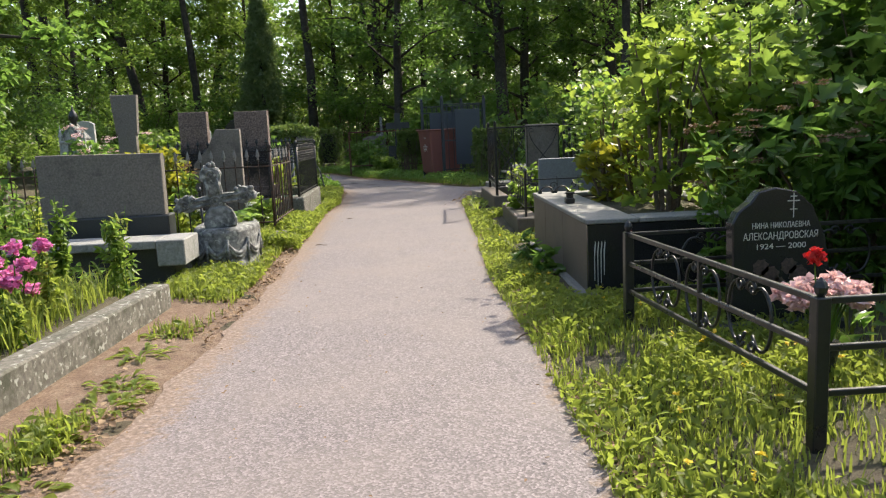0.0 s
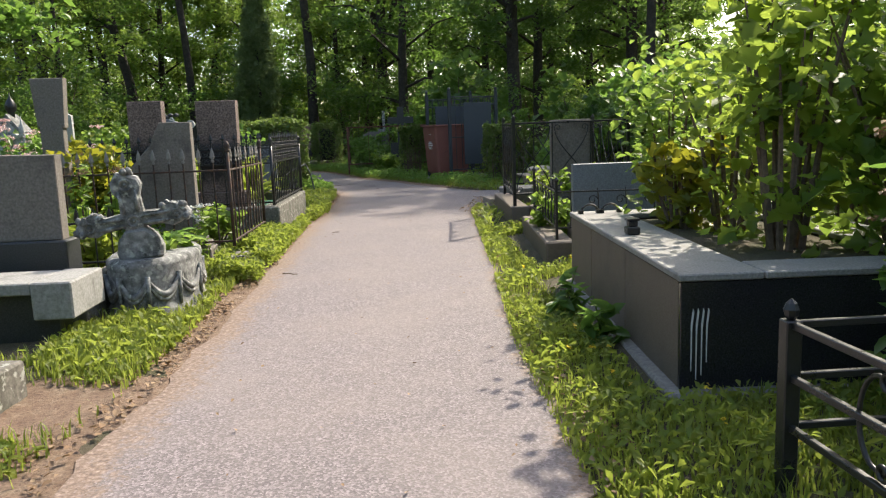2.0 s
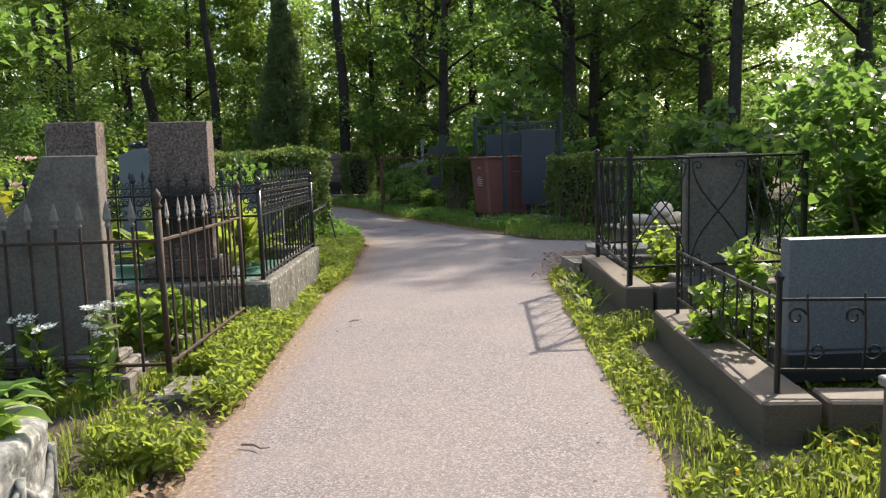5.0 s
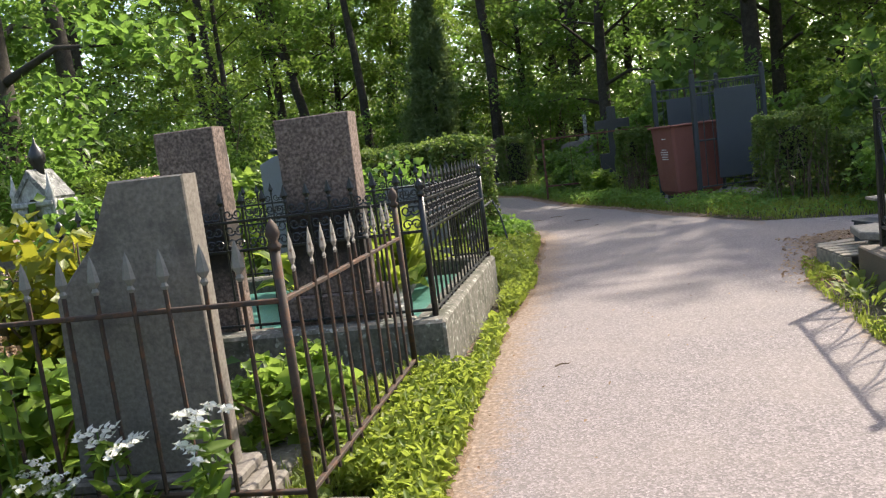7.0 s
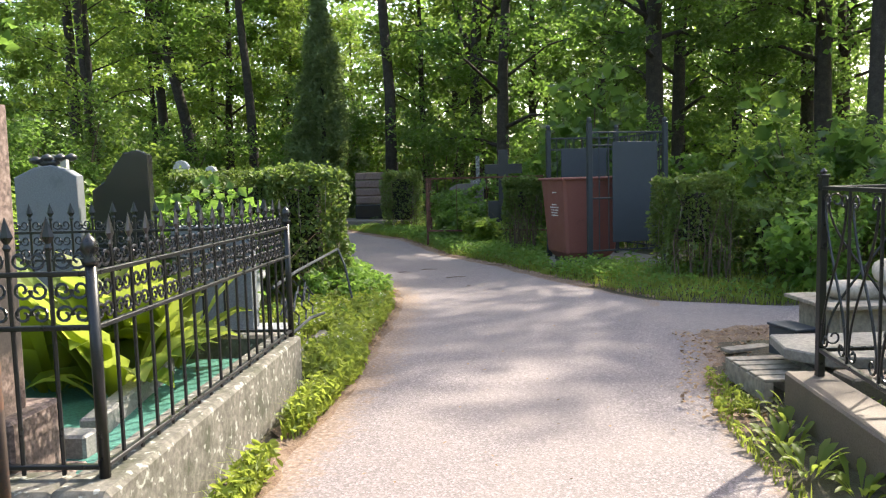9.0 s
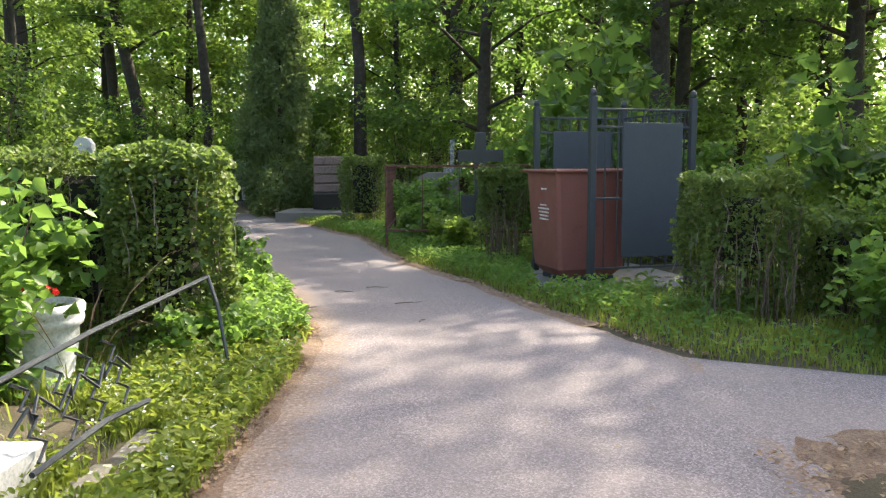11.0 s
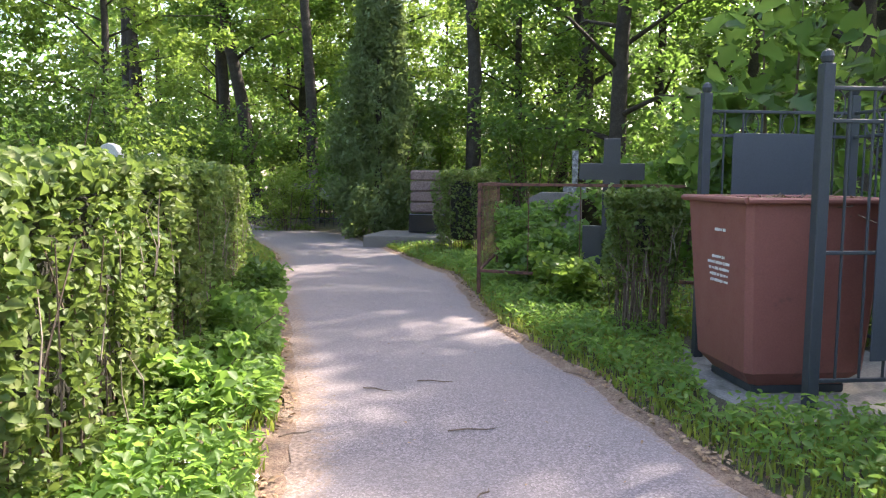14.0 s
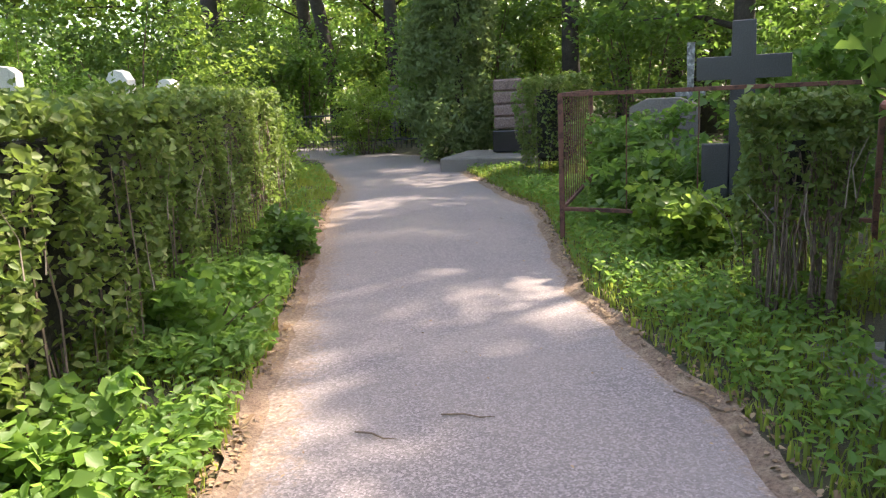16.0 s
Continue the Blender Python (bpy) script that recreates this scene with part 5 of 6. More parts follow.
p = np.stack([rng.uniform(0.06, 0.92, 900), rng.uniform(0.06, 0.86, 900), 1.15 + rng.uniform(-0.05, 0.09, 900)], 1)
v, f = leaf_cloud(rng, p, 0.07, 0.4)
part("leaves", tris("leaves", v, f, DRY_LEAF), None, litter)
part("heap", Shape().box(0.05, 0.93, 0.05, 0.87, 1.03, 1.13, 0.04), LITTER, litter)

# ---- beyond the bin ----
frame_root = thing("rusty_fence", pose(-0.86, 26.68, 0.05), "rusty angle-iron grave fence with thin bars", "fence")
for q in ((-0.86, 26.68), (1.75, 26.15), (-0.95, 29.2)):
    child("post", Shape().box(-0.022, 0.022, -0.022, 0.022, 0, 1.40, 0.003).mesh("post", RUST), frame_root, Matrix.Translation((*q, 0.05)))
for p0, p1 in (((-0.86, 26.68), (1.75, 26.15)), ((-0.86, 26.68), (-0.95, 29.2))):
    m, length = run_frame(p0, p1, 0.05)
    for h in (0.3, 1.39):
        child("rail", Shape().box(0, length, -0.018, 0.018, h - 0.018, h + 0.018, 0.003).mesh("rail", RUST), frame_root, m)
    for k in range(1, int(length / 0.16)):
        if p1[1] > 27 or k % 4 == 0:
            child("bar", Shape().tube([(0, 0, 0.3), (0, 0, 1.38)], 0.006, 5).mesh("bar", RUST), frame_root, m @ Matrix.Translation((k * 0.16, 0, 0)))
cross = thing("memorial_cross", pose(0.75, 26.6, 0.05), "massive plain dark granite memorial cross", "cross")
part("cross", Shape().slab([(-0.11, 0.0), (0.11, 0.0), (0.1, 1.46), (0.385, 1.46), (0.385, 1.655), (0.1, 1.655), (0.095, 1.95), (-0.095, 1.95), (-0.1, 1.655), (-0.385, 1.655), (-0.385, 1.46), (-0.1, 1.46)], 0, 0.14, 0.006), DARK_GRANITE, cross)
part("plinth", Shape().box(-0.3, 0.3, -0.12, 0.3, -0.05, 0.35, 0.02), DARK_GRANITE, cross)
headstone("headstone", "low dark granite headstone among weeds", [(0.42, 0.02), (0.66, 0.02), (0.66, 0.95), (0.42, 0.95)], 26.6, 26.72, DARK_GRANITE)
for k in range(1):
    red = thing("memorial_stone", pose(-2.9, 34.05, 0.0), "wide red granite memorial of rough-hewn courses on a black base", "memorial")
    rr = random.Random(3)
    for c in range(4):
        for x, w in ((-3.6, 1.7),):
            s = Shape().box(x, min(x + w, -1.95) - 0.008, 34.0 + rr.uniform(0, 0.05), 34.5, 0.72 + c * 0.245, 0.72 + c * 0.245 + 0.235, 0.035)
            apart("stone_block", s, RED_GRANITE, red)
    apart("base", Shape().box(-3.6, -1.9, 33.9, 34.5, 0.28, 0.70, 0.015), BLACK_GRANITE, red, "polished black granite base")
    apart("plinth", Shape().box(-4.4, -1.8, 33.0, 34.8, -0.05, 0.26, 0.02), GREY_STONE, red)
far_fence = thing("iron_fence", pose(-9.0, 38.2, 0.05), "far grey-green iron railing", "fence")
for p0, p1 in (((-10.5, 38.0), (-5.9, 38.6)),):
    m, length = run_frame(p0, p1, 0.05)
    for h in (0.25, 0.95):
        child("rail", Shape().box(0, length, -0.02, 0.02, h - 0.02, h + 0.02, 0.004).mesh("rail", GREY_IRON), far_fence, m)
    bar = Shape().tube([(0, 0, 0), (0, 0, 1.0)], 0.01, 5).mesh("bar", GREY_IRON)
    for k in range(int(length / 0.14)):
        child("bar", bar, far_fence, m @ Matrix.Translation((k * 0.14, 0, 0)))


def stone_cross(x, y, z, h, mat, label, turn=0.0, arm=0.42, thick=0.09, stout=0.07):
    root = thing("memorial_cross", pose(x, y, z, 0, 0, turn), label, "cross")
    w = h * stout
    az = h * 0.66
    part("cross", Shape().slab([(-w, 0.22), (w, 0.22), (w, az - w), (h * arm, az - w * 1.25), (h * arm, az + w * 1.25), (w, az + w), (w * 1.25, h), (-w * 1.25, h), (-w, az + w), (-h * arm, az + w * 1.25), (-h * arm, az - w * 1.25), (-w, az - w)], 0, thick, 0.008), mat, root)
    part("plinth", Shape().box(-w * 2.4, w * 2.4, -0.1, thick + 0.1, -0.05, 0.22, 0.015), GREY_STONE, root)
    return root


stone_cross(-7.0, 39.2, 0.05, 1.5, SHRINE_MARBLE, "weathered white stone cross by the far railing", 10)
stone_cross(-8.2, 39.8, 0.05, 1.7, GREY_STONE, "grey stone cross by the far railing", -8)
stone_cross(0.2, 30.5, 0.05, 1.95, OLD_MARBLE, "small pale ornate cross among bushes", 0, 0.10, 0.06, 0.022)
headstone("headstone", "old grey stone monument overgrown with weeds", [(-0.5, 0), (0.35, 0), (0.35, 1.2), (0.1, 1.3), (-0.3, 1.3), (-0.5, 1.2)], 29.4, 29.7, GREY_STONE)
# stones behind the long hedge
for x, y, z, w in ((-9.9, 28.4, 2.25, 0.7), (-6.1, 26.7, 1.97, 0.32), (-5.5, 26.8, 1.84, 0.26)):
    headstone("headstone", "pale rounded headstone standing behind the hedge", [(x - w / 2, 0.0), (x + w / 2, 0.0), (x + w / 2, z - 0.12), (x + w * 0.3, z - 0.03), (x, z), (x - w * 0.3, z - 0.03), (x - w / 2, z - 0.12)], y, y + 0.14, PALE_STONE)

# ---- graves on the left ----
kerb("long weathered concrete kerb of a planted grave", [(-1.68, 4.3, -1.42, 7.42, 0.16), (-1.92, 1.2, -1.685, 4.29, 0.16)], -0.05, 0.222, ROUGH_CONCRETE)
bed = thing("planted_bed", pose(-2.6, 5.5, 0.0), "soil bed of a grave grown with weeds", "flower bed")
part("soil", Shape().box(-1.4, 0.85, -3.8, 1.8, -0.05, 0.17, 0.03), SOIL, bed)
headstone("headstone", "small red-brown stone block in the bed", [(-2.55, 0.1), (-2.2, 0.1), (-2.2, 0.40), (-2.55, 0.40)], 6.1, 6.25, RED_GRANITE)
asters = thing("aster_bunch", pose(-2.2, 6.55, 0.17), "bunch of bright pink asters in the grave bed", "flowers")
rng = np.random.default_rng(71)
s = Shape()
for k in range(11):
    a, r = k * 2.4, 0.05 + 0.045 * math.sqrt(k)
    x, y, z = math.cos(a) * r * 1.3, math.sin(a) * r, 0.50 - 0.1 * (k % 4)
    part("flower", flower_head(rng, 0.06, PETAL_PINK, 70), None, asters, m=pose(x, y, z))
    part("stem", Shape().tube([(x * 0.2, y * 0.2, 0), (x * 0.8, y * 0.8, z * 0.6), (x, y, z)], 0.005, 5), LEAF_DARK, asters)
cop = thing("grave_slab", pose(-1.7, 8.1, 0.0), "pale stone ledge on a dark recessed base", "grave")
apart("ledge", Shape().box(-3.3, -1.85, 7.95, 8.42, 0.385, 0.46, 0.008), LEDGE_STONE, cop)
apart("end_block", Shape().box(-1.845, -1.6, 7.93, 8.44, 0.23, 0.463, 0.01), LEDGE_STONE, cop)
apart("base", Shape().box(-3.25, -1.72, 8.02, 8.4, -0.05, 0.384, 0.01), DARK_GRANITE, cop)
moved(cop, 0.1, 0.3)
wide_slab = headstone("headstone", "wide plain grey stone slab on a dark base", [(-3.06, 0.62), (-1.89, 0.62), (-1.885, 1.215), (-3.06, 1.24)], 8.95, 9.07, GREY_STONE, [(-3.0, -1.85, 8.9, 9.15, 0.28, 0.62), (-3.1, -1.8, 8.8, 9.25, -0.05, 0.28)], DARK_GRANITE)
moved(wide_slab, 0.02, 0.1)
kerb("low stone kerb beside the pedestal", [(-1.66, 8.6, -1.66, 9.9, 0.14)], -0.05, 0.34, ROUGH_CONCRETE, 0.02)
stone_cross(-3.1, 11.93, 0.05, 1.92, GREY_STONE, "tall thin grey stone cross", 4, 0.06, 0.12)
headstone("headstone", "low grey headstone among flowers", [(-4.1, 0.05), (-3.45, 0.05), (-3.45, 1.02), (-3.55, 1.1), (-4.1, 1.1)], 13.0, 13.15, GREY_STONE)

# the carved pedestal with a leaning cross
ped = thing("carved_pedestal", pose(-1.38, 9.5, 0.0), "weathered carved oval stone pedestal with swags", "pedestal")
part("drum", Shape().lathe([(0.60, -0.06), (0.60, 0.05), (0.575, 0.10), (0.56, 0.13), (0.55, 0.30), (0.565, 0.345), (0.555, 0.37), (0.57, 0.40), (0.565, 0.43), (0.52, 0.452), (0.35, 0.455)], 32, None, 0.56, 1.0), OLD_MARBLE, ped, smooth=True)
for k in range(10):
    a0, a1 = 2 * math.pi * k / 10, 2 * math.pi * (k + 1) / 10
    s = Shape()
    for off, rr2 in ((0.0, 0.017), (0.035, 0.013)):
        pts = []
        for g in np.linspace(0, 1, 9):
            a = a0 + (a1 - a0) * g
            pts.append((math.cos(a) * 0.318, math.sin(a) * 0.568, 0.315 - off - 0.12 * math.sin(math.pi * g)))
        s.tube(pts, [rr2 * (0.5 + math.sin(math.pi * g)) for g in np.linspace(0, 1, 9)], 6)
    s.tube([(math.cos(a0) * 0.322, math.sin(a0) * 0.575, 0.34), (math.cos(a0) * 0.322, math.sin(a0) * 0.575, 0.10)], [0.02, 0.012], 6)
    part("swag", s, OLD_MARBLE, ped, smooth=True)
oc = thing("stone_cross", pose(-1.36, 9.16, 0.45, 3, -7, 8), "weathered ornate stone cross leaning on the pedestal", "cross")
part("foot", Shape().slab([(-0.15, 0.0), (0.15, 0.0), (0.16, 0.07), (0.13, 0.16), (0.07, 0.22), (-0.07, 0.22), (-0.13, 0.16), (-0.16, 0.07)], -0.07, 0.07, 0.02), OLD_MARBLE, oc)
s = Shape().slab([(-0.07, 0.18), (0.07, 0.18), (0.07, 0.235), (0.2, 0.225), (0.27, 0.20), (0.33, 0.22), (0.40, 0.28), (0.36, 0.34), (0.28, 0.375), (0.2, 0.325), (0.08, 0.335), (0.075, 0.45), (0.105, 0.53), (0.085, 0.585), (0.03, 0.61), (-0.05, 0.635), (-0.1, 0.57), (-0.105, 0.51), (-0.07, 0.45), (-0.08, 0.335), (-0.2, 0.325), (-0.28, 0.375), (-0.36, 0.34), (-0.40, 0.28), (-0.33, 0.22), (-0.27, 0.20), (-0.2, 0.225), (-0.07, 0.235)], -0.05, 0.05, 0.018)
part("cross", s, OLD_MARBLE, oc)
for x, z, r in ((0.3, 0.28, 0.045), (-0.3, 0.28, 0.045), (0, 0.54, 0.05), (0, 0.28, 0.05), (0.085, 0.09, 0.055), (-0.085, 0.09, 0.055)):
    part("rosette", Shape().tube([(x + r * 0.8 * math.cos(a), -0.052, z + r * 0.8 * math.sin(a)) for a in np.linspace(0, 6.28, 12)], 0.010, 6).lathe([(0.016, 0.0), (0.011, 0.012), (0.003, 0.018)], 8, pose(x, -0.05, z, 90)), OLD_MARBLE, oc, smooth=True)
for x0, x1, z0, z1 in ((0.06, 0.25, 0.255, 0.25), (-0.06, -0.25, 0.255, 0.25), (0.06, 0.25, 0.305, 0.31), (-0.06, -0.25, 0.305, 0.31), (0.045, 0.06, 0.34, 0.5), (-0.045, -0.06, 0.34, 0.5)):
    part("moulding", Shape().tube([(x0, -0.052, z0), ((x0 + x1) / 2, -0.058, (z0 + z1) / 2), (x1, -0.052, z1)], [0.01, 0.014, 0.01], 6), OLD_MARBLE, oc, smooth=True)
rng = np.random.default_rng(83)
for x, z in ((0.34, 0.33), (0.24, 0.35), (-0.34, 0.33), (-0.24, 0.35), (0.37, 0.25), (-0.37, 0.25), (0.02, 0.62)):
    q = rng.normal(0, 1, (5, 3))
    lump = Shape()
    for d in q:
        d = d / np.linalg.norm(d) * 0.03
        lump.lathe([(0.006, -0.024), (0.022, -0.012), (0.026, 0.004), (0.016, 0.02), (0.003, 0.028)], 7, Matrix.Translation((x + float(d[0]), -0.03 + float(d[1]), z + float(d[2]) * 0.7)))
    part("carved_leaf", lump, OLD_MARBLE, oc, smooth=True)
leafy_plant(81, "green plants growing on the pedestal", -1.32, 9.62, 0.45, 26, 0.26, 0.09, 0.75, 0.7, LEAF_BRIGHT)
leafy_plant(82, "green plants growing on the pedestal", -1.42, 9.85, 0.45, 20, 0.28, 0.09, 0.85, 0.7, LEAF)

# the rusty fence, the slanted stone
rust_fence = spear_fence("rusty wrought-iron grave fence with spear heads", (-1.25, 11.3), [((-1.25, 11.3), (-4.6, 11.35)), ((-1.25, 11.3), (-1.22, 12.95))], 0.16, (0.05, 0.76), 0.98, 0.148, RUST_IRON, 0.0085, 0.017, jitter=0.012)
rust_kerb = kerb("flat stone kerb under the rusty fence", [(-1.14, 11.2, -1.12, 11.6, 0.2), (-1.12, 12.6, -1.12, 13.1, 0.2), (-1.62, 11.9, -1.56, 12.9, 0.3)], -0.05, 0.07, ROUGH_CONCRETE, 0.02)
slant = headstone("headstone", "tall grey stone slab with one shoulder cut at a slant", [(-2.33, 0.25), (-1.69, 0.25), (-1.69, 1.405), (-1.99, 1.41), (-2.03, 1.33), (-2.1, 1.18), (-2.2, 1.08), (-2.29, 0.98)], 11.6, 11.72, GREY_STONE, [(-2.38, -1.63, 11.55, 11.78, 0.2, 0.25), (-2.41, -1.59, 11.52, 11.81, 0.14, 0.198), (-2.45, -1.56, 11.48, 11.85, -0.05, 0.138)], GREY_STONE, 0.03)
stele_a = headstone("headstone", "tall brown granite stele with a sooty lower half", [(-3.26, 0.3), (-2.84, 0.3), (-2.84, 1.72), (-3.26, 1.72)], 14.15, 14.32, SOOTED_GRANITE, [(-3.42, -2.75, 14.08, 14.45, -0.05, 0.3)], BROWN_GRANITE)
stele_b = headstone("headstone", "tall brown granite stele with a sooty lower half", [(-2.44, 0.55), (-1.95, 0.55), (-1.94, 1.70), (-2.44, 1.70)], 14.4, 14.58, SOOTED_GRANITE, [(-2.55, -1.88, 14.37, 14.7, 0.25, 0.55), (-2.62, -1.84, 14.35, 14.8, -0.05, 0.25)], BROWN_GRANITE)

for root, dx, dy in ((rust_fence, 0.1, -0.05), (rust_kerb, 0.12, -0.1), (slant, 0.165, -0.23), (stele_a, 0.46, -0.75), (stele_b, 0.47, -0.98)):
    moved(root, dx, dy, 0, 0.05)

# the white shrine
shrine = thing("stone_shrine", pose(-5.0, 15.1, 0.0), "small white marble shrine with arched niche and dark dome", "monument")
part("base", Shape().box(-0.42, 0.42, -0.35, 0.35, -0.05, 0.85, 0.02).box(-0.36, 0.36, -0.3, 0.3, 0.85, 0.98, 0.015), SHRINE_MARBLE, shrine)
shrine.matrix_basis = shrine.matrix_basis @ Matrix.Diagonal((0.62, 0.62, 0.98, 1))
arch = [(-0.28, 0.98), (-0.13, 0.98), (-0.13, 1.36)] + [(math.cos(a) * 0.13, 1.36 + math.sin(a) * 0.14) for a in np.linspace(math.pi * 0.85, math.pi * 0.15, 6)] + [(0.13, 1.36), (0.13, 0.98), (0.28, 0.98), (0.28, 1.5), (0.16, 1.62), (0.0, 1.74), (-0.16, 1.62), (-0.28, 1.5)]
part("front", Shape().slab(arch, -0.26, -0.10, 0.006), SHRINE_MARBLE, shrine)
part("body", Shape().box(-0.275, 0.275, -0.095, 0.26, 0.98, 1.5, 0.01), SHRINE_MARBLE, shrine)
part("roof", Shape().slab([(-0.33, 1.50), (-0.29, 1.46), (0.0, 1.70), (0.29, 1.46), (0.33, 1.50), (0.0, 1.77)], -0.285, 0.28, 0.01), OLD_MARBLE, shrine)
for x in (-0.3, 0.3):
    part("pinnacle", Shape().lathe([(0.06, 1.46), (0.05, 1.52), (0.065, 1.56), (0.03, 1.62), (0.004, 1.74)], 10, Matrix.Translation((x, -0.24, 0))), SHRINE_MARBLE, shrine, smooth=True)
part("cornice", Shape().box(-0.34, 0.34, -0.31, 0.3, 1.42, 1.47, 0.012), SHRINE_MARBLE, shrine)
part("dome", Shape().lathe([(0.07, 1.68), (0.075, 1.79), (0.12, 1.84), (0.125, 1.90), (0.08, 1.96), (0.02, 2.02), (0.004, 2.09)], 14), BLACK_IRON, shrine, "dark metal onion dome", True)
for x in (-0.32, 0.32):
    part("pillar", Shape().lathe([(0.05, 0.98), (0.04, 1.02), (0.036, 1.42), (0.055, 1.48)], 10, Matrix.Translation((x, -0.24, 0))), SHRINE_MARBLE, shrine, smooth=True)

# the black fence on a kerb, green chippings inside
black_kerb = kerb("rough concrete kerb under the black fence", [(-1.02, 13.42, -0.92, 16.0, 0.22), (-3.6, 13.42, -1.22, 13.42, 0.22), (-3.6, 16.0, -1.1, 16.0, 0.2)], -0.05, 0.36, ROUGH_CONCRETE, 0.02)
black_fence = spear_fence("black wrought-iron grave fence with spear heads and scrolls", (-1.1, 13.56), [((-1.1, 13.56), (-3.6, 13.6)), ((-1.1, 13.56), (-0.98, 15.95)), ((-0.98, 15.95), (-3.5, 16.1))], 0.36, (0.04, 0.54, 0.73), 0.92, 0.145, BLACK_IRON, 0.008, 0.02, True)
chips = thing("gravel_bed", pose(-1.8, 14.8, 0.1), "green stone chippings in the fenced grave", "gravel")
part("bed", Shape().box(-1.7, 0.62, -1.05, 1.05, -0.12, 0.14, 0.01), TILE_GREEN, chips)
inner_kerb = kerb("small inner grave kerb among the chippings", [(-1.5, 14.3, -1.62, 15.5, 0.1), (-1.95, 14.1, -1.45, 14.05, 0.12)], 0.2, 0.34, COPING)
for root in (black_kerb, black_fence, chips, inner_kerb):
    moved(root, 0.04, -0.2, 1.4, 0.05)
headstone("headstone", "grey polished stone block behind the black fence", [(-2.12, 0.3), (-1.5, 0.3), (-1.5, 1.12), (-2.12, 1.12)], 16.55, 16.7, SLATE, [(-2.3, -1.3, 16.4, 16.85, -0.05, 0.3)], PALE_STONE)
grey_stone = headstone("headstone", "grey-green headstone with a carved rose on top", [(-3.58, 0.0), (-3.02, 0.0), (-3.02, 1.45), (-3.1, 1.5), (-3.25, 1.55), (-3.4, 1.53), (-3.58, 1.45)], 17.2, 17.32, SLATE, [(-3.7, -2.9, 17.1, 17.45, -0.05, 0.25)], SLATE)
black_stone = headstone("headstone", "black granite headstone with a curved slanting top", [(-2.92, 0.0), (-2.41, 0.0), (-2.41, 1.62), (-2.5, 1.66), (-2.62, 1.64), (-2.72, 1.52), (-2.8, 1.4), (-2.92, 1.32)], 17.25, 17.35, BLACK_GRANITE, [(-3.0, -2.3, 17.15, 17.5, -0.05, 0.25)], DARK_GRANITE)
for root in (grey_stone, black_stone):
    moved(root, -0.17, 0.0, 0, 0.09)
rose = Shape()
for k in range(9):
    a = k * 2.4
    rose.lathe([(0.01, -0.03), (0.05, -0.01), (0.045, 0.02), (0.005, 0.04)], 8, Matrix.Translation((-3.3 + math.cos(a) * 0.028 * k, 17.26 + math.sin(a) * 0.015, 1.57 + 0.02 * (k % 3))))
child("carved_rose", rose.mesh("carved_rose", DARK_GRANITE, True), grey_stone, Matrix.Identity(4), "dark carved rose on the top edge").matrix_parent_inverse = (Matrix.Translation((0.17, 0, -0.09)) @ grey_stone.matrix_basis).inverted()
for k, (x, y) in enumerate(((-1.72, 14.85), (-2.2, 15.0), (-2.0, 15.3), (-1.7, 15.35), (-2.6, 15.3))):
    leafy_plant(90 + k, "broad-leaved light-green plant in the grave", x, y, 0.24, 26, 0.68, 0.21, 1.6, 0.75, LEAF_WEED, "leafy_plant", "broad-leaved plants")

spear_fence("small black iron fence beside the pedestal", (-1.75, 10.0), [((-1.75, 10.0), (-2.95, 10.0))], 0.05, (0.25, 0.58), 0.70, 0.13, BLACK_IRON, 0.007, 0.014)
# planter and broken rail before the hedge
planter = thing("flower_planter", pose(-2.2, 18.42, 0.03), "weathered white stone planter with red flowers", "planter")
part("pot", Shape().lathe([(0.2, -0.05), (0.2, 0.05), (0.17, 0.09), (0.19, 0.2), (0.215, 0.34), (0.22, 0.42), (0.245, 0.44), (0.255, 0.48), (0.25, 0.50), (0.262, 0.52), (0.262, 0.56), (0.25, 0.575), (0.215, 0.575), (0.2, 0.5), (0.0, 0.49)], 28), OLD_WHITE, planter, smooth=True)
rng = np.random.default_rng(91)
for k in range(6):
    part("flower", flower_head(rng, 0.025, PETAL_RED, 30), None, planter, m=pose(math.cos(k * 2.4) * 0.1, math.sin(k * 2.4) * 0.1, 0.64 + 0.02 * (k % 3)))
part("leaves", strap_leaves(rng, 22, 0.2, 0.06, 0.5, 0.5, LEAF, "leaves"), None, planter, m=pose(0, 0, 0.49))
leafy_plant(95, "long arching grass stalks beside the planter", -1.95, 18.35, 0.05, 9, 1.0, 0.012, 1.6, 0.9, DRY_LEAF)
rail = thing("broken_railing", pose(-1.2, 18.85, 0.03), "bent thin grey iron railing of an old grave", "railing")
apart("top_rail", Shape().tube([(-1.35, 16.6, 0.62), (-1.36, 17.4, 0.65), (-1.27, 18.85, 0.71)], 0.014, 6), GREY_IRON, rail)
apart("post", Shape().tube([(-1.27, 18.85, 0.72), (-1.18, 18.76, 0.55), (-1.06, 18.65, 0.02)], 0.013, 6), GREY_IRON, rail)
apart("bottom_rail", Shape().tube([(-1.22, 16.6, 0.25), (-1.2, 17.2, 0.27), (-1.17, 17.6, 0.24)], 0.014, 6), GREY_IRON, rail)
for k in range(4):
    y = 16.75 + k * 0.26
    apart("wavy_bar", Shape().tube([(-1.25 - 0.016 * g, y + (0.05 if g % 2 else -0.05), 0.26 + g * 0.055) for g in range(7)], 0.009, 5), GREY_IRON, rail)
apart("wavy_bar", Shape().tube([(-1.3 + 0.03 * math.sin(g * 1.7), 16.6 + 0.085 * g, 0.45 + (0.045 if g % 2 else -0.045)) for g in range(13)], 0.009, 5), GREY_IRON, rail)
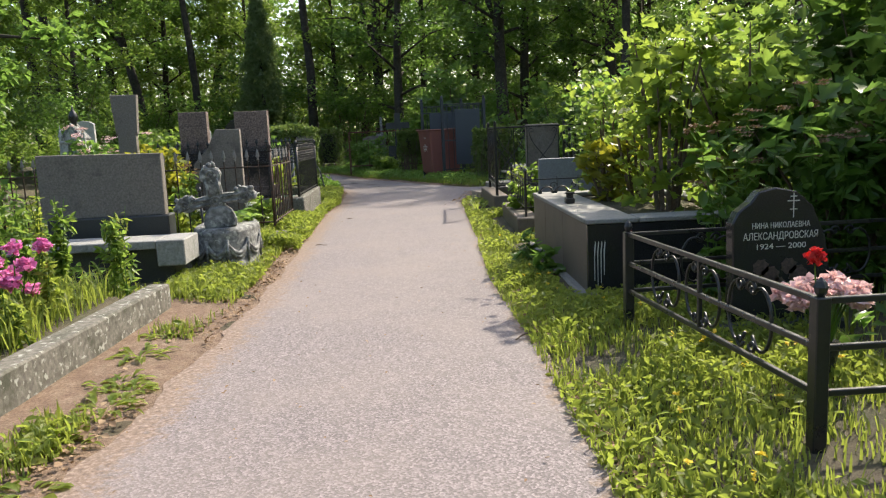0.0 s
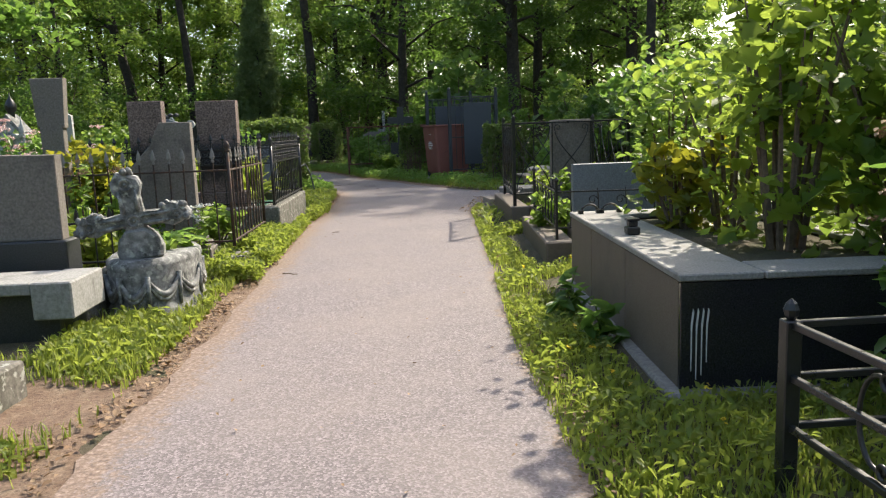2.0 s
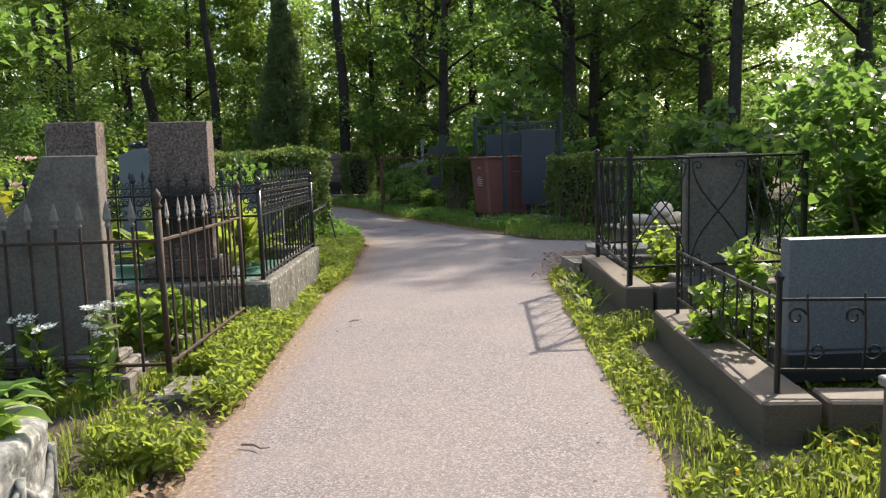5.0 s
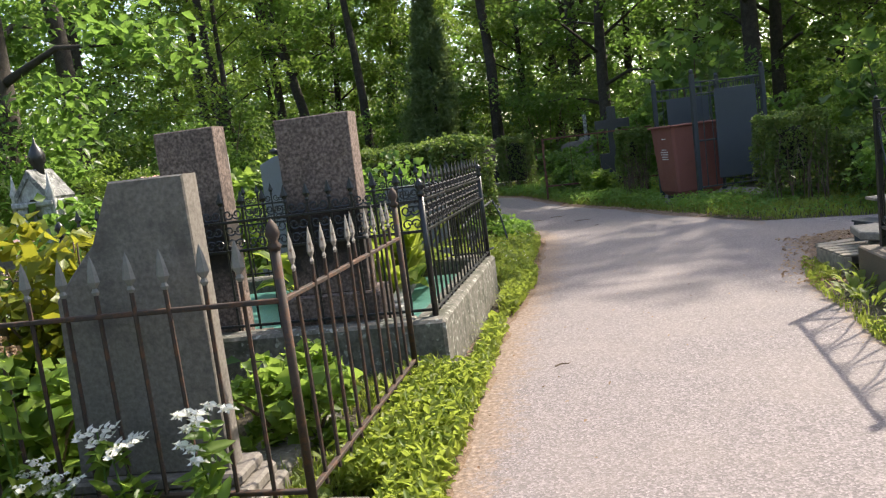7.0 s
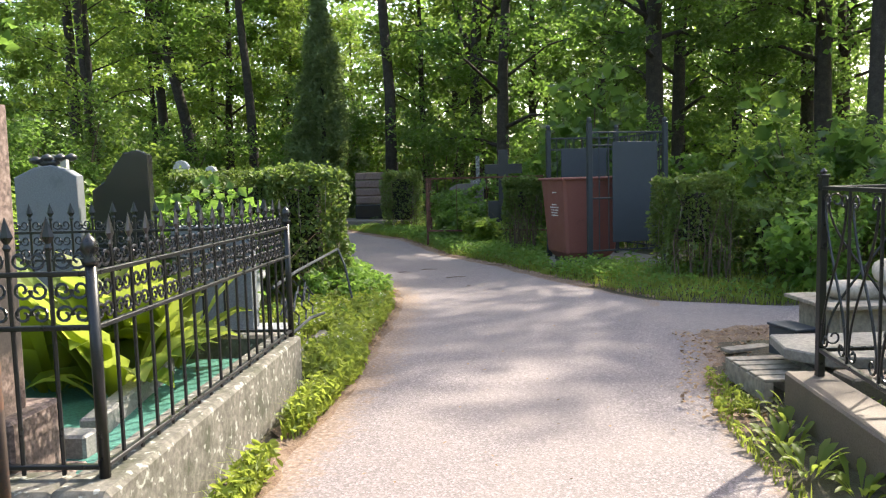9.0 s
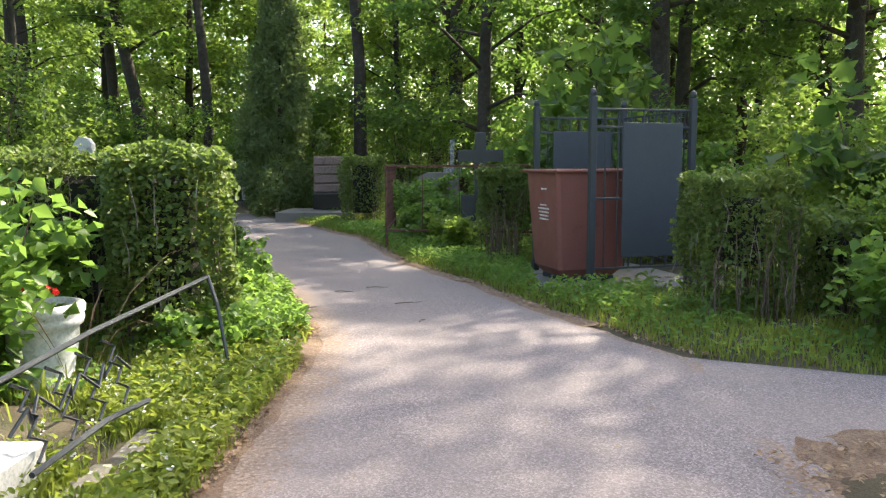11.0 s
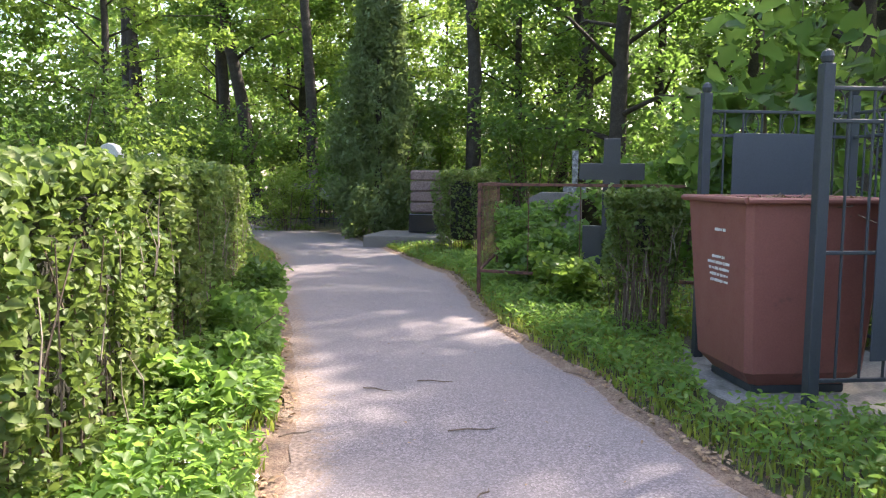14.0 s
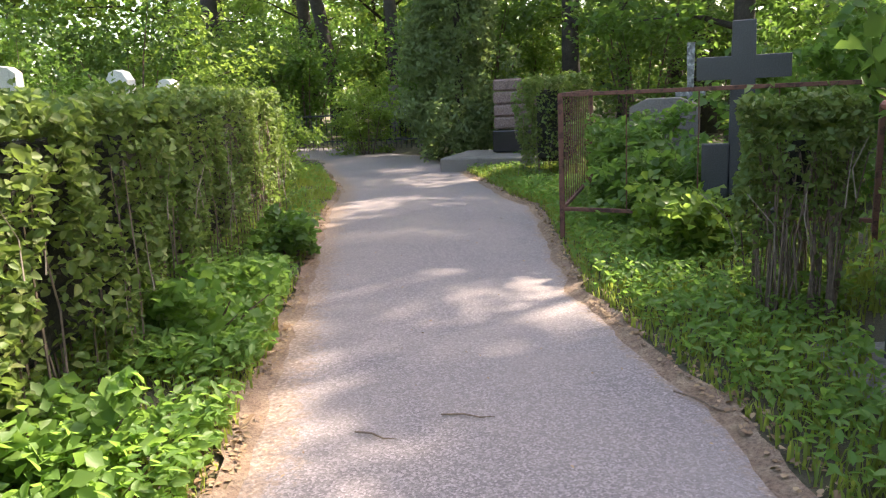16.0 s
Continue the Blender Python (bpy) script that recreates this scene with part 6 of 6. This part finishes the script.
kerb("broken stone kerb under the bent railing", [(-1.16, 16.5, -1.13, 17.15, 0.13), (-1.1, 17.19, -1.13, 17.7, 0.12)], -0.05, 0.08, ROUGH_CONCRETE, 0.025)
for k, (x, y, w) in enumerate(((-1.35, 18.2, 0.3), (-1.55, 18.5, 0.25), (-1.3, 18.55, 0.2), (-0.95, 19.0, 0.14))):
    st = thing("stone_fragment", pose(x, y, 0.06, 3, 5, 40 * k), "flat broken stone lying in the weeds", "stone", "broken stones")
    part("stone", Shape().slab([(-w * 0.5, -w * 0.3), (w * 0.4, -w * 0.4), (w * 0.5, w * 0.2), (0, w * 0.4), (-w * 0.45, w * 0.25)], 0, 0.05, 0.008, Matrix.Rotation(math.pi / 2, 4, "X")), CONCRETE, st)

# ---- near bushes and weeds ----
NEAR = [
    (101, 1.6, 1.2, 620, 0.14, LEAF_BRIGHT, "green maple bush growing on the raised grave", 3.25, 7.45, 0.5),
    (102, 2.9, 2.6, 2500, 0.19, LEAF_DARK, "large dark-green maple beside the raised grave", 4.7, 7.6, None),
    (103, 1.25, 0.85, 560, 0.075, LEAF_SUN, "yellow-green sapling on the raised grave", 2.65, 8.35, 0.55),
    (133, 1.6, 0.9, 430, 0.12, LEAF_SUN, "yellow-green maple sapling on the raised grave", 2.62, 7.6, 0.55),
    (132, 0.6, 0.6, 170, 0.12, LEAF_YELLOW, "yellow-leaved maple seedling on the raised grave", 2.42, 8.6, 0.55),
    (104, 2.0, 2.2, 2100, 0.13, LEAF_SUN, "green bush behind the raised grave", 4.3, 10.0, None),
    (105, 1.3, 0.7, 650, 0.07, LEAF_BRIGHT, "light-green sapling on the raised grave", 2.5, 9.05, 0.5),
    (106, 2.2, 2.4, 2300, 0.18, LEAF_DARK, "dark-green maple bush behind the black headstone", 4.8, 5.9, None),
    (131, 1.5, 1.4, 900, 0.15, LEAF, "green bush behind the black headstone", 3.6, 6.7, None),
    (107, 1.9, 1.8, 3200, 0.12, LEAF, "green bush inside the fenced grave", 4.3, 13.4, None),
    (108, 2.2, 2.4, 2700, 0.12, LEAF_BRIGHT, "light-green bush behind the fenced graves", 4.6, 11.4, None),
    (109, 0.5, 0.9, 1000, 0.09, LEAF_BRIGHT, "light-green plants in the fenced grave", 2.35, 11.5, 0.1),
    (110, 0.45, 0.9, 900, 0.08, LEAF_SUN, "yellow-green plants in the tall fenced grave", 2.75, 14.1, 0.15),
    (111, 0.4, 0.8, 1200, 0.09, LEAF_BRIGHT, "leafy green weeds inside the rusty fence", -1.6, 12.3, 0.05),
    (112, 0.6, 1.0, 1500, 0.11, LEAF_BRIGHT, "leafy green weeds inside the rusty fence", -2.7, 11.75, 0.05),
    (113, 1.3, 0.9, 1500, 0.10, LEAF_YELLOW, "yellow-green bush beside the slanted stone", -2.75, 12.3, 0.1),
    (114, 0.5, 0.8, 1200, 0.08, LEAF_WEED, "green plants before the rusty fence", -2.3, 10.6, 0.05),
    (115, 0.8, 1.4, 2200, 0.10, LEAF, "green weeds inside the rusty frame fence", 0.1, 27.4, 0.05),
    (116, 1.1, 1.3, 2200, 0.10, LEAF, "green weeds inside the rusty frame fence", -0.4, 28.6, 0.05),
    (117, 0.55, 1.2, 2000, 0.09, LEAF_BRIGHT, "low green weeds beside the path", 0.3, 26.0, 0.0),
    (118, 1.1, 1.8, 2400, 0.12, LEAF, "green bush among the graves", -4.6, 14.6, 0.0),
    (119, 1.4, 2.0, 2600, 0.12, LEAF_BRIGHT, "light-green bush among the graves", -4.8, 18.2, 0.0),
    (120, 1.5, 2.2, 2800, 0.12, LEAF, "green bush among the graves", -5.2, 10.8, 0.0),
    (121, 1.3, 1.6, 2400, 0.11, LEAF, "green bush by the black headstones", -2.6, 18.3, 0.0),
    (122, 0.6, 1.2, 1800, 0.09, LEAF_BRIGHT, "fern and weeds behind the black fence", -2.6, 16.6, 0.0),
    (123, 1.0, 1.5, 1600, 0.10, LEAF_FRESH, "green weeds beside the square hedge", 4.0, 19.6, 0.0),
    (124, 0.4, 0.8, 1200, 0.07, LEAF_FRESH, "weeds at the foot of the long hedge", -1.45, 19.1, 0.0),
    (125, 0.5, 0.9, 1500, 0.08, LEAF_FRESH, "weeds at the foot of the long hedge", -1.9, 21.5, 0.0),
    (126, 0.5, 0.9, 1500, 0.08, LEAF_FRESH, "weeds at the foot of the long hedge", -2.5, 23.2, 0.0),
    (127, 0.45, 0.9, 1400, 0.08, LEAF, "weeds at the foot of the long hedge", -3.3, 25.6, 0.0),
    (128, 1.7, 1.8, 2200, 0.12, LEAF, "green bush behind the bin", 3.4, 24.8, 0.0),
    (129, 2.0, 2.2, 2800, 0.13, LEAF, "green bush behind the dark cross", 1.6, 28.6, 0.0),
]
for seed, h, w, n, leaf, mat, label, x, y, z in NEAR:
    b = make_bush(seed, h, w, n, leaf, mat, label, group="bushes among the graves", stems=8, aspect=0.8, outline=MAPLE if leaf > 0.115 and y < 9.3 else OVATE if y < 9.5 else KITE)
    b.matrix_basis = pose(x, y, float(ground_z(x, y)) if z is None else z)

for seed, x, y, h, w, n in ((138, 2.35, 25.2, 3.3, 1.5, 420), (139, 5.3, 22.6, 2.5, 1.8, 420), (137, 6.0, 20.2, 1.9, 1.8, 380)):
    b = make_bush(seed, h, w, n, 0.24, LEAF_DARK, "young maple with large pale-green leaves", name="maple_sapling", category="tree", group="maple saplings", stems=5, aspect=0.95, outline=MAPLE)
    b.matrix_basis = pose(x, y, float(ground_z(x, y)))

FLUFF = "tall thistle with narrow leaves and pale fluffy seed heads"
for k, (x, y, h) in enumerate(((2.5, 6.35, 1.25), (2.78, 6.4, 1.4), (3.1, 6.3, 1.45), (3.35, 6.2, 1.3))):
    tall_weed(130 + k, FLUFF, x, y, h, 5, LEAF, DRY_LEAF, 0.035, 0.15)
for k, (x, y, h) in enumerate(((-2.35, 7.15, 0.95), (-2.15, 7.3, 0.8), (-2.7, 7.4, 0.8), (-1.85, 7.5, 0.6), (-2.5, 6.9, 0.6))):
    tall_weed(140 + k, "grey-green wormwood stalks in the grave bed", x, y, h, 7, LEAF_BRIGHT, None, 0.03, 0.09, z=0.15, leafy=36)
for k, (x, y, h) in enumerate(((-1.5, 11.05, 0.62), (-1.75, 11.1, 0.66), (-2.0, 11.0, 0.6), (-2.1, 10.9, 1.2), (-2.5, 11.0, 1.1), (-3.0, 10.9, 1.3))):
    tall_weed(150 + k, "tall weed with small white flower heads", x, y, h, 3, LEAF_BRIGHT, PETAL_WHITE if k < 3 else DRY_LEAF, 0.04 if k < 3 else 0.03, 0.12, z=0.05)
for k, (x, y, h) in enumerate(((-3.4, 12.4, 1.6), (-3.9, 12.8, 1.7), (-4.3, 13.6, 1.6), (-3.7, 15.0, 1.5))):
    tall_weed(160 + k, "tall weed with pale flower plumes among the graves", x, y, h, 4, LEAF, PETAL_PALE, 0.05, 0.15, z=0.05)
for k, (x, y, h) in enumerate(((-0.3, 27.2, 1.0), (0.3, 27.1, 0.95), (-0.6, 27.6, 1.1), (0.0, 27.9, 1.2), (0.5, 27.4, 0.9))):
    tall_weed(170 + k, "tall green weed inside the rusty frame fence", x, y, h, 5, LEAF, None, 0.03, 0.14, z=0.05)
for k, (x, y) in enumerate(((1.6, 7.7), (1.6, 8.35))):
    tall_weed(180 + k, "small broad-leaved weed by the raised grave", x, y, 0.34, 3, LEAF, None, 0.03, 0.17, leafy=12, group="small weeds")

# ---- grass, weeds and fallen leaves ----
KEEP_OUT = [(1.62, 3.5, 6.72, 9.6), (1.7, 2.0, 10.0, 12.2), (1.68, 2.25, 13.0, 15.2), (-1.85, -1.4, 1.0, 7.45), (-1.95, -1.1, 8.9, 10.1), (-3.3, -1.6, 7.9, 9.2), (-3.6, -0.84, 13.12, 15.85), (-1.2, -0.95, 11.2, 11.6), (1.3, 3.6, 22.0, 24.2), (1.9, 3.9, 15.2, 17.3), (-1.22, -1.02, 16.5, 17.6)]


def scatter(rng, n, y0, y1, d0, d1, sides=(-1, 1), patch=0.0):
    """Places beside the path, d0 to d1 from its edge, outside what stands there."""
    y = rng.uniform(y0, y1, n)
    d = d0 + (d1 - d0) * rng.uniform(0, 1, n)
    side = rng.choice(sides, n)
    x = np.where(side < 0, edge(LEFT, y) - d, edge(RIGHT, y) + d)
    ok = off_path(x, y) > min(0.01, d0)
    for a, b, c, e in KEEP_OUT:
        ok &= ~((x > a) & (x < b) & (y > c) & (y < e))
    clump = np.sin(x * 2.9 + y * 1.3) + np.sin(y * 3.7 - x * 2.1) + np.sin(x * 7.1 + 1) * np.sin(y * 6.3)
    ok &= clump + rng.normal(0, 0.5, n) > patch + 1.3 * ((side < 0) & (y < 7.5))
    x, y = x[ok], y[ok]
    return np.stack([x, y, ground_z(x, y) - 0.005], 1)


def grow(name, label, points, height, width, seed, mat=GRASS, lean=0.6):
    v, f = blade_cloud(np.random.default_rng(seed), points, height, width, lean)
    tagged(new(name, tris(name, v, f, mat)), label, "grass", kind="stuff")


rng = np.random.default_rng(200)
verge = scatter(rng, 5000, 12.6, 16.4, 0.0, 0.4, (-1,), -1.0)
grow("grass", "long grass under the fence kerb beside the path", verge, 0.2, 0.005, 6, lean=0.9)
grow("grass", "lush sunlit grass beside the path", scatter(rng, 77000, 0, 16, -0.05, 1.6, (1,), -1.7), 0.085, 0.0042, 1)
grow("grass", "thin grass between path and graves", scatter(rng, 70000, 0, 19, 0.15, 1.2, (-1,), -0.5), 0.10, 0.0045, 2)
grow("grass", "grass in the shade along the far path", scatter(rng, 66000, 18, 34, 0.1, 2.2, (-1, 1), -1.7), 0.11, 0.006, 3)
grow("grass", "long grass among the graves", scatter(rng, 40000, 0, 36, 1.3, 5.5, (-1, 1), -0.6), 0.24, 0.007, 4)
grow("grass", "thin short grass beside the broken railing", scatter(rng, 9000, 16.4, 19.8, 0.06, 0.9, (-1,), -0.6), 0.10, 0.004, 7)
bed_pts = np.stack([rng.uniform(-3.6, -1.8, 9000), rng.uniform(1.8, 7.3, 9000), np.full(9000, 0.16)], 1)
grow("grass", "long grass in the planted grave bed", bed_pts, 0.26, 0.005, 5, lean=0.8)


def ground_leaves(name, label, points, size, rise, seed, mat, category="weeds", up=0.9, aspect=0.5):
    rng = np.random.default_rng(seed)
    if category == "leaves":
        points = np.maximum(points, (-99, -99, 0.018))
    p = points + np.stack([np.zeros(len(points)), np.zeros(len(points)), rng.uniform(0.3, 1.0, len(points)) * rise], 1)
    v, f = leaf_cloud(rng, p, size, up, aspect, 0.1, KITE if len(points) > 12000 else OVATE)
    tagged(new(name, tris(name, v, f, mat)), label, category, kind="stuff")


ground_leaves("ground_weeds", "bright leafy weeds crowding the foot of the hedge", scatter(rng, 11000, 19.3, 25.0, 0.1, 0.9, (-1,), -1.1), 0.066, 0.24, 24, LEAF_FRESH)
for k, (px, py) in enumerate(((-1.12, 4.3), (-1.2, 4.75), (-1.14, 5.2), (-1.22, 5.6), (-1.1, 5.45), (-1.26, 6.1), (-1.18, 3.7), (-1.2, 6.6))):
    leafy_plant(300 + k, "small plantain rosette growing in bare earth", px, py, float(ground_z(px, py)), 24, 0.12 + 0.03 * (k % 3), 0.04, 0.6, 0.5, LEAF_WEED, "plantain", "plantains by the kerb")
ground_leaves("ground_weeds", "leafy ground elder before the bin and the fenced graves", scatter(rng, 11000, 20.6, 30.5, 0.2, 1.7, (1,), -0.9), 0.06, 0.2, 25, LEAF_FRESH)
ground_leaves("ground_weeds", "broad-leaved weeds in the grass", scatter(rng, 31000, 1, 17, -0.05, 1.5, (1,), -0.8), 0.055, 0.10, 11, LEAF_WEED, "weeds", 0.35, 0.42)
ground_leaves("ground_weeds", "plantain and dandelion leaves between path and graves", scatter(rng, 16000, 1, 19, 0.14, 1.2, (-1,), 0.1), 0.065, 0.09, 12, LEAF_WEED)
ground_leaves("ground_weeds", "ground elder in the shade along the far path", scatter(rng, 26000, 18, 34, 0.12, 2.4, (-1, 1), -0.5), 0.06, 0.14, 13, LEAF_FRESH)
ground_leaves("ground_weeds", "small mixed weeds beside the broken railing", scatter(rng, 7500, 16.4, 20.0, 0.06, 1.0, (-1,), -0.7), 0.05, 0.17, 23, LEAF_WEED)
ground_leaves("ground_weeds", "low weeds among the graves", scatter(rng, 26000, 0, 40, 1.3, 6.5, (-1, 1), -0.8), 0.12, 0.3, 14, LEAF)
ground_leaves("ground_weeds", "lush dandelion leaves under the fence kerb", scatter(rng, 19000, 10.2, 16.6, -0.03, 0.42, (-1,), -1.1), 0.055, 0.2, 19, LEAF_WEED, "weeds", 0.3, 0.4)
ground_leaves("fallen_leaves", "dry brown leaves along the path's edge", scatter(rng, 10000, 1, 33, -0.0, 0.4, (-1,), -1.0), 0.035, 0.02, 15, DRY_LEAF, "leaves", 2.5, 0.7)
ground_leaves("fallen_leaves", "dry brown leaves along the path's edge", scatter(rng, 3500, 1, 33, 0.0, 0.22, (1,), -1.0), 0.035, 0.02, 16, DRY_LEAF, "leaves", 2.5, 0.7)
y = rng.uniform(0, 33, 420)
x = edge(LEFT, y) + (edge(RIGHT, y) - edge(LEFT, y)) * rng.beta(0.6, 0.9, 420)
ground_leaves("fallen_leaves", "a few dry leaf scraps on the asphalt", np.stack([x, y, np.full(420, 0.012)], 1), 0.022, 0.008, 17, DRY_LEAF, "leaves", 3.0, 0.6)
junction = np.stack([rng.uniform(1.3, 3.0, 1500), rng.uniform(15.0, 17.8, 1500), np.full(1500, 0.03)], 1)
ground_leaves("fallen_leaves", "brown leaf litter where the paths meet", junction[off_path(junction[:, 0], junction[:, 1]) > -0.25], 0.035, 0.02, 21, DRY_LEAF, "leaves", 2.5, 0.7)
white = scatter(rng, 260, 16.4, 20.5, 0.1, 1.1, (-1,), -0.6)
ground_leaves("clover_flowers", "small white flowers in the weeds", np.repeat(white + (0, 0, 0.1), 5, 0) + rng.normal(0, 0.008, (len(white) * 5, 3)), 0.02, 0.03, 22, PETAL_WHITE, "flowers", 1.2, 0.7)
dots = scatter(rng, 160, 1, 17, 0.15, 1.4, (1,), -0.5)
ground_leaves("dandelion_flowers", "small yellow dandelion flowers in the grass", np.repeat(dots + (0, 0, 0.1), 5, 0) + rng.normal(0, 0.006, (len(dots) * 5, 3)), 0.022, 0.01, 18, PETAL_YELLOW, "flowers", 1.5, 0.7)

for k, (x, y, turn, l) in enumerate(((-0.52, 10.55, -25, 0.16), (-0.1, 21.6, 20, 0.3), (-0.9, 22.3, -10, 0.22), (-1.1, 21.3, 40, 0.2), (0.1, 20.7, 70, 0.15), (-0.55, 22.6, 5, 0.26), (0.5, 23.0, -40, 0.35), (1.12, 6.0, 50, 0.25), (-0.3, 13.4, 30, 0.12))):
    tw = thing("twig", pose(x, y, 0.022, 0, 0, turn), "thin dry twig lying on the asphalt", "twig", "twigs on the path")
    part("twig", Shape().tube([(-l / 2, 0, 0), (-l * 0.1, 0.012, 0.004), (l * 0.25, -0.008, 0.002), (l / 2, 0.015, 0)], [0.005, 0.005, 0.004, 0.002], 5), TWIG, tw)
for k, (x, y, n) in enumerate(((1.82, 14.72, 26), (1.95, 14.95, 22), (1.8, 14.35, 20), (1.9, 14.05, 16), (2.05, 15.2, 14), (1.75, 13.6, 16))):
    leafy_plant(320 + k, "sunlit dandelion clump at the foot of the kerb", x, y, float(ground_z(x, y)), n, 0.13 + 0.02 * (k % 3), 0.045, 1.3, 0.6, LEAF_WEED, "dandelion", "dandelions at the kerb")
for k, (x, y, h) in enumerate(((-1.95, 6.6, 0.5), (-2.3, 6.35, 0.62), (-2.75, 6.7, 0.7), (-1.85, 5.9, 0.42), (-2.2, 5.6, 0.5), (-1.9, 5.2, 0.36), (-2.5, 7.75, 1.0), (-1.95, 7.85, 0.7))):
    tall_weed(340 + k, "pale green weed stalks crowding the grave bed", x, y, h, 5, LEAF_WEED, None, 0.03, 0.08, z=0.15, leafy=30)
bed_leaves = np.stack([rng.uniform(-3.4, -1.85, 2600), rng.uniform(3.0, 7.3, 2600), np.full(2600, 0.16)], 1)
ground_leaves("ground_weeds", "mixed leafy weeds covering the grave bed", bed_leaves, 0.06, 0.2, 27, LEAF_WEED, "weeds", 0.4, 0.4)
